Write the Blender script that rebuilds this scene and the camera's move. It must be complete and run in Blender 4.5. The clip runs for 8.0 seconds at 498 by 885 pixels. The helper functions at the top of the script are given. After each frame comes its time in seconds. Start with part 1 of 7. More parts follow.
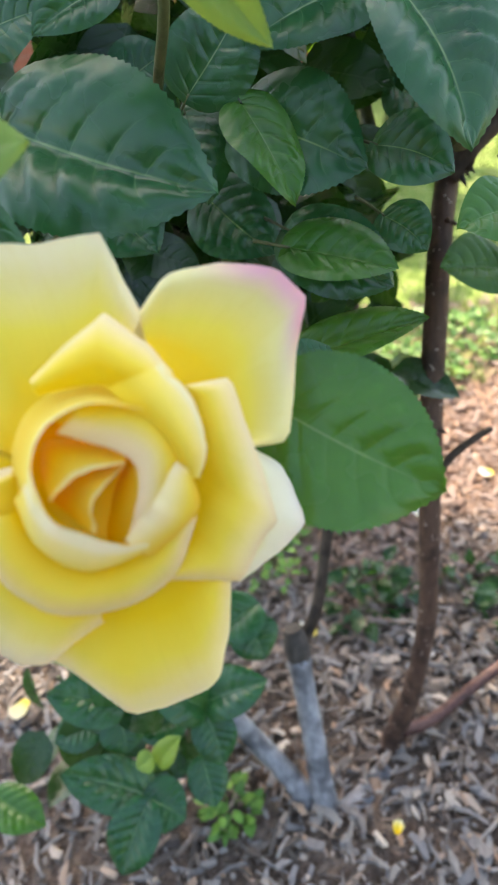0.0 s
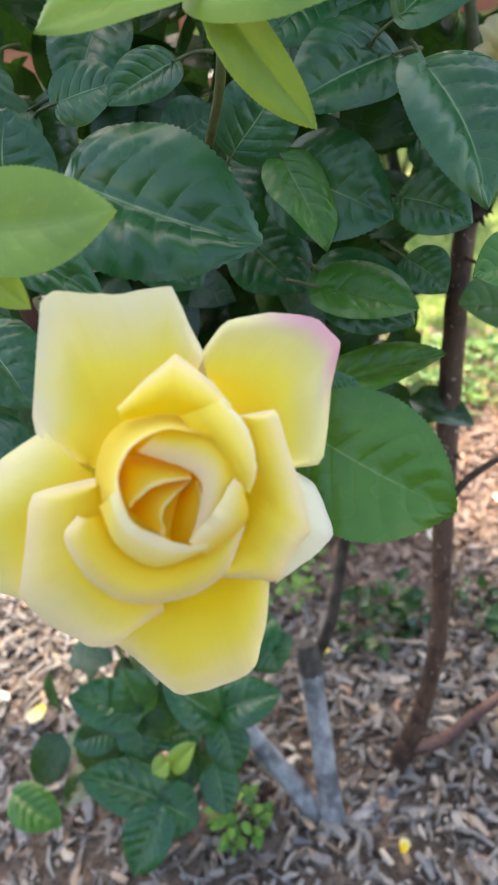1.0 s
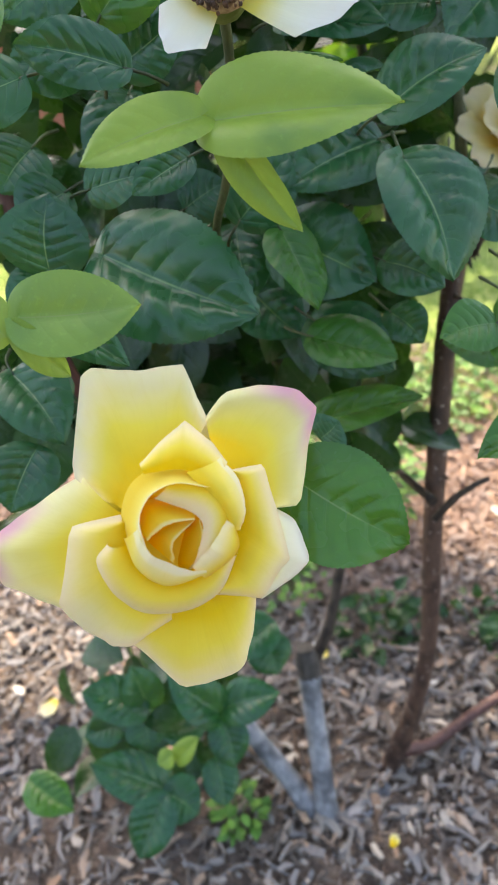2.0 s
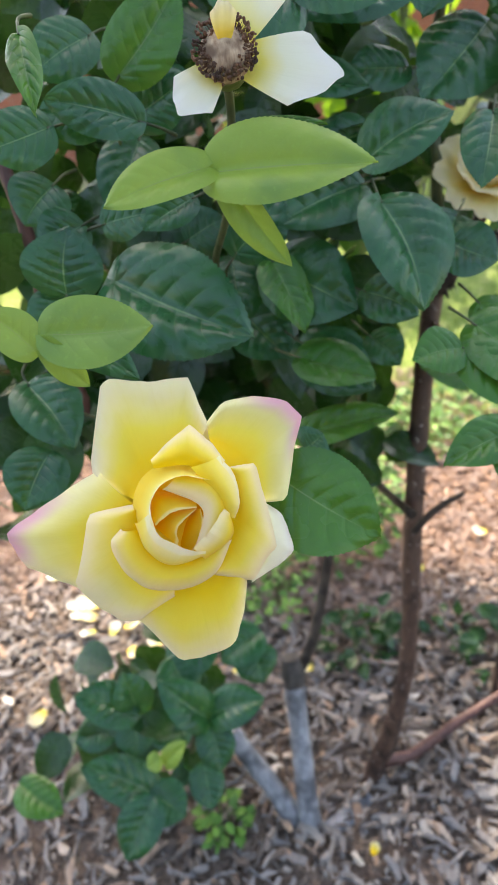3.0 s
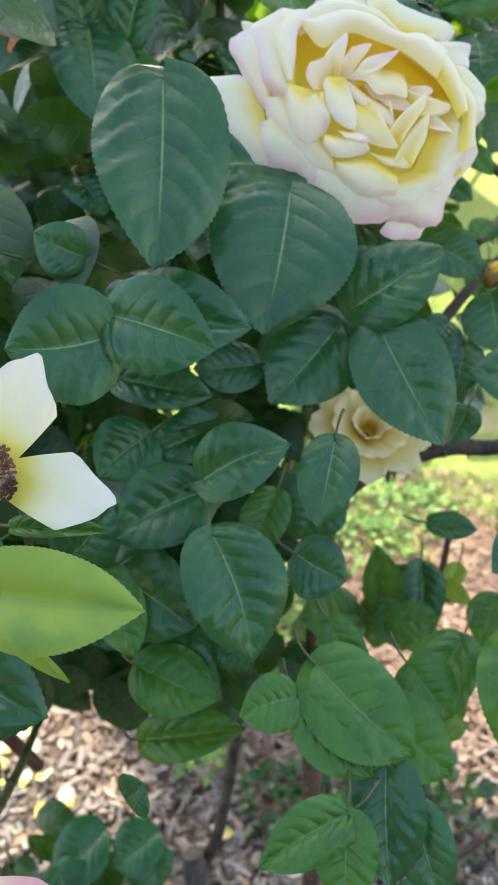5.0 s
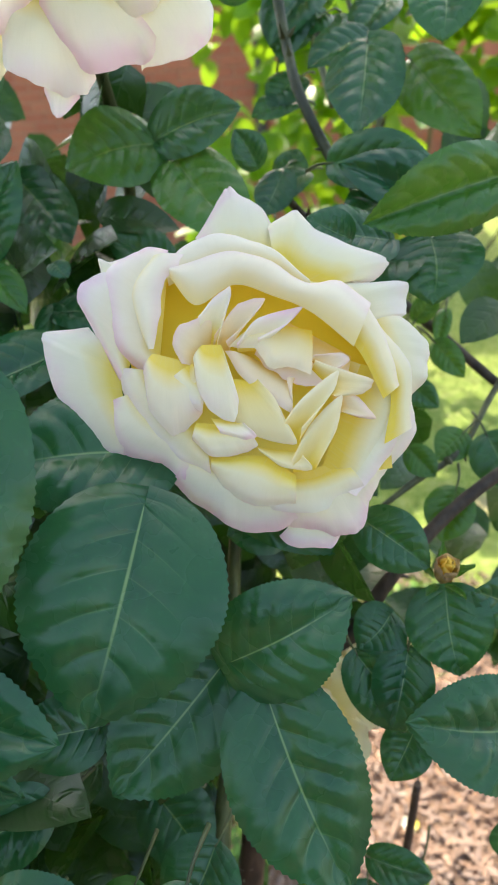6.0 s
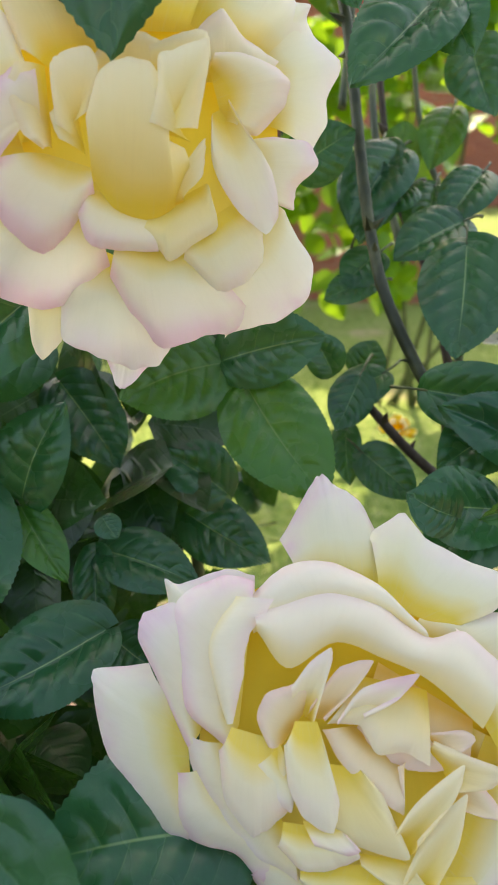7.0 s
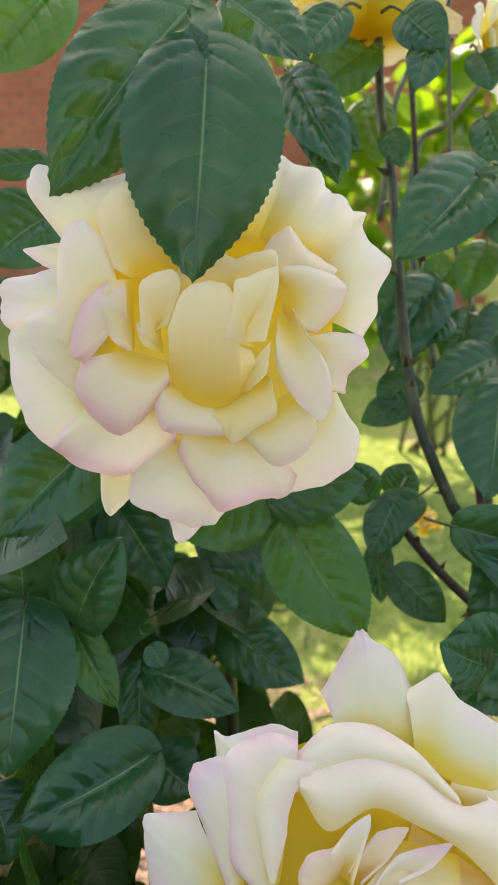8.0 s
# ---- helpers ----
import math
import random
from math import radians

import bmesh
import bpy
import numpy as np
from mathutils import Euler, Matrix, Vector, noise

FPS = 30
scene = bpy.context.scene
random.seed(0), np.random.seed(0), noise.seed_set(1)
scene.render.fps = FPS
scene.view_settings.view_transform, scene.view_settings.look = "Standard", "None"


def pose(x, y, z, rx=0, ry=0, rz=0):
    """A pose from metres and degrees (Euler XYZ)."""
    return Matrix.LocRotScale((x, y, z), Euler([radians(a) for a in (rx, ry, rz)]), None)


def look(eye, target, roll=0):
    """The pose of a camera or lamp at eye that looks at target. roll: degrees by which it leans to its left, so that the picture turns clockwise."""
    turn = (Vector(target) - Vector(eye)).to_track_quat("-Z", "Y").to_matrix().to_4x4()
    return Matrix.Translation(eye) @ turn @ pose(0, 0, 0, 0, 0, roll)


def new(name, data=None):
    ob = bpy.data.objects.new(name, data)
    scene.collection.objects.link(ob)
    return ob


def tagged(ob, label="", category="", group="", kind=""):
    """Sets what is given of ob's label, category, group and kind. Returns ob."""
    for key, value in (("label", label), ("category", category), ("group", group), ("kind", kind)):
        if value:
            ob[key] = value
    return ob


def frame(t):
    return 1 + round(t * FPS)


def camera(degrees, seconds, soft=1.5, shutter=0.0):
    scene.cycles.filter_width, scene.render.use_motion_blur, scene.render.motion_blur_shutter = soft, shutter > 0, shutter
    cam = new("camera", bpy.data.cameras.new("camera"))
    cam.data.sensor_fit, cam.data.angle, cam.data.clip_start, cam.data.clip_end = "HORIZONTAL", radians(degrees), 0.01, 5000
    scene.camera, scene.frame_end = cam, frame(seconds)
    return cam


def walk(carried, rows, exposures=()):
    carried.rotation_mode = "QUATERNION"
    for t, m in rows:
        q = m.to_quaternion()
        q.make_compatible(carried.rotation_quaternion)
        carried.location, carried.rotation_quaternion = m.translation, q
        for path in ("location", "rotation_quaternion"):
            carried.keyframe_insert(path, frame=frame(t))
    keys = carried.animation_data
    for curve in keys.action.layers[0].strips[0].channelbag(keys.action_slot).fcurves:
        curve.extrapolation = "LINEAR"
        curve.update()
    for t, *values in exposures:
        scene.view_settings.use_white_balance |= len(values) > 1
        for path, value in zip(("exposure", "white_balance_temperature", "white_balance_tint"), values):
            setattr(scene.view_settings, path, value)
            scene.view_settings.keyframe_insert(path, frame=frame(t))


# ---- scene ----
cam = camera(44.43, 8.0)
cam.data.dof.use_dof, cam.data.dof.focus_distance, cam.data.dof.aperture_fstop = True, 0.21, 19.0
PATH = [
    (0, (0.3179, 0.0488, 0.7030), (-0.0490, 1.6105, -0.4912), -9.27),
    (0.5, (0.3220, 0.0408, 0.7069), (-0.0855, 1.6148, -0.4577), -8.90),
    (1, (0.3159, 0.0300, 0.7184), (-0.0974, 1.6192, -0.4233), -8.19),
    (1.5, (0.3232, 0.0187, 0.7367), (-0.1211, 1.6048, -0.3976), -8.16),
    (3, (0.3346, -0.0222, 0.7635), (-0.0786, 1.6132, -0.3111), -6.03),
    (3.5, (0.3456, -0.0347, 0.7515), (-0.0442, 1.6527, -0.2490), -4.92),
    (4, (0.3662, 0.0018, 0.7923), (-0.0200, 1.6836, -0.2189), -5.08),
    (4.2, (0.3631, 0.0128, 0.8115), (0.0042, 1.6958, -0.2077), -5.03),
    (5.3, (0.4237, 0.1278, 0.8844), (0.0696, 1.8663, -0.0389), -2.58),
    (5.5, (0.4390, 0.1617, 0.8998), (0.0465, 1.9009, -0.0063), -3.23),
    (6, (0.4395, 0.2320, 0.9395), (0.0249, 1.9958, 0.0927), -2.81),
    (6.5, (0.4185, 0.2897, 0.9897), (-0.0177, 2.0501, 0.1466), -2.33),
    (7, (0.3937, 0.3109, 1.0250), (-0.0427, 2.0879, 0.2176), -0.53),
    (7.5, (0.3933, 0.3118, 1.0460), (-0.1112, 2.1024, 0.3115), -0.78),
    (8, (0.3820, 0.3086, 1.0743), (-0.1223, 2.1083, 0.3624), 0.97),
]
walk(cam, [(t, look(eye, target, roll)) for t, eye, target, roll in PATH], [(0.0, 2.2, 7700, 8), (4.2, 2.1, 7700, 10), (5.3, 2.15, 7600, 2), (6.5, 1.88, 8200, 6), (8.0, 1.78, 9000, 8)])

# ---- world, sun ----
SUN_DIR = Vector((-0.22, 0.62, 0.80)).normalized()      # towards the sun
world = bpy.data.worlds.new("world")
scene.world = world
world.use_nodes = True
wn = world.node_tree.nodes
sky = wn.new("ShaderNodeTexSky")
sky.sky_type, sky.sun_disc = "NISHITA", False
sky.air_density, sky.dust_density = 1.1, 2.5
sky.sun_elevation = math.asin(SUN_DIR.z)
sky.sun_rotation = math.atan2(SUN_DIR.x, SUN_DIR.y)
wn["Background"].inputs["Strength"].default_value = 0.15
world.node_tree.links.new(sky.outputs["Color"], wn["Background"].inputs["Color"])
sun = bpy.data.lights.new("sun", "SUN")
sun.energy, sun.angle, sun.color = 2.5, radians(0.53), (1.0, 0.95, 0.87)
new("sun", sun).matrix_world = look(SUN_DIR * 6, (0, 0, 0))

# ---- materials ----
class Nodes:
    """Short hand for building a node material."""
    def __init__(self, name):
        self.mat = bpy.data.materials.new(name)
        self.mat.use_nodes = True
        self.tree = self.mat.node_tree
        self.tree.nodes.clear()
        self.out = self.tree.nodes.new("ShaderNodeOutputMaterial")

    def add(self, kind, ins=None, **props):
        n = self.tree.nodes.new(kind)
        if "operation" in props:
            n.operation = props["operation"]
        if "data_type" in props:
            n.data_type, n.blend_type = props["data_type"], props["blend_type"]
        if "feature" in props:
            n.feature = props["feature"]
        if "interpolation_type" in props:
            n.interpolation_type = props["interpolation_type"]
        for k, v in (ins or {}).items():
            self.put(v, n.inputs[k])
        return n

    def put(self, v, socket):
        if isinstance(v, bpy.types.NodeSocket):
            self.tree.links.new(v, socket)
        elif isinstance(v, tuple) and len(v) == 3 and socket.type == "RGBA":
            socket.default_value = (*v, 1)
        else:
            socket.default_value = v

    def math(self, op, a, b=0.0, c=0.0):
        return self.add("ShaderNodeMath", {0: a, 1: b, 2: c}, operation=op).outputs[0]

    def mix(self, f, a, b, blend="MIX"):
        n = self.add("ShaderNodeMix", data_type="RGBA", blend_type=blend)
        self.put(f, n.inputs[0]), self.put(a, n.inputs[6]), self.put(b, n.inputs[7])
        return n.outputs[2]

    def ramp(self, f, stops):
        n = self.add("ShaderNodeValToRGB", {"Fac": f})
        e = n.color_ramp.elements
        while len(e) < len(stops):
            e.new(0.5)
        for el, (p, c) in zip(e, stops):
            el.position, el.color = p, (*c, 1) if len(c) == 3 else c
        return n.outputs["Color"]

    def noise(self, scale, detail=3.0, vec=None, rough=0.5, distort=0.0):
        n = self.add("ShaderNodeTexNoise", {"Scale": scale, "Detail": detail, "Roughness": rough, "Distortion": distort})
        if vec is not None:
            self.put(vec, n.inputs["Vector"])
        return n.outputs["Fac"]

    def coords(self, which="Object"):
        return self.add("ShaderNodeTexCoord").outputs[which]

    def place(self):
        return self.add("ShaderNodeNewGeometry").outputs["Position"]

    def bump(self, height, strength, distance=0.002):
        return self.add("ShaderNodeBump", {"Height": height, "Strength": strength, "Distance": distance}).outputs[0]

    def finish(self, shader):
        self.tree.links.new(shader, self.out.inputs["Surface"])
        return self.mat


def smooth(n, x, lo, hi):
    return n.add("ShaderNodeMapRange", {"Value": x, "From Min": lo, "From Max": hi}, interpolation_type="SMOOTHSTEP").outputs[0]


def leaf_material(name, upper, lower, vein, through_light, rough=0.28, joined=False, gloss=0.5, share=0.2, coat=0.09, furrow=0.30):
    """Rose leaf: midrib and side veins from the leaf's own coordinates, waxy upper side, light shining through."""
    n = Nodes(name)
    uv = n.add("ShaderNodeSeparateXYZ", {0: n.coords("UV")})
    u, v = uv.outputs[0], uv.outputs[1]
    side = n.math("MULTIPLY", n.math("ABSOLUTE", n.math("SUBTRACT", u, 0.5)), 2.0)
    rib = n.math("MULTIPLY", n.math("SUBTRACT", 1.0, smooth(n, side, 0.004, 0.026)), smooth(n, v, 1.0, 0.45))
    rnd = n.add("ShaderNodeNewGeometry").outputs["Random Per Island"] if joined else n.add("ShaderNodeObjectInfo").outputs["Random"]
    half = n.math("MULTIPLY", n.math("GREATER_THAN", u, 0.5), 0.7)
    slant = n.math("MULTIPLY", n.math("MULTIPLY", side, n.math("ADD", 0.22, n.math("MULTIPLY", side, 0.17))), n.math("SUBTRACT", 1.0, n.math("MULTIPLY", v, 0.4)))
    wave = n.math("ABSOLUTE", n.math("SINE", n.math("ADD", n.math("MULTIPLY", n.math("SUBTRACT", v, slant), 18.0), half)))
    veins = n.math("MULTIPLY", smooth(n, wave, 0.10, 0.01), smooth(n, side, 0.8, 0.2))
    net = n.add("ShaderNodeTexVoronoi", {"Scale": 26.0, "Vector": n.coords("UV")}, feature="DISTANCE_TO_EDGE").outputs["Distance"]
    pos = n.place()
    patch = n.noise(38.0, 3.0, pos)
    tone = n.mix(n.math("MULTIPLY", rnd, 0.9), upper, tuple(c * f for c, f in zip(upper, (1.5, 1.25, 1.0))))
    tone = n.mix(smooth(n, patch, 0.42, 0.72), tone, tuple(c * f for c, f in zip(upper, (0.72, 0.8, 0.95))))
    tone = n.mix(n.math("MULTIPLY", smooth(n, n.noise(420.0, 2.0, pos), 0.58, 0.75), 0.25), tone, tuple(min(1, c * 1.8) for c in upper))
    tone = n.mix(n.math("MULTIPLY", veins, 0.16), tone, vein)
    tone = n.mix(n.math("MULTIPLY", rib, 0.75), tone, vein)
    height = n.math("ADD", n.math("MULTIPLY", n.math("MULTIPLY", smooth(n, wave, 0.0, 0.55), smooth(n, side, 0.9, 0.25)), furrow), n.math("MULTIPLY", smooth(n, net, 0.0, 0.3), 0.015))
    height = n.math("ADD", height, n.math("MULTIPLY", n.noise(140.0, 2.0, pos), 0.3))
    nrm = n.bump(height, 0.5, 0.0012)
    ro = n.math("ADD", rough - 0.06, n.math("MULTIPLY", smooth(n, n.noise(70.0, 2.0, pos), 0.3, 0.75), 0.12))
    top = n.add("ShaderNodeBsdfPrincipled", {"Base Color": tone, "Roughness": ro, "Normal": nrm, "IOR": 1.5, "Specular IOR Level": gloss, "Coat Weight": coat, "Coat Roughness": 0.28, "Coat Normal": nrm})
    glow = n.add("ShaderNodeBsdfTranslucent", {"Color": n.mix(rib, through_light, tuple(c * 0.5 for c in through_light)), "Normal": nrm})
    both = n.add("ShaderNodeMixShader", {0: share, 1: top.outputs[0], 2: glow.outputs[0]})
    return n.finish(both.outputs[0])


M_LEAF = leaf_material("rose_leaf", (0.014, 0.090, 0.034), (0.08, 0.14, 0.08), (0.26, 0.40, 0.15), (0.10, 0.26, 0.03))
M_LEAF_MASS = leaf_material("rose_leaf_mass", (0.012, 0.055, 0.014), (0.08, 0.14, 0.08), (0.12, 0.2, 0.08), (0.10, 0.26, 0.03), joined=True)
M_LEAF_MID = leaf_material("rose_leaf_mid_green", (0.032, 0.128, 0.020), (0.1, 0.2, 0.08), (0.2, 0.32, 0.10), (0.22, 0.42, 0.04), gloss=0.4, coat=0.05)
M_LEAF_YOUNG = leaf_material("rose_leaf_young", (0.17, 0.30, 0.055), (0.2, 0.3, 0.1), (0.36, 0.45, 0.14), (0.42, 0.55, 0.08), rough=0.42, gloss=0.4, share=0.34, coat=0.05, furrow=0.06)
M_LEAF_SUN = leaf_material("shrub_leaf", (0.07, 0.19, 0.015), (0.2, 0.3, 0.1), (0.2, 0.3, 0.06), (0.34, 0.56, 0.03), rough=0.45, joined=True, gloss=0.5, share=0.5, coat=0.1)


def petal_material(name, deep, body, edge, blush, blush_amount, spread, reach=0.22, worn_amount=0.2, tip=False, lip=0.0, flank=-0.3):
    """Rose petal: deep colour at its foot, paler towards the rim, a blush along the rim, faint veins, light shining through."""
    n = Nodes(name)
    uv = n.add("ShaderNodeSeparateXYZ", {0: n.coords("UV")})
    u, v = uv.outputs[0], uv.outputs[1]
    side = n.math("MULTIPLY", n.math("ABSOLUTE", n.math("SUBTRACT", u, 0.5)), 2.0)
    rnd = n.add("ShaderNodeObjectInfo").outputs["Random"]
    pos = n.place()
    cloud = n.noise(60.0, 3.0, pos)
    far = n.math("ADD", v, n.math("MULTIPLY", n.math("SUBTRACT", cloud, 0.5), 0.22))
    far = n.math("ADD", far, n.math("MULTIPLY", n.math("SUBTRACT", rnd, 0.5), spread))
    far = n.math("ADD", far, n.math("MULTIPLY", n.math("MULTIPLY", n.math("POWER", side, 2.0), v), flank))
    tone = n.ramp(far, [(reach, deep), (0.7 * reach + 0.34, body), (0.90, edge), (1.0, edge)])
    rim = n.math("MAXIMUM", smooth(n, v, 0.62, 1.0), n.math("MULTIPLY", smooth(n, side, 0.65, 1.05), smooth(n, v, 0.4, 0.8)))
    rim = n.math("MULTIPLY", rim, smooth(n, n.math("ADD", cloud, n.math("MULTIPLY", rnd, 0.25)), 0.38, 0.75))
    if lip:
        rim = smooth(n, v, lip, lip + 0.09)
    if tip:
        rim = n.math("MULTIPLY", smooth(n, v, 0.74, 0.97), smooth(n, side, 0.62, 0.2))
    tone = n.mix(n.math("MULTIPLY", rim, blush_amount), tone, blush)
    worn = n.math("MULTIPLY", n.math("MAXIMUM", smooth(n, v, 0.955, 1.0), n.math("MULTIPLY", smooth(n, side, 0.95, 1.0), smooth(n, v, 0.5, 0.8))), smooth(n, n.noise(240.0, 3.0, pos), 0.42, 0.62))
    tone = n.mix(n.math("MULTIPLY", worn, worn_amount), tone, tuple(c * f for c, f in zip(blush, (0.84, 0.66, 0.55))))
    grain = n.add("ShaderNodeTexNoise", {"Scale": 1.0, "Detail": 3.0, "Vector": n.add("ShaderNodeMapping", {"Vector": n.coords("UV"), "Scale": (34.0, 2.5, 1.0)}).outputs[0]}).outputs["Fac"]
    tone = n.mix(n.math("MULTIPLY", smooth(n, grain, 0.5, 0.7), 0.10), tone, tuple(c * 0.86 for c in body))
    nrm = n.bump(n.math("ADD", grain, n.math("MULTIPLY", n.noise(120.0, 3.0, pos), 1.2)), 0.07, 0.001)
    top = n.add("ShaderNodeBsdfPrincipled", {"Base Color": tone, "Roughness": 0.62, "Normal": nrm, "Specular IOR Level": 0.25, "Sheen Weight": 0.15})
    glow = n.add("ShaderNodeBsdfTranslucent", {"Color": tone, "Normal": nrm})
    both = n.add("ShaderNodeMixShader", {0: 0.38, 1: top.outputs[0], 2: glow.outputs[0]})
    return n.finish(both.outputs[0])


M_PETAL_YELLOW = petal_material("petal_yellow", (0.89, 0.60, 0.010), (0.92, 0.74, 0.085), (0.93, 0.84, 0.47), (0.93, 0.74, 0.62), 0.45, 0.10, worn_amount=0.15, flank=-0.12)
M_PETAL_YELLOW_PINK = petal_material("petal_yellow_pink_tip", (0.88, 0.60, 0.010), (0.90, 0.73, 0.09), (0.92, 0.84, 0.45), (0.78, 0.36, 0.48), 0.9, 0.0, tip=True, flank=-0.12)
M_PETAL_CORE = petal_material("petal_core", (0.90, 0.42, 0.004), (0.91, 0.57, 0.012), (0.92, 0.72, 0.09), (0.94, 0.88, 0.50), 0.8, 0.0, worn_amount=0.0, lip=0.86)
M_PETAL_RING = petal_material("petal_heart_ring", (0.90, 0.68, 0.05), (0.91, 0.77, 0.13), (0.93, 0.87, 0.46), (0.94, 0.90, 0.66), 0.8, 0.0, worn_amount=0.0, lip=0.80)
M_PETAL_PALE = petal_material("petal_pale", (0.90, 0.70, 0.12), (0.93, 0.87, 0.62), (0.94, 0.90, 0.82), (0.92, 0.72, 0.80), 0.50, 0.12, 0.13)
M_PETAL_PALE_PINK = petal_material("petal_pale_pink_rim", (0.90, 0.71, 0.16), (0.93, 0.86, 0.65), (0.94, 0.87, 0.82), (0.91, 0.62, 0.75), 0.85, 0.1, 0.12)
M_PETAL_PALE_IN = petal_material("petal_pale_inner", (0.90, 0.67, 0.08), (0.925, 0.80, 0.42), (0.93, 0.85, 0.62), (0.92, 0.76, 0.68), 0.3, 0.12, 0.10)
M_PETAL_BLUSH_IN = petal_material("petal_blush_inner", (0.92, 0.63, 0.17), (0.93, 0.77, 0.51), (0.93, 0.82, 0.68), (0.92, 0.67, 0.67), 0.6, 0.1, 0.10)
M_PETAL_LEMON = petal_material("petal_lemon_heart", (0.90, 0.69, 0.10), (0.92, 0.79, 0.38), (0.92, 0.85, 0.60), (0.92, 0.82, 0.68), 0.3, 0.0, 0.08)
M_PETAL_DEEP = petal_material("petal_deep_yellow", (0.94, 0.60, 0.04), (0.94, 0.68, 0.08), (0.94, 0.75, 0.18), (0.9, 0.7, 0.3), 0.2, 0.0)
M_PETAL_FADED = petal_material("petal_faded_yellow", (0.86, 0.62, 0.08), (0.88, 0.74, 0.26), (0.89, 0.81, 0.50), (0.88, 0.68, 0.58), 0.3, 0.1)
M_PETAL_ARCH = petal_material("petal_pale_rolled", (0.92, 0.80, 0.42), (0.93, 0.88, 0.72), (0.94, 0.90, 0.84), (0.91, 0.70, 0.76), 0.5, 0.0, 0.04)
M_PETAL_DRY = petal_material("petal_dry", (0.30, 0.16, 0.03), (0.55, 0.36, 0.06), (0.62, 0.50, 0.30), (0.4, 0.2, 0.1), 0.5, 0.2)
M_PETAL_WHITE = petal_material("petal_white", (0.90, 0.78, 0.16), (0.92, 0.89, 0.66), (0.92, 0.90, 0.82), (0.9, 0.8, 0.8), 0.2, 0.1)


def bark(name, a, b, scale, rough=0.7, spots=None):
    n = Nodes(name)
    pos = n.place()
    stretch = n.add("ShaderNodeMapping", {"Vector": pos, "Scale": (1.0, 1.0, 0.22)}).outputs[0]
    f = n.noise(scale, 5.0, stretch, 0.6)
    tone = n.ramp(f, [(0.30, a), (0.68, b)])
    tone = n.mix(smooth(n, n.noise(scale * 0.25, 2.0, pos), 0.45, 0.65), tone, tuple(c * 0.6 for c in a))
    if spots:
        tone = n.mix(smooth(n, n.noise(260.0, 2.0, pos), 0.66, 0.72), tone, spots)
    p = n.add("ShaderNodeBsdfPrincipled", {"Base Color": tone, "Roughness": rough, "Normal": n.bump(f, 0.6, 0.002)})
    return n.finish(p.outputs[0])


M_CANE = bark("cane_bark", (0.06, 0.03, 0.023), (0.135, 0.075, 0.052), 160.0, 0.6, (0.45, 0.36, 0.32))
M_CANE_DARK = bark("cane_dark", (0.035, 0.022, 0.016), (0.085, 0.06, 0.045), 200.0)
M_CANE_GREEN = bark("cane_green", (0.05, 0.075, 0.025), (0.12, 0.13, 0.05), 180.0, 0.5)
M_CANE_RED = bark("cane_red_brown", (0.06, 0.022, 0.02), (0.13, 0.058, 0.048), 170.0, 0.55)
M_STUB = bark("grey_cut_wood", (0.16, 0.16, 0.18), (0.40, 0.40, 0.43), 120.0, 0.85)
M_STUB_DARK = bark("cut_end_wood", (0.04, 0.035, 0.032), (0.12, 0.10, 0.09), 140.0, 0.9)
M_SHOOT = bark("young_shoot", (0.11, 0.17, 0.04), (0.22, 0.25, 0.08), 120.0, 0.45)
M_HIP = bark("spent_flower_core", (0.30, 0.18, 0.11), (0.62, 0.46, 0.31), 500.0, 0.8)
M_STAMEN = bark("dry_stamen", (0.06, 0.028, 0.016), (0.22, 0.10, 0.05), 300.0, 0.8)


def ground_material():
    """Bark-mulched bed in front, worn lawn behind."""
    n = Nodes("ground_soil_and_lawn")
    pos = n.place()
    y = n.add("ShaderNodeSeparateXYZ", {0: pos}).outputs[1]
    soil = n.ramp(n.noise(55.0, 6.0, pos, 0.65), [(0.28, (0.05, 0.038, 0.032)), (0.5, (0.14, 0.105, 0.086)), (0.75, (0.30, 0.235, 0.195))])
    # towards the back: reddish soil, with the brightness of sunlit ground painted in
    red = n.mix(smooth(n, n.noise(3.0, 3.0, pos), 0.34, 0.56), soil, n.mix(n.math("ADD", 0.06, n.math("MULTIPLY", smooth(n, y, 0.6, 0.95), 0.6)), soil, (0.52, 0.31, 0.21)))
    turf = n.ramp(n.noise(22.0, 6.0, pos, 0.7), [(0.3, (0.12, 0.19, 0.035)), (0.52, (0.26, 0.33, 0.085)), (0.72, (0.46, 0.43, 0.20))])
    lawn = n.mix(smooth(n, n.noise(1.7, 4.0, pos), 0.57, 0.74), turf, (0.48, 0.36, 0.23))
    edge = n.math("ADD", y, n.math("MULTIPLY", n.math("SUBTRACT", n.noise(3.2, 4.0, pos), 0.5), 0.9))
    tone = n.mix(smooth(n, edge, 1.18, 1.5), red, lawn)
    h = n.math("ADD", n.noise(70.0, 6.0, pos, 0.7), n.noise(260.0, 3.0, pos))
    p = n.add("ShaderNodeBsdfPrincipled", {"Base Color": tone, "Roughness": 0.95, "Specular IOR Level": 0.15, "Normal": n.bump(h, 0.9, 0.006)})
    return n.finish(p.outputs[0])


M_GROUND = ground_material()


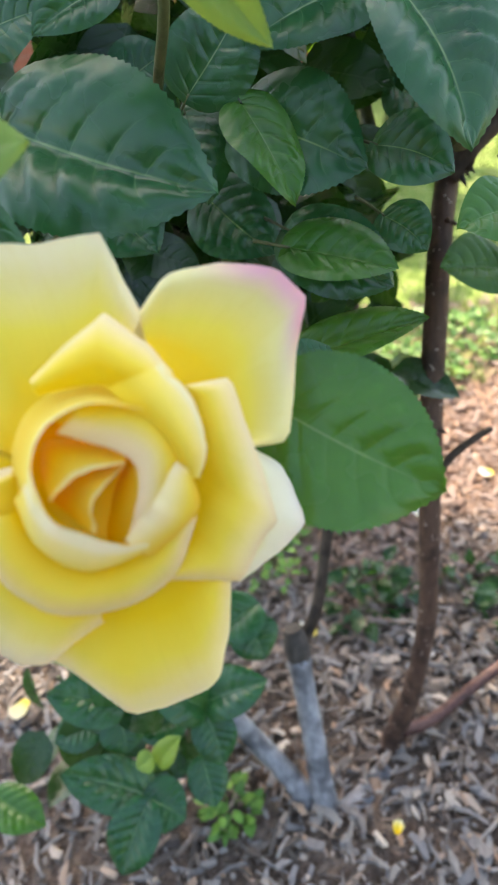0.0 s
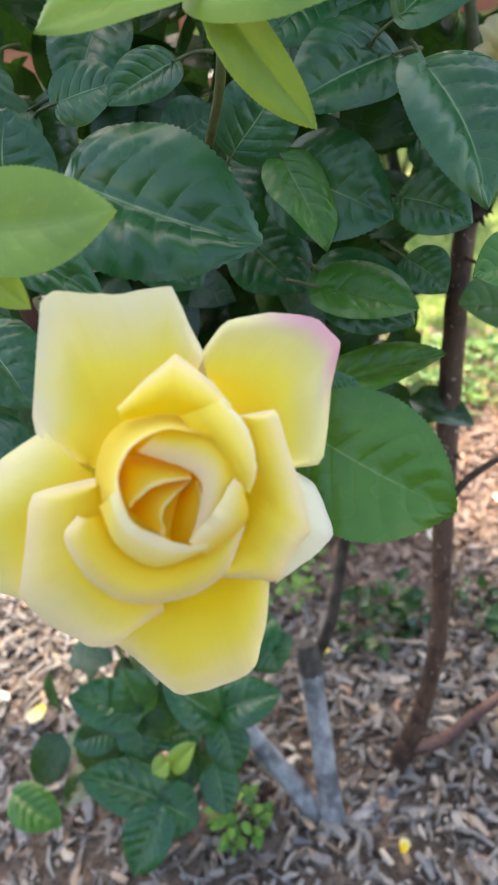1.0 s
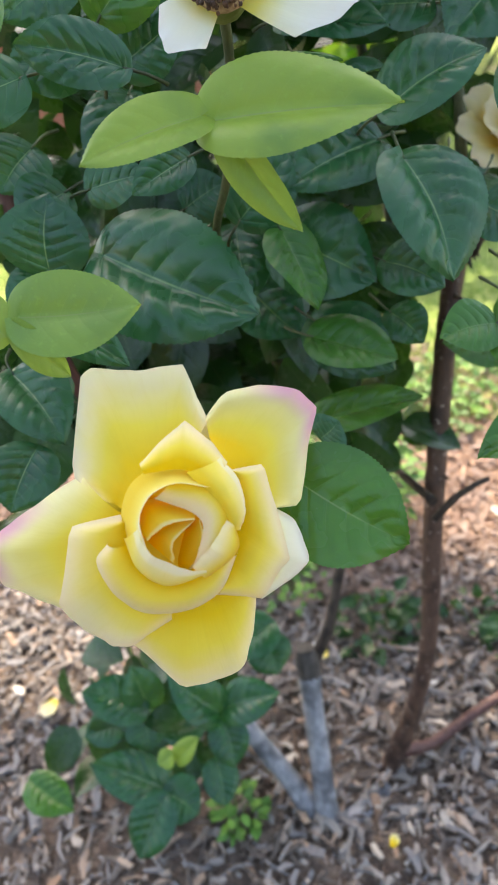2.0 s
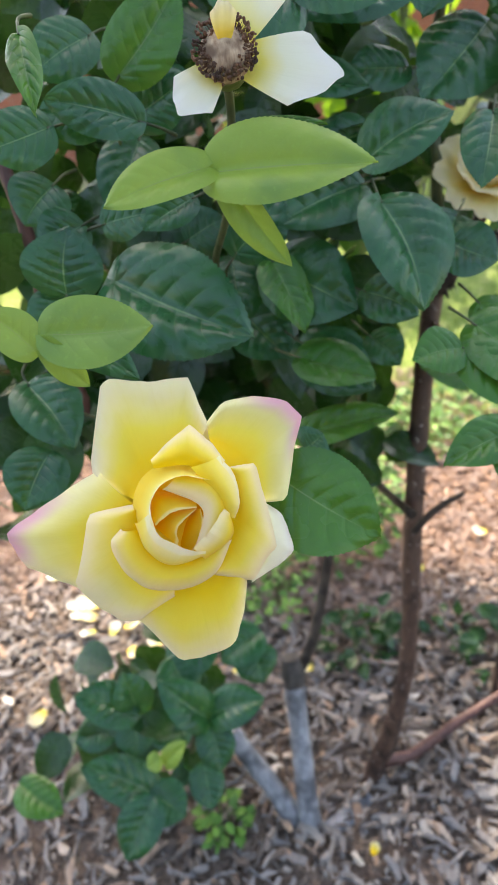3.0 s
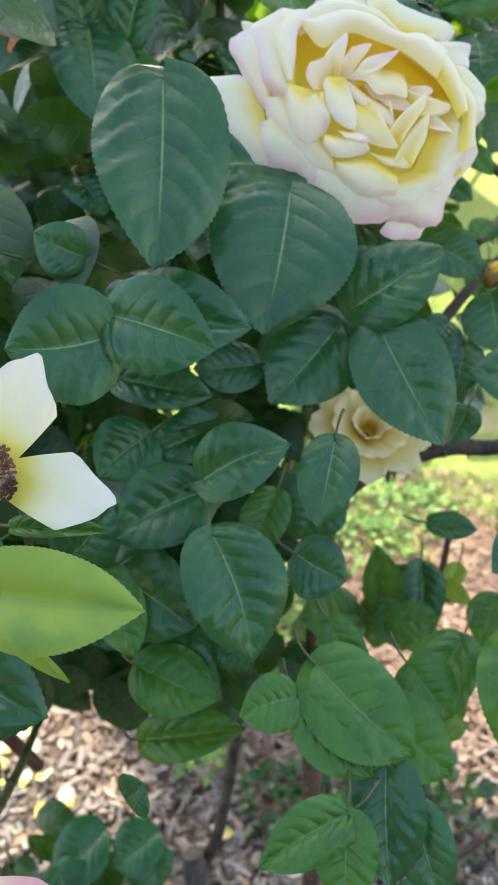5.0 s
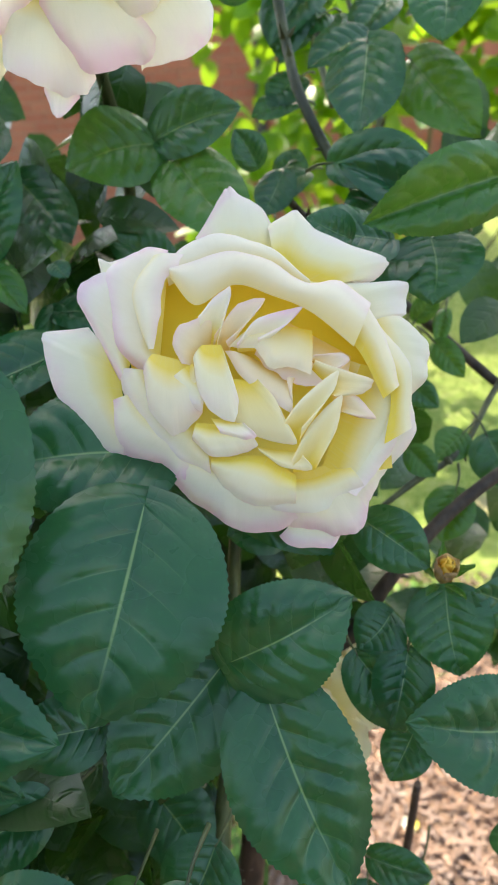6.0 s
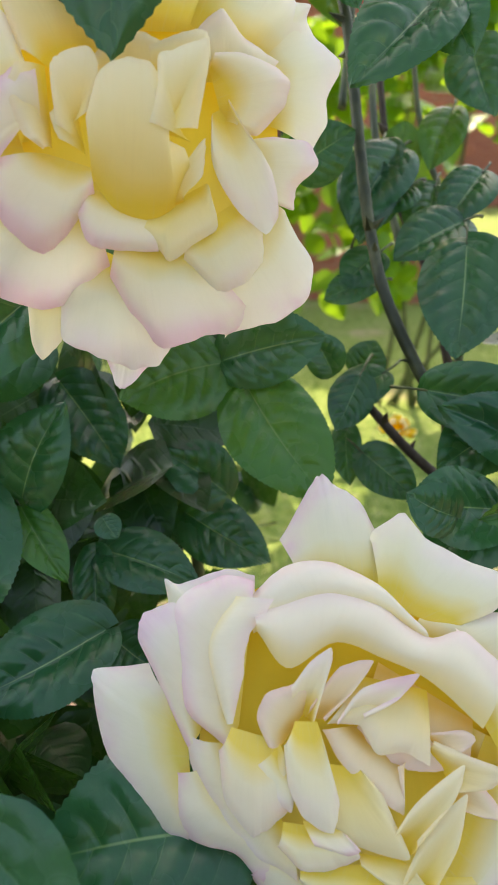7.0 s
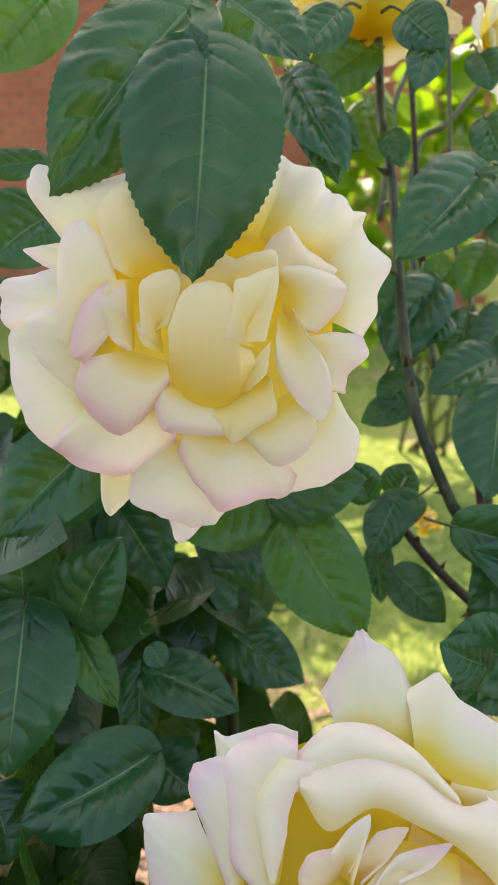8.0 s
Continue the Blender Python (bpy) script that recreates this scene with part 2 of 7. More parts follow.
def island_tones(name, stops, rough=0.85, grain=260.0, single=False, sunwarm_red=None):
    n = Nodes(name)
    rnd = n.add("ShaderNodeObjectInfo").outputs["Random"] if single else n.add("ShaderNodeNewGeometry").outputs["Random Per Island"]
    pos = n.place()
    g = n.noise(grain, 4.0, n.add("ShaderNodeMapping", {"Vector": pos, "Scale": (1.0, 0.4, 1.0)}).outputs[0], 0.6)
    tone = n.ramp(rnd, stops)
    # reddens the far chips: red soil bits plus sun warmth put into the colour
    if sunwarm_red:
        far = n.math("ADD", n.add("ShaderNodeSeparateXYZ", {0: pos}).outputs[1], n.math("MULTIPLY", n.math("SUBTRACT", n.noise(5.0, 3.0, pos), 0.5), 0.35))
        tone = n.mix(n.math("MULTIPLY", smooth(n, far, 0.55, 0.78), 0.45), tone, sunwarm_red)
    tone = n.mix(n.math("MULTIPLY", smooth(n, g, 0.45, 0.7), 0.5), tone, n.mix(0.55, tone, (0.02, 0.015, 0.012)))
    p = n.add("ShaderNodeBsdfPrincipled", {"Base Color": tone, "Roughness": rough, "Normal": n.bump(g, 0.5, 0.001)})
    return n.finish(p.outputs[0])


M_CHIPS = island_tones("bark_mulch", [(0.0, (0.06, 0.044, 0.038)), (0.3, (0.16, 0.125, 0.105)), (0.55, (0.24, 0.22, 0.22)), (0.8, (0.29, 0.25, 0.225)), (0.93, (0.32, 0.20, 0.135)), (1.0, (0.52, 0.46, 0.41))], sunwarm_red=(0.42, 0.23, 0.155))
M_BLADES = island_tones("grass_blades", [(0.0, (0.12, 0.22, 0.03)), (0.5, (0.22, 0.35, 0.06)), (0.8, (0.34, 0.40, 0.11)), (1.0, (0.52, 0.46, 0.24))], 0.6)
M_WEED = island_tones("groundcover_leaf", [(0.0, (0.05, 0.13, 0.015)), (0.6, (0.10, 0.24, 0.03)), (1.0, (0.20, 0.36, 0.05))], 0.55)
M_BRICK = island_tones("red_brick", [(0.0, (0.38, 0.115, 0.075)), (0.5, (0.42, 0.135, 0.085)), (1.0, (0.45, 0.155, 0.10))], 0.9, 60.0, single=True)
M_BRICK_ROW = island_tones("red_brick_courses", [(0.0, (0.38, 0.115, 0.075)), (0.5, (0.42, 0.135, 0.085)), (1.0, (0.45, 0.155, 0.10))], 0.9, 60.0)
M_MORTAR = island_tones("mortar", [(0.0, (0.36, 0.18, 0.13)), (1.0, (0.40, 0.20, 0.15))], 0.95, 90.0)
M_DARK = bark("dark_painted_metal", (0.03, 0.03, 0.033), (0.05, 0.05, 0.055), 40.0, 0.6)

# ---- building helpers ----
def part(name, data, material, parent, label=""):
    """One mesh object under a thing or a part; data is a bmesh or a mesh."""
    if isinstance(data, bmesh.types.BMesh):
        me = bpy.data.meshes.new(name)
        data.to_mesh(me)
        data.free()
    else:
        me = data
    if material is not None and not me.materials:
        me.materials.append(material)
    ob = new(name, me)
    ob.parent = parent
    return tagged(ob, label)


def thing(name, at, label, category, group="", kind=""):
    ob = new(name)
    ob.empty_display_size = 0.05
    ob.matrix_world = at if isinstance(at, Matrix) else Matrix.Translation(at)
    return tagged(ob, label, category, group, kind)


def shaded(me):
    me.shade_smooth()
    return me


def grid_mesh(name, nu, nv, place, material):
    """A sheet of nu x nv quads; place(u, v) with u in -1..1, v in 0..1; UV holds u and v."""
    pts = [place(-1 + 2 * i / nu, j / nv) for j in range(nv + 1) for i in range(nu + 1)]
    faces = [(j * (nu + 1) + i, j * (nu + 1) + i + 1, (j + 1) * (nu + 1) + i + 1, (j + 1) * (nu + 1) + i) for j in range(nv) for i in range(nu)]
    me = bpy.data.meshes.new(name)
    me.from_pydata(pts, [], faces)
    uv = me.uv_layers.new(name="UVMap")
    idx = np.zeros(len(me.loops), dtype=np.int32)
    me.loops.foreach_get("vertex_index", idx)
    co = np.stack([(idx % (nu + 1)) / nu, (idx // (nu + 1)) / nv], 1)
    uv.data.foreach_set("uv", co.astype(np.float32).ravel())
    me.materials.append(material)
    return shaded(me)


def half_width(v, broad):
    """Outline of a rose leaflet: round at the foot, widest below the middle, drawn out to a short point."""
    a = 0.58 * broad
    b = 0.68 + 0.25 * v ** 6
    return 0.5 * (v / (a / (a + 0.68))) ** a * ((1 - v) / (0.68 / (a + 0.68))) ** b if 0 < v < 1 else 0.0


def leaflet(seed, material, nu=14, nv=60, broad=0.78, fold=0.22, droop=0.18, wavy=0.03, teeth=0.024, name="leaf", puff=1.0):
    """Unit leaflet: foot at the origin, 1 long in y, 1 wide in x, upper side towards z; the blade swells between its side veins."""
    r = random.Random(seed)
    ph, tw, lean = r.uniform(0, 6), r.uniform(-0.25, 0.25), r.uniform(-0.06, 0.06)
    k1, swell = r.uniform(4, 7), puff * r.uniform(0.042, 0.064)

    def place(u, v):
        tooth = teeth * (0.5 - (v * nv * 0.5) % 1.0) if abs(u) > 0.99 and 0.04 < v < 0.97 else 0.0
        w = half_width(v, broad)
        s = u * (w + (tooth if w > 0.05 else 0))
        a = abs(u)
        z = 1.5 * fold * a * w * (1.0 - 0.62 * a) - droop * v * v + tw * s * (v - 0.3)
        z += swell * abs(math.sin(18 * (v - a * (0.22 + 0.17 * a) * (1 - 0.4 * v)) + (0.7 if u > 0 else 0))) * a * max(0.0, 1.0 - a * (0.9 + 0.25 * v)) * 6.4 * w * max(0.15, 0.8 + 0.9 * noise.noise((1.6 * u, 2.2 * v, ph)))
        z += wavy * math.sin(ph + k1 * v + (2 if u > 0 else 0)) * a * a - 0.05 * max(0.0, a - 0.8) * (1 - v)
        y = v + (0.5 * abs(tooth) if tooth else 0.0) - 0.10 * a * a * max(0.0, 1 - 3.5 * v)
        return (s + lean * math.sin(math.pi * v), y, z)

    return grid_mesh(name, nu, nv, place, material)


LEAVES = {
    "dark": [leaflet(s, M_LEAF, broad=b, fold=f, droop=d, wavy=w) for s, b, f, d, w in
             ((1, 0.74, 0.20, 0.12, 0.03), (2, 0.80, 0.30, 0.20, 0.04), (3, 0.70, 0.12, 0.08, 0.05), (4, 0.84, 0.26, 0.26, 0.02), (5, 0.76, 0.36, 0.05, 0.035))],
    "mid": [leaflet(s, M_LEAF_MID, broad=b, fold=f, droop=d, wavy=w) for s, b, f, d, w in ((11, 0.76, 0.22, 0.16, 0.04), (12, 0.82, 0.34, 0.10, 0.03), (13, 0.72, 0.15, 0.24, 0.05))],
    "young": [leaflet(s, M_LEAF_YOUNG, broad=b, fold=f, droop=d, wavy=w, teeth=0.018, puff=0.35) for s, b, f, d, w in ((21, 0.72, 0.30, 0.16, 0.03), (22, 0.78, 0.42, 0.25, 0.03), (23, 0.70, 0.20, 0.05, 0.04))],
}


def tube(path, radii, sides=10, wobble=0.0, seed=0):
    """A bmesh tube along a smooth path of points."""
    r = random.Random(seed)
    pts = [Vector(p) for p in path]
    fine, rad = [], []
    for i in range(len(pts) - 1):
        p0, p1, p2, p3 = pts[max(i - 1, 0)], pts[i], pts[i + 1], pts[min(i + 2, len(pts) - 1)]
        for k in range(6):
            t = k / 6
            fine.append(0.5 * ((2 * p1) + (p2 - p0) * t + (2 * p0 - 5 * p1 + 4 * p2 - p3) * t * t + (3 * p1 - p0 - 3 * p2 + p3) * t ** 3))
            rad.append(radii[i] + (radii[i + 1] - radii[i]) * t)
    fine.append(pts[-1]), rad.append(radii[-1])
    bm = bmesh.new()
    rings, side = [], Vector((1, 0.13, 0.07))
    for i, p in enumerate(fine):
        d = (fine[min(i + 1, len(fine) - 1)] - fine[max(i - 1, 0)]).normalized()
        side = (side - d * side.dot(d)).normalized()
        up = d.cross(side)
        ring = []
        for k in range(sides):
            a = 2 * math.pi * k / sides
            q = rad[i] * (1 + wobble * r.uniform(-1, 1))
            ring.append(bm.verts.new(p + (side * math.cos(a) + up * math.sin(a)) * q))
        rings.append(ring)
    for a, b in zip(rings, rings[1:]):
        for k in range(sides):
            bm.faces.new((a[k], a[(k + 1) % sides], b[(k + 1) % sides], b[k]))
    bm.faces.new(rings[0][::-1]), bm.faces.new(rings[-1])
    for f in bm.faces:
        f.smooth = len(f.verts) == 4
    bm.normal_update()
    return bm


def add_cone(bm, foot, tip, radius, sides=5):
    foot, tip = Vector(foot), Vector(tip)
    d = (tip - foot).normalized()
    s = d.orthogonal().normalized()
    u = d.cross(s)
    ring = [bm.verts.new(foot + (s * math.cos(2 * math.pi * k / sides) + u * math.sin(2 * math.pi * k / sides)) * radius) for k in range(sides)]
    top = bm.verts.new(tip)
    for k in range(sides):
        bm.faces.new((ring[k], ring[(k + 1) % sides], top))


def thorny(bm, path, radii, count, seed, size=0.007):
    """Adds prickles to a cane's bmesh."""
    r = random.Random(seed)
    for _ in range(count):
        i = r.randrange(len(path) - 1)
        t = r.random()
        p = Vector(path[i]).lerp(Vector(path[i + 1]), t)
        rad = radii[i] + (radii[i + 1] - radii[i]) * t
        d = (Vector(path[i + 1]) - Vector(path[i])).normalized()
        o = Vector((r.uniform(-1, 1), r.uniform(-1, 0.3), r.uniform(-1, 1)))
        o = (o - d * o.dot(d)).normalized()
        s = size * r.uniform(0.6, 1.2)
        add_cone(bm, p + o * rad * 0.8, p + o * (rad + s) - d * s * 0.4, s * 0.35)
    return bm


def axes(right, up, out, at):
    m = Matrix((right, up, out)).transposed().to_4x4()
    m.translation = at
    return m

# ---- setting: ground, lawn, house wall ----
def ground_height(x, y):
    return 0.012 * noise.noise((x * 3.1, y * 3.1, 0.3)) + 0.006 * noise.noise((x * 11, y * 11, 1.7))


def build_ground():
    xs = [-400, -60, -12, -4] + [-2 + 0.05 * i for i in range(101)] + [4.5, 12, 60, 400]
    ys = [-400, -60, -10, -3] + [-1 + 0.05 * i for i in range(81)] + [3.6, 4.5, 6, 12, 60, 400]
    pts = [(x, y, ground_height(x, y) if abs(x) < 3.4 and -2 < y < 3.1 else 0.0) for y in ys for x in xs]
    w = len(xs)
    faces = [(j * w + i, j * w + i + 1, (j + 1) * w + i + 1, (j + 1) * w + i) for j in range(len(ys) - 1) for i in range(w - 1)]
    me = bpy.data.meshes.new("ground")
    me.from_pydata(pts, [], faces)
    me.materials.append(M_GROUND)
    tagged(new("ground", shaded(me)), "mulched brown garden bed running into a patchy sunlit lawn", "ground", kind="structure")


build_ground()


def build_wall():
    """Red brick house wall beyond the lawn."""
    y, x0, x1, top, depth = 5.7, -6.0, 0.75, 3.1, 0.24
    course, unit, joint = 0.076, 0.225, 0.011
    bm = bmesh.new()
    bmesh.ops.create_cube(bm, size=1.0, matrix=Matrix.Translation(((x0 + x1) / 2, y + depth / 2, top / 2 - 0.02)) @ Matrix.Diagonal((x1 - x0, depth, top, 1)))
    wall = part("wall_north", bm, M_MORTAR, None)
    tagged(wall, "red brick house wall with pale mortar joints behind the lawn", "wall", kind="structure")
    # bricks: singly over the stretch that shows best, joined elsewhere
    bx, bz, by = (unit - joint) / 2, (course - joint) / 2, 0.006
    one = bpy.data.meshes.new("brick")
    v = [(sx * bx, sy, sz * bz) for sy, q in ((-by, 0.96), (0.004, 1.0)) for sx, sz in ((-q, -q), (q, -q), (q, q), (-q, q))]
    f = [(0, 1, 2, 3), (0, 4, 5, 1), (1, 5, 6, 2), (2, 6, 7, 3), (3, 7, 4, 0)]
    one.from_pydata(v, [], f)
    one.materials.append(M_BRICK)
    pts, faces, count = [], [], 0
    r = random.Random(8)
    for j in range(int(top / course)):
        z = (j + 0.5) * course
        for i in range(int((x1 - x0) / unit)):
            x = x0 + (i + 0.5 + 0.5 * (j % 2)) * unit
            if -2.6 < x < 1.4 and 0.85 < z < 2.4 and count < 300:
                b = part("brick", one, None, wall)
                b.location = (x, y - r.uniform(0.0, 0.002), z)
                count += 1
            elif -4.5 < x < 4.5:
                k = len(pts)
                pts += [(x + p[0], y + p[1], z + p[2]) for p in v]
                faces += [tuple(q + k for q in g) for g in f]
    me = bpy.data.meshes.new("brick_courses")
    me.from_pydata(pts, [], faces)
    tagged(part("brick_courses", me, M_BRICK_ROW, wall), kind="stuff")
    # the house steps back: return wall and rear wing
    bm = bmesh.new()
    bmesh.ops.create_cube(bm, size=1.0, matrix=Matrix.Translation((0.63, 14.1, 1.53)) @ Matrix.Diagonal((0.24, 16.3, 3.1, 1)))
    tagged(part("wall_east", bm, M_MORTAR, None), "plain red brick return wall of the house", "wall", kind="structure")
    bm = bmesh.new()
    bmesh.ops.create_cube(bm, size=1.0, matrix=Matrix.Translation((8.5, 22.12, 2.98)) @ Matrix.Diagonal((15.5, 0.24, 6.0, 1)))
    rear = part("wall_rear", bm, M_MORTAR, None)
    tagged(rear, "red brick wall of the house's rear wing", "wall", kind="structure")
    pts, faces = [], []
    for j in range(78):
        for i in range(68):
            x, z, k = 0.765 + (i + 0.5 + 0.5 * (j % 2)) * unit, (j + 0.5) * course, len(pts)
            pts += [(x + p[0], 22.0 + p[1], z + p[2]) for p in v]
            faces += [tuple(q + k for q in g) for g in f]
    me = bpy.data.meshes.new("brick_courses")
    me.from_pydata(pts, [], faces)
    tagged(part("brick_courses", me, M_BRICK_ROW, rear), kind="stuff")
    # downpipe on the wall
    pipe = thing("downpipe", (-0.60, y - 0.06, 0.0), "dark metal downpipe on the red brick wall", "downpipe")
    bm = tube([(0, 0, 0.02), (0, 0, 0.8), (0, 0, 2.2), (0, 0, 3.0)], [0.045] * 4, 12)
    part("pipe", bm, M_DARK, pipe)
    for z in (0.7, 2.1):
        bm = bmesh.new()
        bmesh.ops.create_cube(bm, size=1.0, matrix=Matrix.Translation((0, 0.03, z)) @ Matrix.Diagonal((0.13, 0.06, 0.05, 1)))
        part("bracket", bm, M_DARK, pipe)


def scatter_chips():
    """Slivers of shredded bark lying over the bed."""
    r = random.Random(31)
    pts, faces = [], []
    for _ in range(52000):
        y = 0.02 + 1.5 * r.random() ** 0.8
        x = r.uniform(-0.75, 1.35)
        if y > 0.85 and r.random() < min(0.75, (y - 0.83) * 2.2):
            continue
        big = r.random() ** 2.2
        l, w, h = 0.005 + 0.034 * big, 0.002 + 0.0085 * r.random() ** 1.4 * (0.5 + big), 0.0012 + 0.003 * r.random()
        m = Matrix.Translation((x, y, ground_height(x, y) + 0.002 + 0.010 * r.random())) @ Euler((r.gauss(0, 0.22), r.gauss(0, 0.22), r.uniform(0, 6.3))).to_matrix().to_4x4()
        k = len(pts)
        taper, bow = r.uniform(0.35, 0.9), r.uniform(-0.15, 0.15) * l
        for sx, q in ((-1, taper), (0, 1.0), (1, r.uniform(0.3, 0.9))):
            for sy, sz in ((-1, -1), (1, -1), (0.8, 1), (-0.8, 1)):
                pts.append(m @ Vector((sx * l / 2, sy * w / 2 * q + (bow if sx == 0 else 0), sz * h / 2 * q)))
        for a in (0, 4):
            faces += [(k + a + i, k + a + (i + 1) % 4, k + a + 4 + (i + 1) % 4, k + a + 4 + i) for i in range(4)]
        faces += [(k + 3, k + 2, k + 1, k), (k + 8, k + 9, k + 10, k + 11)]
    me = bpy.data.meshes.new("bark_mulch")
    me.from_pydata(pts, [], faces)
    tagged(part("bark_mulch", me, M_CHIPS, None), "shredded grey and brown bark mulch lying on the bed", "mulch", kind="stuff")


def scatter_grass():
    r = random.Random(32)
    pts, faces = [], []
    for _ in range(26000):
        y = 1.15 + 4.2 * r.random() ** 1.7
        x = r.uniform(-1.4, 2.2) * (0.6 + 0.25 * y)
        if noise.noise((x * 1.9, y * 1.9, 4.0)) < -0.12 or (y < 1.45 and noise.noise((x * 4, y * 4, 9.0)) < 0.1):
            continue
        h, a, w = r.uniform(0.012, 0.045), r.uniform(0, 6.3), r.uniform(0.0012, 0.003)
        d = Vector((math.cos(a), math.sin(a), 0))
        s = Vector((-d.y, d.x, 0)) * w
        p = Vector((x, y, ground_height(x, y)))
        lean = d * h * r.uniform(0.1, 0.9)
        k = len(pts)
        pts += [p - s, p + s, p + lean * 0.4 + Vector((0, 0, h * 0.65)) + s * 0.7, p + lean * 0.4 + Vector((0, 0, h * 0.65)) - s * 0.7, p + lean + Vector((0, 0, h))]
        faces += [(k, k + 1, k + 2, k + 3), (k + 3, k + 2, k + 4)]
    me = bpy.data.meshes.new("lawn_grass")
    me.from_pydata(pts, [], faces)
    tagged(part("lawn_grass", me, M_BLADES, None), "short patchy green and straw-coloured lawn grass", "grass", kind="stuff")


scatter_chips()
scatter_grass()


def shade_tree():
    """Unseen broad-leaved tree added beyond the bed so that its crown shades the bush; it stands outside the walk's
    view.
    """
    tree = thing("tree", (2.1, 3.7, 0.0), "unseen leafy broad tree added on the lawn to shade the bed", "tree")
    inv = tree.matrix_world.inverted()
    limbs = (([(2.1, 3.7, -0.1), (2.05, 3.65, 1.2), (1.8, 3.5, 2.4), (1.2, 3.3, 3.3), (0.4, 3.1, 3.9)], [0.15, 0.12, 0.10, 0.07, 0.03], "trunk"),
             ([(1.8, 3.5, 2.4), (1.2, 3.0, 3.0), (0.3, 2.5, 3.4), (-0.6, 2.5, 3.6)], [0.08, 0.06, 0.04, 0.015], "limb"),
             ([(1.2, 3.3, 3.3), (0.3, 3.5, 3.9), (-0.7, 3.4, 4.3), (-1.3, 3.2, 4.4)], [0.06, 0.05, 0.03, 0.012], "limb"))
    for k, (path, radii, name) in enumerate(limbs):
        cane(path, radii, M_CANE_DARK, "", 0, name, tree, 12, 40 + k)
    r = random.Random(12)
    aim, spots = Vector((0.32, 0.42, 0.55)), []
    e2 = Vector((0.0, 0.79, -0.613)).normalized()
    e1 = e2.cross(SUN_DIR)
    while len(spots) < 8000:
        a, b = r.uniform(-1.3, 1.3), r.uniform(-1.3, 0.78)
        p = aim + SUN_DIR * r.uniform(3.2, 4.6) + e1 * a + e2 * b
        rag = 0.16 * noise.noise((a * 3.1, b * 3.1, 2.0)) + 0.08 * noise.noise((a * 9, b * 9, 5.0))
        # crown trimmed so that its shadow leaves chosen parts of the ground in sun
        if b > 0.51 + rag or math.hypot(a, b * 0.9) > 1.2 + rag or (b > 0.12 and noise.noise((a * 4.2, b * 4.2, 7.7)) < -0.42):
            continue
        if a < -0.28 and b > 0.28 + rag:
            continue
        run = Vector((r.uniform(-1, 1), r.uniform(-1, 1), r.uniform(-1, 0.2))).normalized()
        z = Vector((r.gauss(0, 0.5), r.gauss(0, 0.5), 1))
        z = (z - run * z.dot(run)).normalized()
        l = r.uniform(0.07, 0.12)
        spots.append((inv @ axes(run.cross(z) * l * 0.7, run * l, z * l, p), r.randrange(4)))
    joined_leaves("crown", spots, M_LEAF_MASS, "", tree, nv=4)


def hedge():
    """Tall clipped hedge, unseen, added behind the walk to block low sky light and darken leaf reflections; it also
    closes the garden there.
    """
    ob = thing("hedge", (0.5, -4.6, 0.0), "unseen tall dark green clipped hedge added to block low sky light", "hedge")
    inv = ob.matrix_world.inverted()
    bm = bmesh.new()
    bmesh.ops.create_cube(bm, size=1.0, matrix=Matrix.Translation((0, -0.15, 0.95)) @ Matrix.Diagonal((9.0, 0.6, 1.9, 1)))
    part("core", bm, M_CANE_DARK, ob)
    r = random.Random(33)
    spots = []
    for _ in range(5000):
        p = Vector((r.uniform(-4.0, 5.0), -4.42 + r.uniform(-0.08, 0.06), r.uniform(0.0, 2.0)))
        run = Vector((r.uniform(-1, 1), r.uniform(-0.3, 0.6), r.uniform(-1, 0.4))).normalized()
        z = Vector((r.gauss(0, 0.4), 0.8 + r.gauss(0, 0.3), 0.5))
        z = (z - run * z.dot(run)).normalized()
        l = r.uniform(0.09, 0.14)
        spots.append((inv @ axes(run.cross(z) * l * 0.7, run * l, z * l, p), r.randrange(4)))
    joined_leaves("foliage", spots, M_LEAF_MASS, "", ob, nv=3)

# ---- the rose bush ----
BUSH = thing("rose_bush", (0.36, 0.41, 0.0), "tall leafy rose bush with yellow and pale cream blooms in mulch", "rose bush")
BUSH_INV = BUSH.matrix_world.inverted()
DROOP = {"dark": (0.12, 0.20, 0.08, 0.26, 0.05), "mid": (0.16, 0.10, 0.24), "young": (0.16, 0.25, 0.05)}
FEET = []
M_STEM = bark("dark_green_stem", (0.035, 0.045, 0.018), (0.09, 0.095, 0.04), 180.0, 0.5)


def leaf_matrix(foot, tip, face, width, droop):
    foot, run, z = Vector(foot), Vector(tip) - Vector(foot), Vector(face)
    z = (z - run * z.dot(run) / run.dot(run)).normalized()
    length = run.length / math.hypot(1, droop)
    y = (run.normalized() + z * droop).normalized()
    z = (z - y * z.dot(y)).normalized()
    return axes(y.cross(z) * width, y * length, z * length, foot)


def leaf(foot, tip, face, width, kind="dark", form=0, label=""):
    """One leaflet from its foot to its tip, its upper side turned to face."""
    form %= len(LEAVES[kind])
    ob = part("leaf", LEAVES[kind][form], None, BUSH, label)
    ob.matrix_basis = BUSH_INV @ leaf_matrix(foot, tip, face, width, DROOP[kind][form])
    FEET.append((Vector(foot), Vector(foot) - Vector(tip), kind))
    return ob


def cane(path, radii, material, label="", thorns=0, name="cane", parent=BUSH, sides=12, seed=1):
    bm = tube(path, radii, sides, 0.06, seed)
    if thorns:
        thorny(bm, path, radii, thorns, seed)
    bmesh.ops.transform(bm, matrix=parent.matrix_world.inverted(), verts=bm.verts)
    return part(name, bm, material, parent, label)


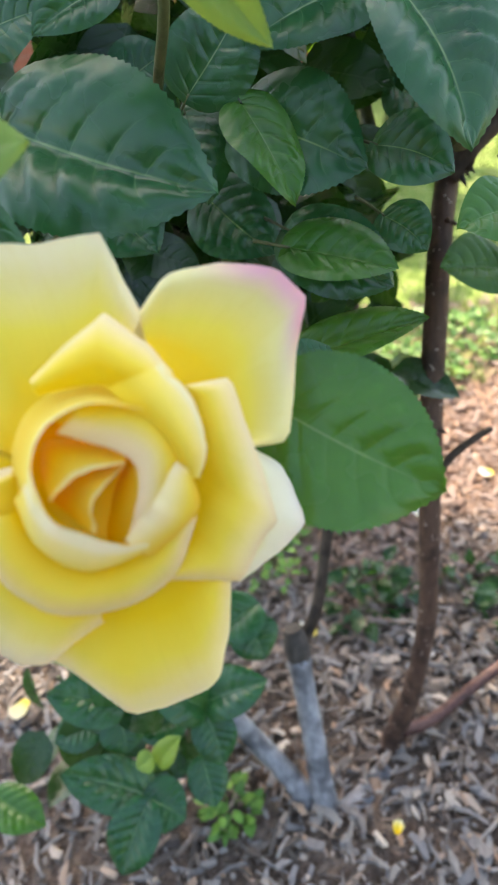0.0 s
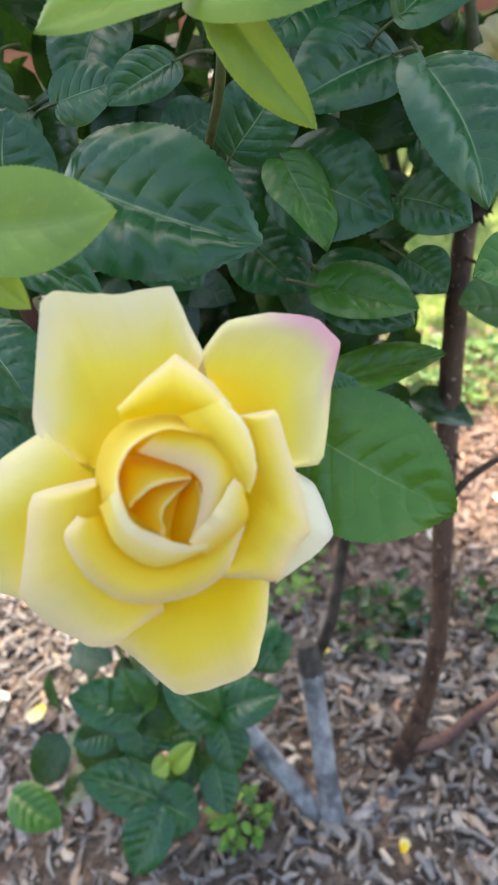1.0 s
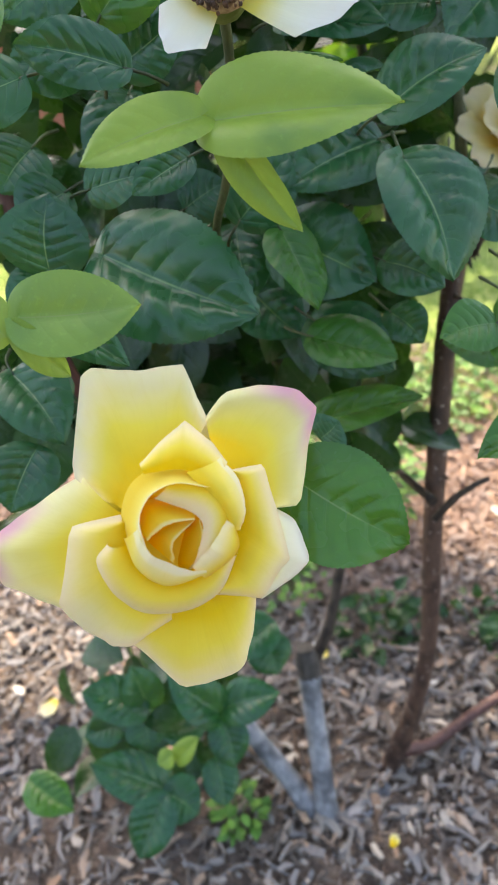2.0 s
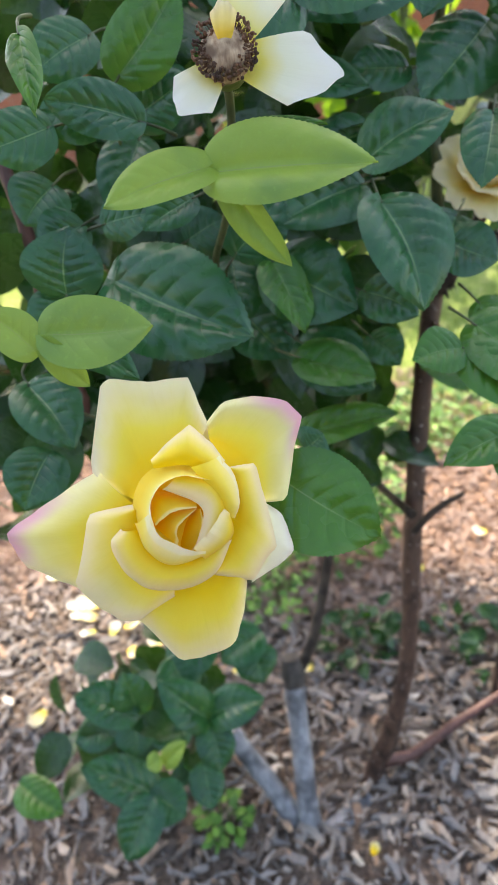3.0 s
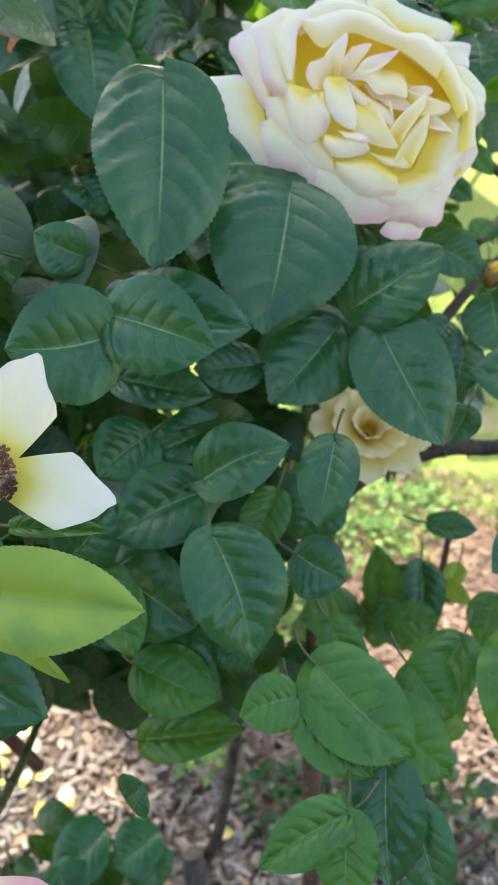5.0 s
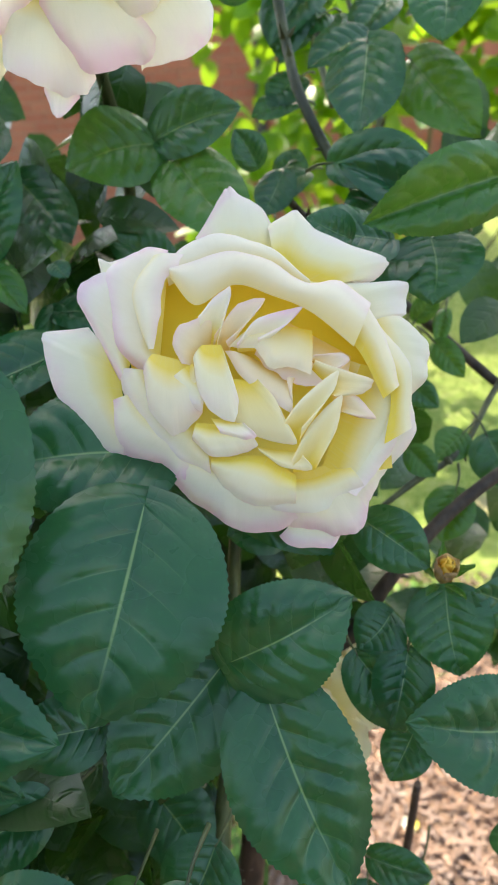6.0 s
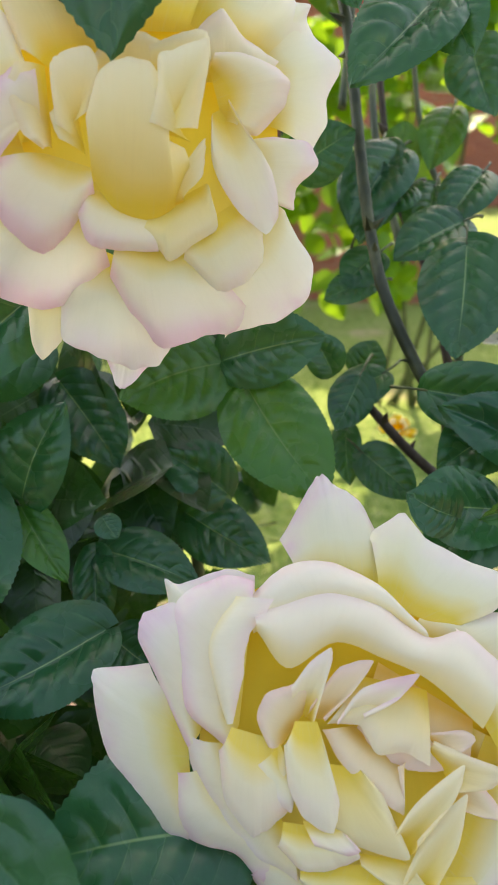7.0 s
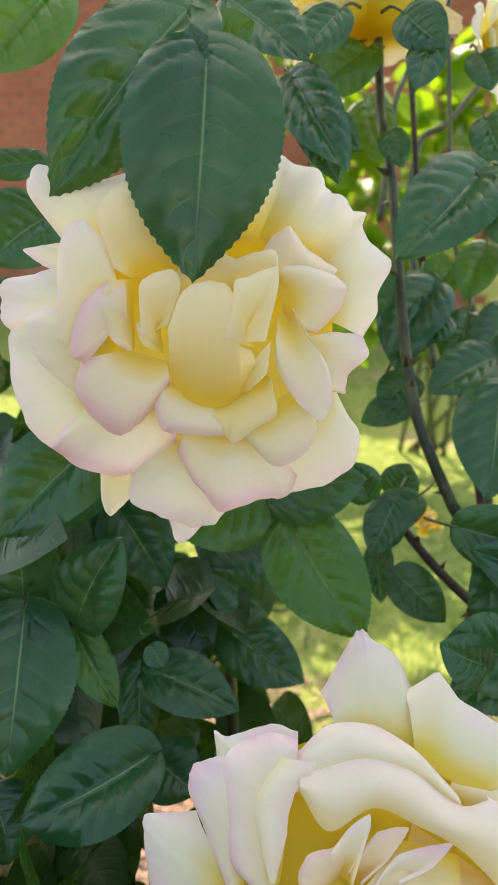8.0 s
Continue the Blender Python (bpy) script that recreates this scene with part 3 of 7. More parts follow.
# main cane with its lower branch, the two grey pruned stubs, the thin canes behind
cane([(0.330, 0.385, -0.03), (0.347, 0.402, 0.03), (0.362, 0.400, 0.12), (0.371, 0.400, 0.235), (0.369, 0.415, 0.35), (0.369, 0.44, 0.44), (0.372, 0.47, 0.52), (0.376, 0.49, 0.57), (0.382, 0.50, 0.62)],
     [0.014, 0.0115, 0.009, 0.0085, 0.0085, 0.0085, 0.0085, 0.008, 0.007], M_CANE, "brown main cane with pale flecks", 6, seed=3)
cane([(0.352, 0.400, 0.035), (0.387, 0.420, 0.023), (0.442, 0.460, 0.037), (0.500, 0.500, 0.051), (0.578, 0.560, 0.051)], [0.0085, 0.0068, 0.006, 0.0056, 0.004], M_CANE_RED, "reddish low branch", 5, "branch", seed=4)
cane([(0.378, 0.488, 0.585), (0.398, 0.49, 0.61), (0.43, 0.50, 0.624), (0.468, 0.51, 0.632), (0.51, 0.52, 0.630), (0.60, 0.54, 0.65)], [0.008, 0.0072, 0.0068, 0.0065, 0.006, 0.005], M_CANE_DARK, "dark thorny side branch", 22, "branch", seed=5)
cane([(0.275, 0.32, -0.03), (0.268, 0.338, 0.02), (0.262, 0.362, 0.06), (0.254, 0.39, 0.105), (0.249, 0.41, 0.15)], [0.016, 0.013, 0.012, 0.0115, 0.0125], M_STUB, "grey weathered pruned stub", name="pruned_stub", seed=6)
cane([(0.249, 0.409, 0.148), (0.247, 0.415, 0.165), (0.244, 0.421, 0.182)], [0.0125, 0.0135, 0.010], M_STUB_DARK, "dark cracked cut end", name="cut_end", seed=16, sides=9)
cane([(0.268, 0.322, -0.03), (0.248, 0.335, 0.01), (0.222, 0.350, 0.045), (0.196, 0.362, 0.075), (0.176, 0.372, 0.10)], [0.015, 0.0125, 0.0115, 0.011, 0.0105], M_STUB, "grey weathered pruned stub leaning low", name="pruned_stub", seed=7)
cane([(0.25, 0.32, -0.02), (0.30, 0.335, -0.006), (0.335, 0.375, -0.004)], [0.010, 0.013, 0.012], M_STUB, "rough grey root crown", name="root_crown", seed=8)
cane([(0.250, 0.42, 0.155), (0.268, 0.44, 0.19), (0.281, 0.47, 0.26), (0.296, 0.50, 0.36), (0.310, 0.53, 0.45), (0.318, 0.55, 0.54)], [0.007, 0.0062, 0.0058, 0.0054, 0.0048, 0.004], M_CANE_DARK, "thin dark cane", 4, seed=9)
cane([(0.30, 0.52, 0.40), (0.335, 0.455, 0.408), (0.366, 0.402, 0.415)], [0.0032, 0.0034, 0.004], M_CANE_DARK, "thin crossing twig", name="twig", seed=10)
cane([(0.368, 0.402, 0.395), (0.380, 0.406, 0.412), (0.394, 0.41, 0.424), (0.408, 0.414, 0.432)], [0.0032, 0.003, 0.0026, 0.0018], M_CANE_DARK, "thin forked twig", name="twig", seed=11)
# canes that rise behind the pale blooms, and one at the left
cane([(0.320, 0.757, 1.276), (0.340, 0.710, 1.167), (0.347, 0.690, 1.125), (0.356, 0.673, 1.096), (0.362, 0.663, 1.068), (0.371, 0.646, 1.023), (0.377, 0.637, 0.998), (0.387, 0.620, 0.970), (0.407, 0.604, 0.936), (0.421, 0.599, 0.918), (0.425, 0.602, 0.864), (0.420, 0.578, 0.754), (0.412, 0.533, 0.630)],
     [0.0022, 0.0024, 0.0026, 0.0027, 0.0028, 0.0029, 0.0029, 0.003, 0.0031, 0.0033, 0.0036, 0.004, 0.0046], M_STEM, "green-brown upright cane", 14, seed=21)
cane([(0.379, 0.622, 0.916), (0.386, 0.620, 0.909), (0.407, 0.616, 0.889), (0.434, 0.614, 0.868), (0.468, 0.622, 0.839), (0.532, 0.628, 0.785), (0.616, 0.646, 0.723)], [0.0022, 0.0024, 0.0026, 0.0028, 0.003, 0.0032, 0.0034], M_CANE_DARK, "dark slanting cane", 5, "branch", seed=22)
cane([(0.348, 0.785, 1.207), (0.372, 0.740, 1.071), (0.379, 0.732, 1.039), (0.391, 0.720, 1.002), (0.403, 0.714, 0.982), (0.418, 0.702, 0.946), (0.443, 0.673, 0.857)], [0.0016, 0.002, 0.0022, 0.0024, 0.0025, 0.0026, 0.003], M_CANE_DARK, "thin dark cane", 4, seed=23)
cane([(0.368, 0.833, 1.260), (0.390, 0.780, 1.089), (0.403, 0.770, 1.038), (0.413, 0.764, 1.016), (0.421, 0.758, 0.997), (0.428, 0.746, 0.965), (0.442, 0.703, 0.868)], [0.0014, 0.0016, 0.002, 0.0022, 0.0023, 0.0024, 0.003], M_CANE_GREEN, "thin reddish cane", 4, seed=24)
cane([(0.394, 0.753, 0.971), (0.366, 0.800, 1.056), (0.363, 0.850, 1.123), (0.382, 0.862, 1.139), (0.398, 0.874, 1.160), (0.425, 0.895, 1.203)], [0.0028, 0.0027, 0.0026, 0.0025, 0.0024, 0.002], M_CANE_GREEN, "thin twig", name="twig", seed=25)
cane([(0.341, 0.820, 1.068), (0.342, 0.845, 1.126), (0.342, 0.857, 1.155), (0.350, 0.869, 1.180)], [0.003, 0.0028, 0.0026, 0.0022], M_CANE_GREEN, "thin twig", name="twig", seed=26)
cane([(0.113, 0.329, 0.835), (0.118, 0.321, 0.770), (0.129, 0.310, 0.715), (0.133, 0.308, 0.678), (0.132, 0.312, 0.597), (0.15, 0.36, 0.40)], [0.0035, 0.0038, 0.004, 0.004, 0.0045, 0.005], M_CANE_RED, "brown cane at the bush's edge", 3, seed=27)
cane([(0.562, 0.574, 0.798), (0.519, 0.555, 0.784), (0.483, 0.537, 0.760), (0.453, 0.517, 0.729), (0.427, 0.502, 0.684), (0.386, 0.487, 0.589)], [0.0034, 0.0036, 0.0038, 0.004, 0.0046, 0.0055], M_CANE_DARK, "dark rising side branch", 8, "branch", seed=31)
cane([(0.474, 0.50, 0.58), (0.471, 0.505, 0.485), (0.466, 0.507, 0.391), (0.478, 0.52, 0.25), (0.495, 0.53, 0.10), (0.50, 0.535, -0.02)], [0.0024, 0.003, 0.0034, 0.0036, 0.004, 0.005], M_CANE, "thin light brown cane", 4, seed=32)
cane([(0.441, 0.543, 0.751), (0.462, 0.557, 0.764), (0.489, 0.579, 0.777), (0.517, 0.626, 0.808), (0.569, 0.676, 0.833)], [0.0016, 0.002, 0.002, 0.0018, 0.0014], M_STEM, "thin green twig", 3, "twig", seed=33)

# leaflets that can be told apart: foot, tip, the way the upper side faces, width, kind, form
leaf((0.271, 0.222, 0.726), (0.332, 0.220, 0.726), (0.10, -0.72, 0.68), 0.034, "young", 0, "bright young leaflet")
leaf((0.268, 0.221, 0.728), (0.235, 0.194, 0.721), (0.05, -0.75, 0.66), 0.022, "young", 2, "bright young leaflet")
leaf((0.274, 0.224, 0.724), (0.299, 0.218, 0.690), (-0.44, -0.83, 0.34), 0.016, "young", 2)
leaf((0.216, 0.166, 0.684), (0.254, 0.174, 0.684), (-0.05, -0.80, 0.60), 0.027, "young", 2)
leaf((0.215, 0.165, 0.682), (0.228, 0.166, 0.663), (-0.16, -0.89, 0.42), 0.013, "young", 0)
leaf((0.210, 0.165, 0.678), (0.194, 0.165, 0.694), (0.54, -0.75, 0.38), 0.017, "young", 2)
leaf((0.210, 0.246, 0.677), (0.279, 0.226, 0.657), (-0.01, -0.74, 0.67), 0.054, "dark", 4)
leaf((0.185, 0.242, 0.673), (0.189, 0.253, 0.702), (0.35, -0.89, 0.29), 0.038, "dark", 1)
leaf((0.181, 0.249, 0.669), (0.168, 0.229, 0.657), (0.44, -0.67, 0.60), 0.024, "dark", 3)
leaf((0.202, 0.199, 0.670), (0.239, 0.186, 0.656), (0.07, -0.64, 0.77), 0.019, "dark", 1)
leaf((0.202, 0.329, 0.728), (0.195, 0.291, 0.696), (0.36, -0.64, 0.68), 0.033, "dark", 3)
leaf((0.257, 0.303, 0.673), (0.281, 0.315, 0.700), (0.03, -0.92, 0.39), 0.035, "dark", 0)
leaf((0.274, 0.313, 0.660), (0.322, 0.295, 0.642), (-0.06, -0.79, 0.61), 0.047, "dark", 3)
leaf((0.250, 0.320, 0.664), (0.260, 0.291, 0.636), (0.10, -0.67, 0.73), 0.033, "dark", 0)
leaf((0.294, 0.336, 0.602), (0.330, 0.323, 0.589), (-0.04, -0.75, 0.66), 0.038, "dark", 2)
leaf((0.250, 0.332, 0.628), (0.282, 0.311, 0.606), (0.01, -0.72, 0.69), 0.037, "dark", 0)
leaf((0.298, 0.168, 0.622), (0.337, 0.160, 0.602), (0.12, -0.80, 0.58), 0.040, "mid", 2, "broad green leaflet beside the yellow bloom")
leaf((0.299, 0.237, 0.591), (0.307, 0.241, 0.598), (-0.16, -0.81, 0.56), 0.021, "dark", 4)
leaf((0.225, 0.322, 0.676), (0.246, 0.327, 0.686), (0.01, -0.92, 0.40), 0.028, "dark", 2)
leaf((0.214, 0.305, 0.638), (0.237, 0.287, 0.620), (0.09, -0.67, 0.74), 0.035, "dark", 4)
leaf((0.153, 0.236, 0.625), (0.183, 0.214, 0.601), (0.25, -0.52, 0.82), 0.034, "dark", 1)
leaf((0.170, 0.210, 0.600), (0.164, 0.186, 0.582), (0.41, -0.61, 0.68), 0.032, "dark", 4)
leaf((0.164, 0.256, 0.600), (0.145, 0.253, 0.615), (0.51, -0.64, 0.58), 0.026, "dark", 1)
leaf((0.204, 0.279, 0.745), (0.179, 0.266, 0.748), (0.46, -0.82, 0.34), 0.027, "dark", 3)
leaf((0.214, 0.307, 0.748), (0.249, 0.306, 0.749), (-0.05, -0.94, 0.35), 0.026, "dark", 1)
leaf((0.374, 0.270, 0.631), (0.350, 0.257, 0.630), (0.29, -0.57, 0.77), 0.025, "mid", 3)
leaf((0.376, 0.271, 0.630), (0.409, 0.251, 0.608), (0.03, -0.71, 0.70), 0.028, "mid", 0)
leaf((0.386, 0.310, 0.639), (0.406, 0.293, 0.620), (-0.01, -0.75, 0.66), 0.022, "mid", 3)
leaf((0.399, 0.236, 0.606), (0.364, 0.213, 0.599), (0.16, -0.49, 0.85), 0.023, "mid", 0)
leaf((0.399, 0.235, 0.606), (0.399, 0.211, 0.583), (-0.07, -0.69, 0.72), 0.026, "mid", 2)
leaf((0.415, 0.262, 0.604), (0.418, 0.228, 0.570), (-0.09, -0.70, 0.71), 0.035, "dark", 0)
leaf((0.411, 0.287, 0.606), (0.446, 0.270, 0.589), (0.01, -0.71, 0.70), 0.039, "mid", 2)
leaf((0.428, 0.254, 0.588), (0.440, 0.230, 0.563), (-0.07, -0.73, 0.68), 0.027, "dark", 4)
leaf((0.428, 0.314, 0.609), (0.449, 0.299, 0.592), (-0.03, -0.75, 0.66), 0.032, "mid", 2)
leaf((0.369, 0.325, 0.668), (0.394, 0.317, 0.660), (-0.04, -0.76, 0.65), 0.032, "dark", 4)
leaf((0.326, 0.309, 0.647), (0.354, 0.299, 0.637), (-0.05, -0.78, 0.62), 0.029, "dark", 1)
leaf((0.290, 0.308, 0.617), (0.332, 0.290, 0.597), (0.01, -0.72, 0.69), 0.038, "dark", 4)
leaf((0.329, 0.314, 0.618), (0.346, 0.303, 0.606), (-0.01, -0.75, 0.67), 0.023, "dark", 1)
leaf((0.434, 0.283, 0.460), (0.457, 0.265, 0.442), (0.08, -0.66, 0.75), 0.032, "dark", 3)
leaf((0.460, 0.258, 0.408), (0.429, 0.228, 0.391), (-0.11, -0.40, 0.91), 0.036, "dark", 1)
leaf((0.448, 0.282, 0.458), (0.461, 0.286, 0.467), (-0.34, -0.56, 0.75), 0.022, "dark", 3)
leaf((0.226, 0.268, 0.742), (0.190, 0.255, 0.754), (0.41, -0.83, 0.38), 0.025, "dark", 0)
leaf((0.215, 0.284, 0.760), (0.244, 0.296, 0.791), (0.18, -0.96, 0.20), 0.032, "mid", 3)
leaf((0.190, 0.315, 0.777), (0.168, 0.291, 0.763), (0.52, -0.74, 0.43), 0.029, "dark", 0)
leaf((0.187, 0.258, 0.743), (0.163, 0.240, 0.737), (0.48, -0.77, 0.42), 0.027, "dark", 2)
leaf((0.214, 0.298, 0.742), (0.242, 0.304, 0.757), (0.05, -0.96, 0.28), 0.029, "dark", 0)
leaf((0.202, 0.225, 0.776), (0.213, 0.203, 0.751), (0.33, -0.62, 0.71), 0.012, "mid", 2)
leaf((0.169, 0.283, 0.715), (0.159, 0.264, 0.701), (0.48, -0.69, 0.55), 0.031, "dark", 4)
leaf((0.205, 0.259, 0.701), (0.231, 0.260, 0.705), (-0.05, -0.88, 0.47), 0.021, "dark", 2)
leaf((0.189, 0.265, 0.699), (0.173, 0.249, 0.690), (0.44, -0.72, 0.53), 0.027, "dark", 4)
leaf((0.273, 0.346, 0.811), (0.253, 0.342, 0.823), (0.36, -0.89, 0.28), 0.023, "dark", 1)
leaf((0.219, 0.350, 0.816), (0.188, 0.340, 0.829), (0.40, -0.86, 0.32), 0.037, "dark", 4)
leaf((0.294, 0.315, 0.785), (0.256, 0.295, 0.786), (0.43, -0.81, 0.41), 0.048, "dark", 1)
leaf((0.293, 0.318, 0.793), (0.340, 0.308, 0.782), (-0.09, -0.87, 0.49), 0.039, "dark", 3)
leaf((0.274, 0.247, 0.735), (0.312, 0.245, 0.737), (-0.06, -0.53, 0.85), 0.010, "mid", 1)
leaf((0.246, 0.269, 0.708), (0.226, 0.251, 0.699), (0.37, -0.71, 0.60), 0.019, "dark", 3)
leaf((0.304, 0.391, 0.879), (0.308, 0.337, 0.806), (0.41, -0.72, 0.56), 0.060, "dark", 2)
leaf((0.359, 0.407, 0.829), (0.350, 0.359, 0.770), (0.27, -0.77, 0.58), 0.070, "dark", 3, "broad heart-shaped leaflet with a blue sheen")
leaf((0.391, 0.392, 0.774), (0.434, 0.400, 0.803), (-0.17, -0.87, 0.47), 0.040, "dark", 0)
leaf((0.386, 0.400, 0.765), (0.352, 0.362, 0.733), (0.18, -0.73, 0.66), 0.048, "dark", 2)
leaf((0.405, 0.387, 0.766), (0.438, 0.354, 0.717), (0.13, -0.77, 0.62), 0.048, "dark", 0)
leaf((0.358, 0.432, 0.837), (0.303, 0.405, 0.841), (0.31, -0.53, 0.79), 0.054, "dark", 0)
leaf((0.279, 0.352, 0.786), (0.348, 0.345, 0.779), (-0.01, -0.75, 0.66), 0.044, "dark", 4)
leaf((0.343, 0.377, 0.749), (0.313, 0.363, 0.751), (0.36, -0.69, 0.63), 0.028, "dark", 2)
leaf((0.276, 0.355, 0.749), (0.326, 0.349, 0.743), (0.01, -0.69, 0.72), 0.027, "dark", 4)
leaf((0.325, 0.321, 0.712), (0.366, 0.326, 0.731), (-0.19, -0.77, 0.61), 0.035, "dark", 1)
leaf((0.321, 0.333, 0.698), (0.280, 0.305, 0.686), (0.24, -0.65, 0.72), 0.041, "dark", 4)
leaf((0.333, 0.301, 0.695), (0.355, 0.270, 0.651), (0.35, -0.67, 0.66), 0.046, "dark", 1)
leaf((0.386, 0.338, 0.727), (0.380, 0.308, 0.698), (-0.00, -0.69, 0.73), 0.028, "dark", 3)
leaf((0.378, 0.390, 0.666), (0.364, 0.369, 0.644), (0.08, -0.73, 0.68), 0.037, "dark", 1)
leaf((0.354, 0.360, 0.681), (0.344, 0.336, 0.655), (0.14, -0.76, 0.64), 0.026, "mid", 0)
leaf((0.382, 0.284, 0.637), (0.427, 0.263, 0.609), (0.25, -0.54, 0.81), 0.045, "mid", 3)
leaf((0.457, 0.339, 0.605), (0.433, 0.304, 0.572), (-0.13, -0.64, 0.76), 0.035, "mid", 0)
leaf((0.491, 0.316, 0.638), (0.471, 0.277, 0.596), (-0.21, -0.65, 0.73), 0.049, "mid", 2)
leaf((0.421, 0.391, 0.562), (0.454, 0.392, 0.571), (-0.20, -0.57, 0.80), 0.028, "mid", 0)
leaf((0.419, 0.402, 0.568), (0.433, 0.385, 0.545), (0.16, -0.75, 0.65), 0.024, "mid", 2)
leaf((0.291, 0.289, 0.617), (0.333, 0.281, 0.608), (0.14, -0.40, 0.90), 0.036, "mid", 4)
leaf((0.277, 0.299, 0.668), (0.296, 0.277, 0.637), (0.46, -0.57, 0.68), 0.028, "mid", 2)
leaf((0.290, 0.281, 0.570), (0.346, 0.284, 0.585), (-0.21, -0.46, 0.86), 0.027, "mid", 4)
leaf((0.323, 0.362, 0.721), (0.292, 0.342, 0.713), (0.28, -0.68, 0.68), 0.028, "dark", 1)
leaf((0.291, 0.345, 0.722), (0.270, 0.325, 0.708), (0.27, -0.74, 0.62), 0.035, "dark", 4)
leaf((0.508, 0.431, 0.719), (0.456, 0.412, 0.733), (0.41, -0.63, 0.66), 0.044, "dark", 1)
leaf((0.457, 0.448, 0.736), (0.452, 0.427, 0.711), (-0.04, -0.76, 0.64), 0.027, "dark", 3)
leaf((0.435, 0.447, 0.731), (0.458, 0.430, 0.706), (0.08, -0.80, 0.60), 0.029, "dark", 1)
leaf((0.463, 0.441, 0.698), (0.452, 0.424, 0.681), (-0.04, -0.70, 0.72), 0.023, "dark", 3)
leaf((0.472, 0.462, 0.761), (0.479, 0.441, 0.732), (-0.07, -0.81, 0.58), 0.037, "dark", 0)
leaf((0.435, 0.467, 0.791), (0.464, 0.457, 0.776), (0.00, -0.83, 0.55), 0.027, "dark", 3)
leaf((0.506, 0.464, 0.752), (0.482, 0.457, 0.766), (0.44, -0.80, 0.42), 0.024, "dark", 0)
leaf((0.509, 0.385, 0.647), (0.472, 0.360, 0.636), (0.04, -0.46, 0.89), 0.039, "dark", 2)
leaf((0.484, 0.382, 0.600), (0.474, 0.362, 0.579), (-0.16, -0.67, 0.72), 0.026, "mid", 0)
leaf((0.374, 0.452, 0.816), (0.425, 0.437, 0.793), (0.02, -0.82, 0.58), 0.026, "dark", 2)
leaf((0.401, 0.460, 0.793), (0.377, 0.447, 0.791), (0.35, -0.73, 0.59), 0.028, "dark", 4)
leaf((0.508, 0.413, 0.667), (0.499, 0.414, 0.686), (0.26, -0.95, 0.18), 0.022, "dark", 2)
leaf((0.446, 0.425, 0.621), (0.476, 0.422, 0.620), (-0.02, -0.59, 0.81), 0.019, "dark", 4)
leaf((0.449, 0.460, 0.746), (0.435, 0.447, 0.735), (0.10, -0.68, 0.73), 0.026, "dark", 1)
leaf((0.403, 0.405, 0.552), (0.362, 0.388, 0.563), (0.38, -0.42, 0.83), 0.041, "mid", 4)
leaf((0.420, 0.411, 0.551), (0.412, 0.419, 0.606), (0.22, -0.96, 0.18), 0.028, "mid", 1)
leaf((0.418, 0.419, 0.559), (0.415, 0.396, 0.532), (0.02, -0.76, 0.65), 0.029, "mid", 3)
leaf((0.444, 0.435, 0.555), (0.427, 0.434, 0.576), (0.57, -0.70, 0.42), 0.024, "dark", 1)
leaf((0.459, 0.427, 0.531), (0.437, 0.425, 0.558), (0.59, -0.67, 0.46), 0.026, "mid", 3)
leaf((0.439, 0.431, 0.530), (0.445, 0.416, 0.510), (0.09, -0.77, 0.63), 0.021, "mid", 0)
leaf((0.465, 0.475, 0.514), (0.481, 0.481, 0.536), (-0.40, -0.77, 0.49), 0.023, "dark", 3)
leaf((0.477, 0.469, 0.552), (0.470, 0.456, 0.538), (-0.12, -0.68, 0.72), 0.016, "young", 0)
leaf((0.339, 0.418, 0.651), (0.369, 0.403, 0.628), (0.25, -0.62, 0.74), 0.037, "dark", 2)
leaf((0.445, 0.435, 0.577), (0.442, 0.396, 0.548), (-0.02, -0.74, 0.67), 0.030, "dark", 1)
leaf((0.463, 0.433, 0.565), (0.477, 0.413, 0.564), (-0.10, -0.80, 0.58), 0.014, "young", 2, "small yellowing leaflet")
leaf((0.498, 0.421, 0.527), (0.487, 0.390, 0.516), (-0.05, -0.66, 0.75), 0.034, "mid", 1)
leaf((0.478, 0.390, 0.476), (0.440, 0.380, 0.510), (0.30, -0.70, 0.64), 0.036, "mid", 2)
leaf((0.458, 0.607, 0.847), (0.469, 0.611, 0.863), (-0.13, -0.95, 0.29), 0.015, "mid", 4)
leaf((0.471, 0.607, 0.832), (0.488, 0.596, 0.815), (-0.10, -0.88, 0.46), 0.017, "mid", 2)
leaf((0.455, 0.595, 0.812), (0.474, 0.586, 0.799), (-0.06, -0.88, 0.47), 0.017, "dark", 4)
leaf((0.489, 0.585, 0.783), (0.474, 0.571, 0.771), (0.12, -0.71, 0.70), 0.022, "mid", 1)
leaf((0.458, 0.566, 0.780), (0.473, 0.558, 0.767), (-0.04, -0.86, 0.51), 0.018, "mid", 4)
leaf((0.484, 0.552, 0.762), (0.477, 0.533, 0.739), (-0.06, -0.76, 0.65), 0.028, "mid", 1)
leaf((0.502, 0.578, 0.785), (0.516, 0.561, 0.760), (-0.12, -0.85, 0.51), 0.032, "dark", 3)
leaf((0.476, 0.624, 0.848), (0.472, 0.609, 0.830), (-0.04, -0.78, 0.63), 0.011, "mid", 1)
leaf((0.332, 0.558, 0.940), (0.373, 0.532, 0.901), (0.16, -0.73, 0.66), 0.043, "mid", 3)
leaf((0.320, 0.563, 0.948), (0.282, 0.535, 0.937), (0.38, -0.76, 0.53), 0.043, "mid", 0)
leaf((0.320, 0.563, 0.949), (0.366, 0.565, 0.962), (-0.08, -0.90, 0.42), 0.034, "dark", 3)
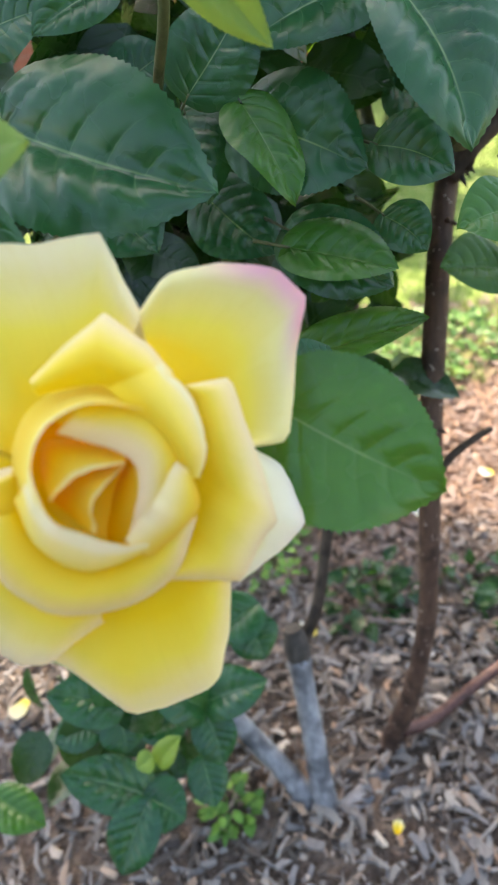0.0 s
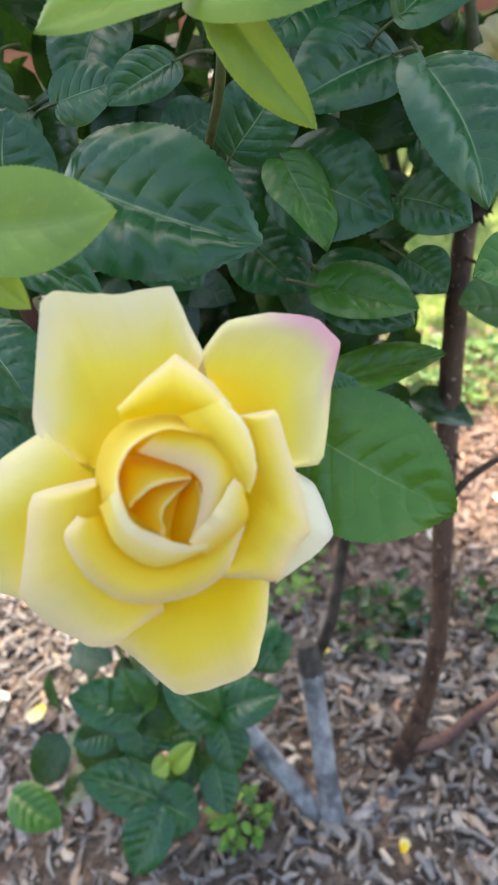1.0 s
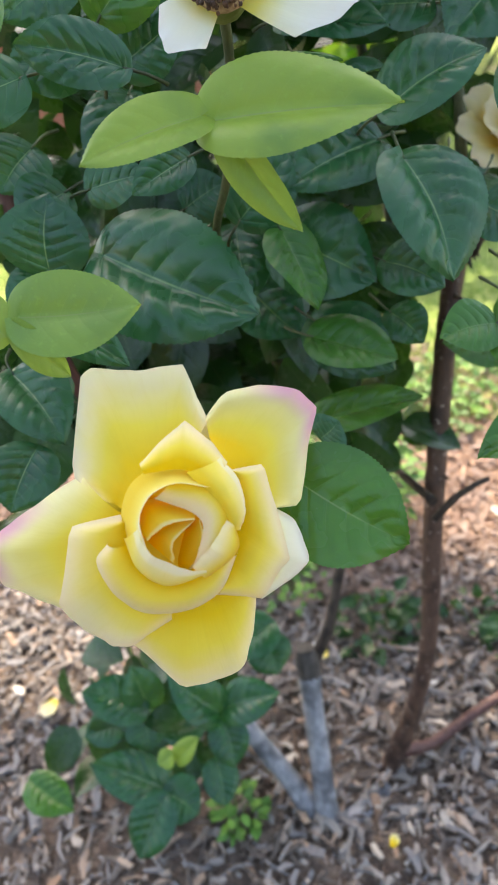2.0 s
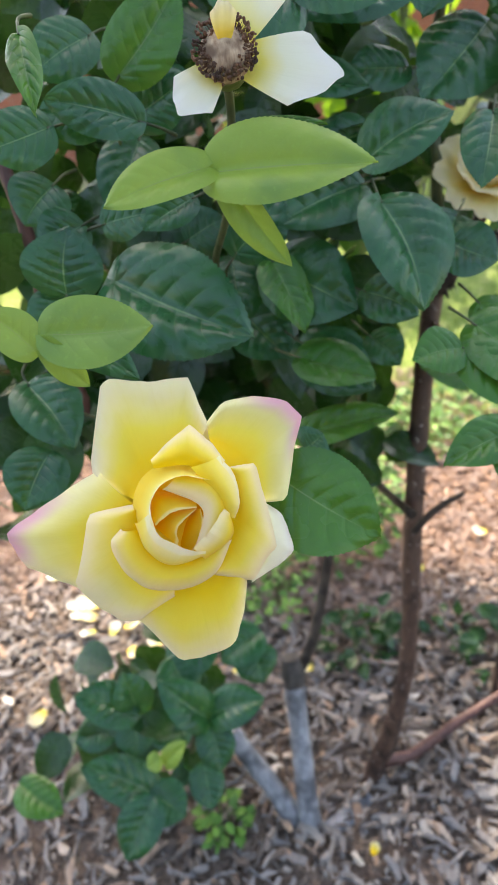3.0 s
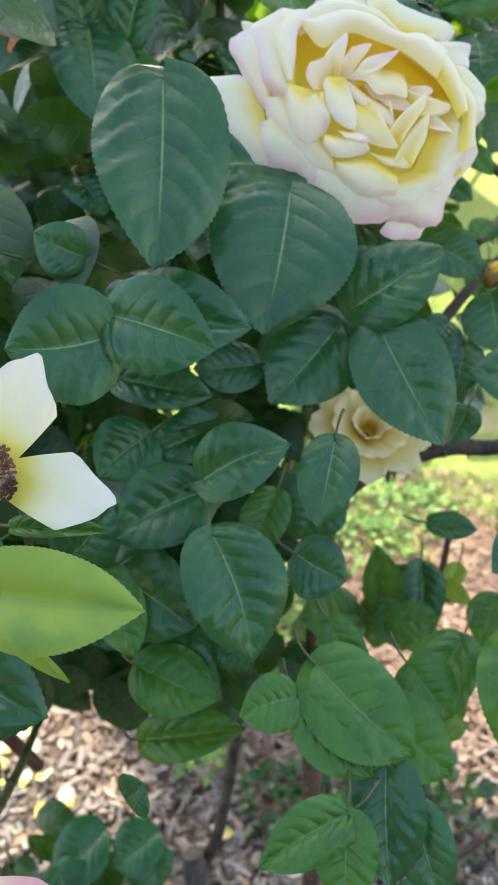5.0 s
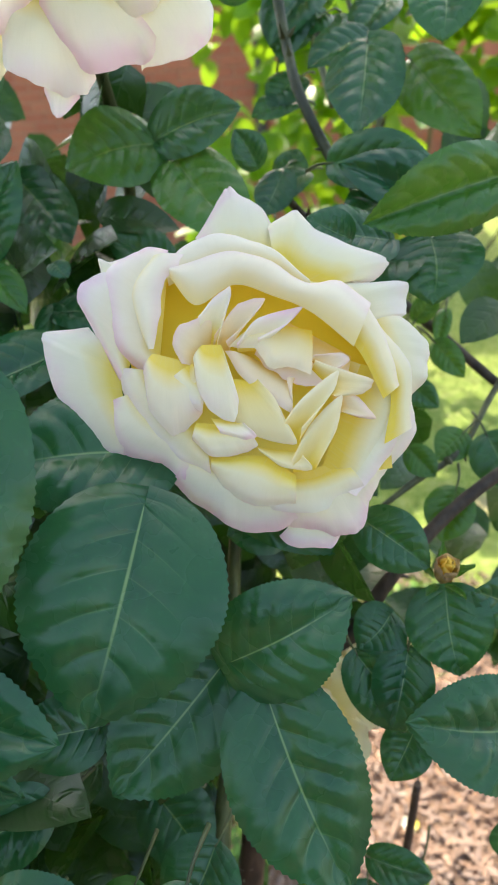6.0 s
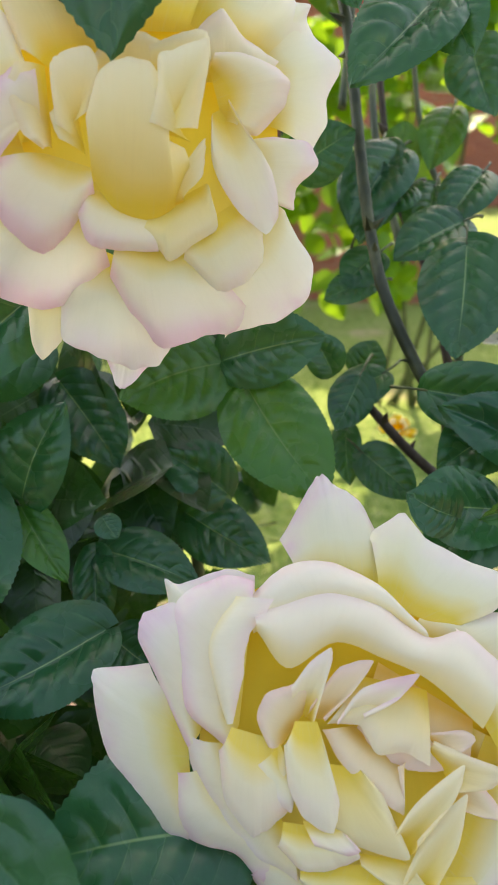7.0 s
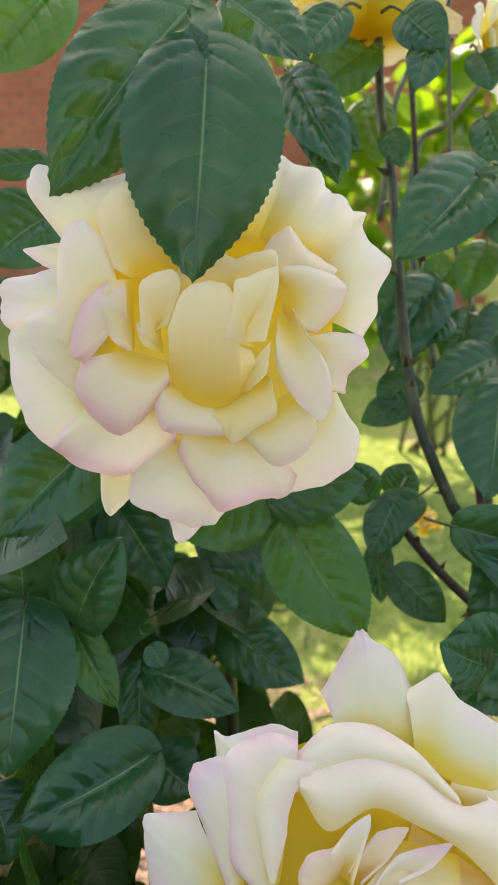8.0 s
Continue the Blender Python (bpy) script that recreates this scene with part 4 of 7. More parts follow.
leaf((0.389, 0.623, 0.929), (0.366, 0.602, 0.914), (0.10, -0.63, 0.77), 0.024, "dark", 0)
leaf((0.383, 0.605, 0.891), (0.411, 0.594, 0.873), (0.10, -0.74, 0.67), 0.026, "dark", 2)
leaf((0.372, 0.617, 0.900), (0.377, 0.598, 0.875), (0.02, -0.79, 0.62), 0.017, "dark", 0)
leaf((0.440, 0.541, 0.901), (0.403, 0.526, 0.908), (0.37, -0.61, 0.70), 0.034, "dark", 2)
leaf((0.468, 0.577, 0.909), (0.414, 0.564, 0.935), (0.39, -0.83, 0.40), 0.033, "dark", 4)
leaf((0.423, 0.631, 0.993), (0.421, 0.591, 0.947), (-0.04, -0.75, 0.66), 0.042, "dark", 2)
leaf((0.493, 0.553, 0.928), (0.428, 0.513, 0.911), (0.45, -0.85, 0.27), 0.035, "mid", 4)
leaf((0.460, 0.562, 0.899), (0.462, 0.539, 0.871), (-0.09, -0.78, 0.62), 0.044, "dark", 1)
leaf((0.410, 0.583, 0.935), (0.460, 0.577, 0.934), (-0.10, -0.92, 0.38), 0.031, "dark", 4)
leaf((0.460, 0.630, 1.017), (0.461, 0.607, 0.988), (-0.09, -0.79, 0.61), 0.037, "dark", 1)
leaf((0.448, 0.651, 0.985), (0.486, 0.621, 0.944), (-0.20, -0.87, 0.44), 0.038, "mid", 3)
leaf((0.399, 0.625, 1.092), (0.368, 0.586, 1.056), (0.17, -0.74, 0.65), 0.039, "dark", 1)
leaf((0.399, 0.621, 1.090), (0.414, 0.605, 1.066), (-0.15, -0.86, 0.49), 0.027, "dark", 3)
leaf((0.377, 0.696, 1.038), (0.370, 0.656, 0.990), (0.02, -0.77, 0.64), 0.035, "dark", 0)
leaf((0.434, 0.599, 0.923), (0.425, 0.574, 0.895), (-0.14, -0.71, 0.69), 0.020, "dark", 3)
leaf((0.378, 0.662, 0.969), (0.354, 0.645, 0.962), (0.26, -0.66, 0.70), 0.020, "dark", 0)
leaf((0.378, 0.612, 0.930), (0.369, 0.591, 0.908), (0.13, -0.73, 0.67), 0.023, "dark", 2)
leaf((0.376, 0.632, 0.926), (0.384, 0.637, 0.943), (-0.04, -0.96, 0.29), 0.022, "dark", 0)
leaf((0.338, 0.644, 1.027), (0.366, 0.649, 1.044), (0.02, -0.98, 0.22), 0.031, "dark", 2)
leaf((0.365, 0.601, 0.935), (0.353, 0.602, 0.954), (0.30, -0.92, 0.25), 0.020, "dark", 4)
leaf((0.370, 0.671, 1.002), (0.380, 0.678, 1.030), (0.03, -0.97, 0.24), 0.034, "dark", 2)
leaf((0.385, 0.708, 1.024), (0.389, 0.714, 1.052), (0.03, -0.98, 0.22), 0.026, "mid", 4)
leaf((0.422, 0.526, 0.904), (0.403, 0.522, 0.914), (0.41, -0.79, 0.45), 0.021, "dark", 1)
leaf((0.387, 0.688, 1.035), (0.365, 0.653, 0.999), (0.15, -0.74, 0.65), 0.036, "dark", 4)
leaf((0.408, 0.707, 1.017), (0.400, 0.681, 0.987), (0.02, -0.75, 0.66), 0.031, "dark", 1)
leaf((0.432, 0.694, 1.024), (0.413, 0.666, 0.998), (0.07, -0.72, 0.69), 0.029, "dark", 3)
leaf((0.414, 0.726, 1.057), (0.404, 0.698, 1.025), (0.03, -0.76, 0.65), 0.026, "mid", 1)
leaf((0.330, 0.762, 1.142), (0.349, 0.736, 1.103), (-0.02, -0.84, 0.54), 0.031, "mid", 3)
leaf((0.380, 0.672, 0.983), (0.363, 0.653, 0.967), (0.18, -0.71, 0.68), 0.025, "dark", 0)
leaf((0.436, 0.686, 0.982), (0.411, 0.668, 0.973), (0.25, -0.68, 0.69), 0.029, "mid", 3)
leaf((0.420, 0.719, 1.088), (0.434, 0.694, 1.051), (-0.16, -0.84, 0.52), 0.034, "dark", 0)
leaf((0.450, 0.558, 0.893), (0.410, 0.529, 0.879), (0.10, -0.55, 0.83), 0.033, "dark", 2)
leaf((0.449, 0.587, 0.920), (0.416, 0.562, 0.905), (0.11, -0.60, 0.79), 0.032, "dark", 0)
leaf((0.328, 0.645, 1.162), (0.314, 0.625, 1.141), (0.36, -0.77, 0.52), 0.023, "dark", 2)
leaf((0.358, 0.652, 1.161), (0.378, 0.643, 1.145), (-0.16, -0.92, 0.36), 0.023, "dark", 4)
leaf((0.371, 0.652, 1.152), (0.367, 0.631, 1.125), (0.07, -0.78, 0.62), 0.018, "dark", 2)
leaf((0.354, 0.674, 1.114), (0.363, 0.661, 1.096), (-0.06, -0.85, 0.53), 0.016, "dark", 4)
leaf((0.317, 0.636, 1.119), (0.337, 0.615, 1.087), (0.01, -0.84, 0.55), 0.024, "dark", 1)
leaf((0.402, 0.690, 1.121), (0.415, 0.674, 1.097), (-0.17, -0.86, 0.47), 0.023, "dark", 4)
leaf((0.395, 0.712, 1.155), (0.403, 0.699, 1.136), (-0.16, -0.85, 0.51), 0.021, "dark", 1)
leaf((0.423, 0.666, 1.001), (0.389, 0.638, 0.984), (0.18, -0.67, 0.72), 0.032, "dark", 3)
leaf((0.394, 0.686, 1.018), (0.377, 0.669, 1.005), (0.16, -0.70, 0.69), 0.023, "dark", 1)
leaf((0.309, 0.514, 1.120), (0.312, 0.490, 1.053), (0.30, -0.89, 0.34), 0.048, "dark", 3, "dark serrated leaflet hanging before the bloom")
leaf((0.291, 0.544, 1.139), (0.266, 0.488, 1.078), (0.57, -0.71, 0.42), 0.038, "dark", 0)
leaf((0.307, 0.512, 1.116), (0.304, 0.513, 1.127), (0.32, -0.94, 0.15), 0.008, "dark", 3)
leaf((0.293, 0.559, 1.131), (0.311, 0.560, 1.138), (0.04, -0.99, 0.14), 0.020, "mid", 0)
leaf((0.283, 0.616, 1.162), (0.325, 0.598, 1.132), (-0.07, -0.90, 0.43), 0.028, "dark", 2)
leaf((0.310, 0.633, 1.133), (0.342, 0.605, 1.091), (-0.02, -0.85, 0.53), 0.027, "dark", 0)
leaf((0.338, 0.678, 1.153), (0.313, 0.646, 1.124), (0.35, -0.77, 0.53), 0.030, "mid", 2)
leaf((0.226, 0.567, 1.156), (0.211, 0.534, 1.120), (0.59, -0.70, 0.40), 0.034, "mid", 4)
leaf((0.214, 0.566, 1.093), (0.191, 0.551, 1.089), (0.48, -0.81, 0.35), 0.014, "dark", 2)
leaf((0.208, 0.578, 1.071), (0.189, 0.553, 1.050), (0.49, -0.76, 0.44), 0.039, "dark", 4)
leaf((0.318, 0.655, 1.116), (0.342, 0.648, 1.103), (-0.07, -0.91, 0.42), 0.020, "dark", 1)
leaf((0.255, 0.525, 0.982), (0.229, 0.489, 0.950), (0.32, -0.74, 0.59), 0.039, "dark", 4)
leaf((0.250, 0.503, 0.903), (0.269, 0.514, 0.943), (0.07, -0.97, 0.24), 0.032, "dark", 1)
leaf((0.231, 0.494, 0.912), (0.243, 0.455, 0.862), (0.42, -0.66, 0.62), 0.047, "dark", 3)
leaf((0.293, 0.482, 0.861), (0.251, 0.449, 0.846), (0.13, -0.53, 0.84), 0.038, "dark", 1)
leaf((0.250, 0.501, 0.901), (0.277, 0.486, 0.878), (0.34, -0.54, 0.77), 0.019, "mid", 3)
leaf((0.273, 0.516, 0.873), (0.282, 0.494, 0.845), (0.31, -0.70, 0.65), 0.019, "dark", 0)
leaf((0.275, 0.518, 0.872), (0.323, 0.512, 0.865), (0.06, -0.52, 0.85), 0.028, "dark", 3)
leaf((0.224, 0.502, 0.904), (0.218, 0.510, 0.951), (0.57, -0.80, 0.20), 0.034, "dark", 0)
leaf((0.240, 0.560, 0.934), (0.277, 0.540, 0.902), (0.28, -0.63, 0.73), 0.035, "dark", 2)
leaf((0.301, 0.556, 0.873), (0.346, 0.546, 0.857), (0.14, -0.59, 0.80), 0.033, "dark", 0)
leaf((0.272, 0.550, 0.879), (0.299, 0.541, 0.866), (0.20, -0.57, 0.79), 0.025, "dark", 2)
leaf((0.320, 0.565, 0.881), (0.289, 0.557, 0.905), (0.56, -0.61, 0.56), 0.032, "dark", 4)
leaf((0.242, 0.549, 0.957), (0.205, 0.523, 0.949), (0.33, -0.68, 0.66), 0.045, "dark", 2)
leaf((0.285, 0.501, 0.839), (0.309, 0.495, 0.830), (0.19, -0.47, 0.86), 0.029, "dark", 4)
leaf((0.221, 0.467, 0.833), (0.239, 0.453, 0.813), (0.45, -0.49, 0.74), 0.034, "dark", 1)
leaf((0.285, 0.504, 0.898), (0.293, 0.500, 0.892), (0.30, -0.59, 0.75), 0.011, "dark", 4)

# ---- the bush's inner foliage, leaf stalks ----
def joined_leaves(name, spots, material, label, parent, category="", nv=9):
    """Many small leaves as one mesh: spots holds (matrix, seed)."""
    forms = []
    for s in range(4):
        r = random.Random(s + 70)
        fold, droop = r.uniform(0.15, 0.4), r.uniform(0.05, 0.3)
        f = []
        for j in range(nv + 1):
            v = j / nv
            w = half_width(v, 0.76)
            f += [(-w, v, fold * w * 0.6 - droop * v * v), (-w * 0.5, v, fold * w * 0.4 - droop * v * v), (0, v, -droop * v * v), (w * 0.5, v, fold * w * 0.4 - droop * v * v), (w, v, fold * w * 0.6 - droop * v * v)]
        forms.append(np.array(f))
    uvs = np.array([(i / 4, j / nv) for j in range(nv + 1) for i in range(5)])
    quads = np.array([(j * 5 + i, j * 5 + i + 1, j * 5 + i + 6, j * 5 + i + 5) for j in range(nv) for i in range(4)])
    P, F, k = [], [], 0
    for m, s in spots:
        a = np.array(m)
        p = forms[s % 4] @ a[:3, :3].T + a[:3, 3]
        P.append(p), F.append(quads + k)
        k += len(p)
    P, F = np.concatenate(P), np.concatenate(F)
    me = bpy.data.meshes.new(name)
    me.from_pydata(P.tolist(), [], F.tolist())
    uv = me.uv_layers.new(name="UVMap")
    uv.data.foreach_set("uv", uvs[F.ravel() % len(uvs)].astype(np.float32).ravel())
    ob = part(name, shaded(me), material, parent, label)
    if parent is None:
        tagged(ob, "", category)
    return tagged(ob, kind="stuff")


def leaf_spots(seed, count, box, size=(0.036, 0.06), face=(0.1, -0.7, 0.7), loose=0.6, keep=None):
    r = random.Random(seed)
    out = []
    (x0, x1), (y0, y1), (z0, z1) = box
    while len(out) < count:
        p = Vector((r.uniform(x0, x1), r.uniform(y0, y1), r.uniform(z0, z1)))
        if keep and not keep(p):
            continue
        run = Vector((r.uniform(-1, 1), r.uniform(-0.9, 0.2), r.uniform(-1, 0.5))).normalized()
        z = Vector(face) + Vector((r.gauss(0, loose), r.gauss(0, loose), r.gauss(0, loose)))
        l = r.uniform(*size)
        z = (z - run * z.dot(run))
        if z.length < 0.2:
            continue
        z.normalize()
        out.append((axes(run.cross(z) * l * r.uniform(0.6, 0.78), run * l, z * l, p), r.randrange(4)))
    return out


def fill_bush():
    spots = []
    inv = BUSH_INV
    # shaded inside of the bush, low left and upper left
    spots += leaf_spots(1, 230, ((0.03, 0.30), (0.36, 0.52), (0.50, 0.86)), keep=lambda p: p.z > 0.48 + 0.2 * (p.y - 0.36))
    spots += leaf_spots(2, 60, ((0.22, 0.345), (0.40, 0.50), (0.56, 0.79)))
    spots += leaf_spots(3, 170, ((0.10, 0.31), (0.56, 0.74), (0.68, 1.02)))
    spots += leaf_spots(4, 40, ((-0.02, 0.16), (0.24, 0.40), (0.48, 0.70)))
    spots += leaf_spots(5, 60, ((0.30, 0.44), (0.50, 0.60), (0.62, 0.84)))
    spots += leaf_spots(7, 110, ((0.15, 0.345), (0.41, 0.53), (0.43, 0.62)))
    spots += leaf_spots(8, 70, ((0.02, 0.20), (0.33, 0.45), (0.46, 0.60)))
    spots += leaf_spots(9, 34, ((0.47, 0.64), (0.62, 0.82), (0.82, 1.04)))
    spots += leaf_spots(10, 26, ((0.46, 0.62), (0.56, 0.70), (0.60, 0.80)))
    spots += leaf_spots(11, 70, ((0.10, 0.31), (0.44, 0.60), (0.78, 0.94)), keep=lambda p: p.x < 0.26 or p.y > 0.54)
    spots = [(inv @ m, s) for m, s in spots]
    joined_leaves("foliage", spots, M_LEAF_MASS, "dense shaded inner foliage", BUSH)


fill_bush()


def leaf_stalks():
    r = random.Random(77)
    heads = [Vector((0.258, 0.143, 0.625)), Vector((0.387, 0.465, 0.855)), Vector((0.294, 0.541, 1.023))]
    for foot, back, kind in FEET:
        if min((foot - h).length for h in heads) < 0.13:
            continue
        d = (back.normalized() + Vector((0, 0.25, -0.1))).normalized()
        mid = foot + d * 0.010
        end = mid + (d + Vector((r.uniform(-0.2, 0.2), 1.0, -0.35))).normalized() * 0.012
        bm = tube([foot, mid, end], [0.0006, 0.0007, 0.0010], 5)
        bmesh.ops.transform(bm, matrix=BUSH_INV, verts=bm.verts)
        part("leaf_stalk", bm, M_CANE_GREEN, BUSH)


leaf_stalks()

shade_tree()
hedge()

# ---- blooms ----
def petal_mesh(length, width, rise, fall, wrap, drop, blunt, curl, edge, ruffle, seed, material, start=0.0, nu=14, nv=18):
    """One petal in millimetres. It starts at radius start, leaves the axis at rise degrees above the flower's plane and ends at fall
    degrees; wrap is the radius by which it cups across, drop and blunt shape its rim, curl rolls the tip back, edge rolls the sides back."""
    r = random.Random(seed)
    ph, k = r.uniform(0, 6), r.uniform(5, 8)
    steps = 40
    line, rr, zz = [], start, 0.0
    for i in range(steps + 1):
        t = i / steps
        e = radians(rise + (fall - rise) * t ** 1.15 - curl * max(0.0, (t - 0.72) / 0.28) ** 2)
        line.append((rr, zz, e))
        rr += math.cos(e) * length / steps
        zz += math.sin(e) * length / steps

    def place(u, v):
        a = abs(u)
        t = v * (1 - drop * a ** blunt) * (1 + 0.03 * ruffle * math.sin(ph + 9 * u) * v)
        i = min(t, 0.9999) * steps
        j = int(i)
        f = i - j
        (r0, z0, e0), (r1, z1, e1) = line[j], line[min(j + 1, steps)]
        x, z, e = r0 + (r1 - r0) * f, z0 + (z1 - z0) * f, e0 + (e1 - e0) * f
        w = width * 0.5 * (0.30 + 0.70 * min(1.0, t / 0.62) ** 0.75) * (1 - 0.10 * max(0, t - 0.7))
        s = u * w
        q = s / wrap
        across, inward = wrap * math.sin(q), wrap * (1 - math.cos(q))
        off = inward - edge * a ** 3 * v * v + ruffle * math.sin(ph + k * u + 2 * v) * v * v * (0.4 + a)
        off += 0.25 * math.sin(ph * 2 + 11 * u + 4 * v) * ruffle * v ** 3
        return ((x - math.sin(e) * off) * 0.001, across * 0.001, (z + math.cos(e) * off) * 0.001)

    return grid_mesh("petal", nu, nv, place, material)


def along(points, u, sharp):
    """A point at u (0 to 1) on a curve through the points, drawn towards straight runs by sharp."""
    n = len(points) - 1
    i = min(int(u * n), n - 1)
    t = u * n - i
    p1, p2 = points[i], points[i + 1]
    if n == 1:
        return p1.lerp(p2, t)
    p0 = points[i - 1] if i else p1 * 2 - p2
    p3 = points[i + 2] if i + 2 <= n else p2 * 2 - p1
    q = 0.5 * ((2 * p1) + (p2 - p0) * t + (2 * p0 - 5 * p1 + 4 * p2 - p3) * t * t + (3 * p1 - p0 - 3 * p2 + p3) * t ** 3)
    return q.lerp(p1.lerp(p2, t), sharp)


def spread_mesh(foot, rim, hump, cup, roll, seed, material, sharp, ruffle, nu=32, nv=20):
    """A smooth petal in millimetres between the curve of its foot and that of its rim: hump arches it along its length, cup lifts its
    sides, roll turns the rim back."""
    r = random.Random(seed)
    foot, rim = [Vector(p) for p in foot], [Vector(p) for p in rim]
    n = (rim[-1] - rim[0]).cross(rim[len(rim) // 2] - (foot[0] + foot[-1]) / 2)
    n = n.normalized() if n.length > 1e-6 else Vector((0, 0, 1))
    if n.z < 0:
        n.negate()
    n = (n + Vector((0, 0, 0.8))).normalized()
    ph, size = r.uniform(0, 6), (rim[-1] - rim[0]).length

    def place(u, v):
        s = (u + 1) / 2
        a, b = along(foot, s, 0.0), along(rim, s, sharp)
        p = a.lerp(b, v * (1 + ruffle * (0.022 * noise.noise((3.0 * u, ph, 0.5)) + 0.016 * noise.noise((8.0 * u, ph, 4.5))) * v * v))
        p = p + n * (hump * math.sin(math.pi * min(1.0, v * 0.94 + 0.03)) * (1 - 0.35 * u * u) + cup * (u * u - 0.4) * v * v * math.sin(math.pi * v * 0.9))
        p = p - n * (roll * max(0.0, (v - 0.8) / 0.2) ** 2)
        p = p + n * ruffle * (0.022 * size * noise.noise((1.5 * u, 1.9 * v, ph)) * v + 0.010 * size * noise.noise((4.0 * u, 3.0 * v, ph + 5)) * v + 0.030 * size * noise.noise((2.6 * u, 0.3, ph + 8)) * v ** 4)
        return p * 0.001

    return grid_mesh("petal", nu, nv, place, material)


class Bloom:
    """A flower head: petals are set by the angle at which they stand round it, as seen from its face."""
    def __init__(self, at, out, up, label, seed):
        out = Vector(out).normalized()
        up = Vector(up)
        up = (up - out * up.dot(out)).normalized()
        self.stand = axes(up.cross(out), up, out, at)
        self.ob = new("rose_bloom")
        self.ob.empty_display_size = 0.03
        self.ob.parent = BUSH
        self.ob.matrix_basis = BUSH_INV @ self.stand
        tagged(self.ob, label)
        self.seed = seed

    def petal(self, angle, length, width, rise, fall, wrap=60, drop=0.25, blunt=2.5, curl=20, edge=3, ruffle=0.6, start=3.0, lift=0.0, shift=(0, 0), tilt=0.0, material=None, label=""):
        self.seed += 1
        me = petal_mesh(length, width, rise, fall, wrap, drop, blunt, curl, edge, ruffle, self.seed, material, start)
        ob = part("petal", me, None, self.ob, label)
        ob.matrix_basis = Matrix.Translation((shift[0] * 0.001, shift[1] * 0.001, lift * 0.001)) @ pose(0, 0, 0, 0, 0, angle) @ pose(0, 0, 0, tilt, 0, 0)
        return ob

    def spread(self, foot, rim, hump, cup, roll, material, label="", sharp=0.3, ruffle=1.0):
        self.seed += 1
        return part("petal", spread_mesh(foot, rim, hump, cup, roll, self.seed, material, sharp, ruffle), None, self.ob, label)

    def stalk(self, path, radii, material):
        """Green cup under the petals and the stalk that carries it."""
        at, back = self.stand.translation, -self.stand.to_3x3().col[2]
        cane([at + back * 0.003, at + back * 0.008, at + back * 0.016], [0.008, 0.0085, 0.004], M_SHOOT, "", name="flower_base", seed=self.seed)
        cane([at + back * 0.014, *path], radii, material, "", name="flower_stalk", seed=self.seed, sides=8)


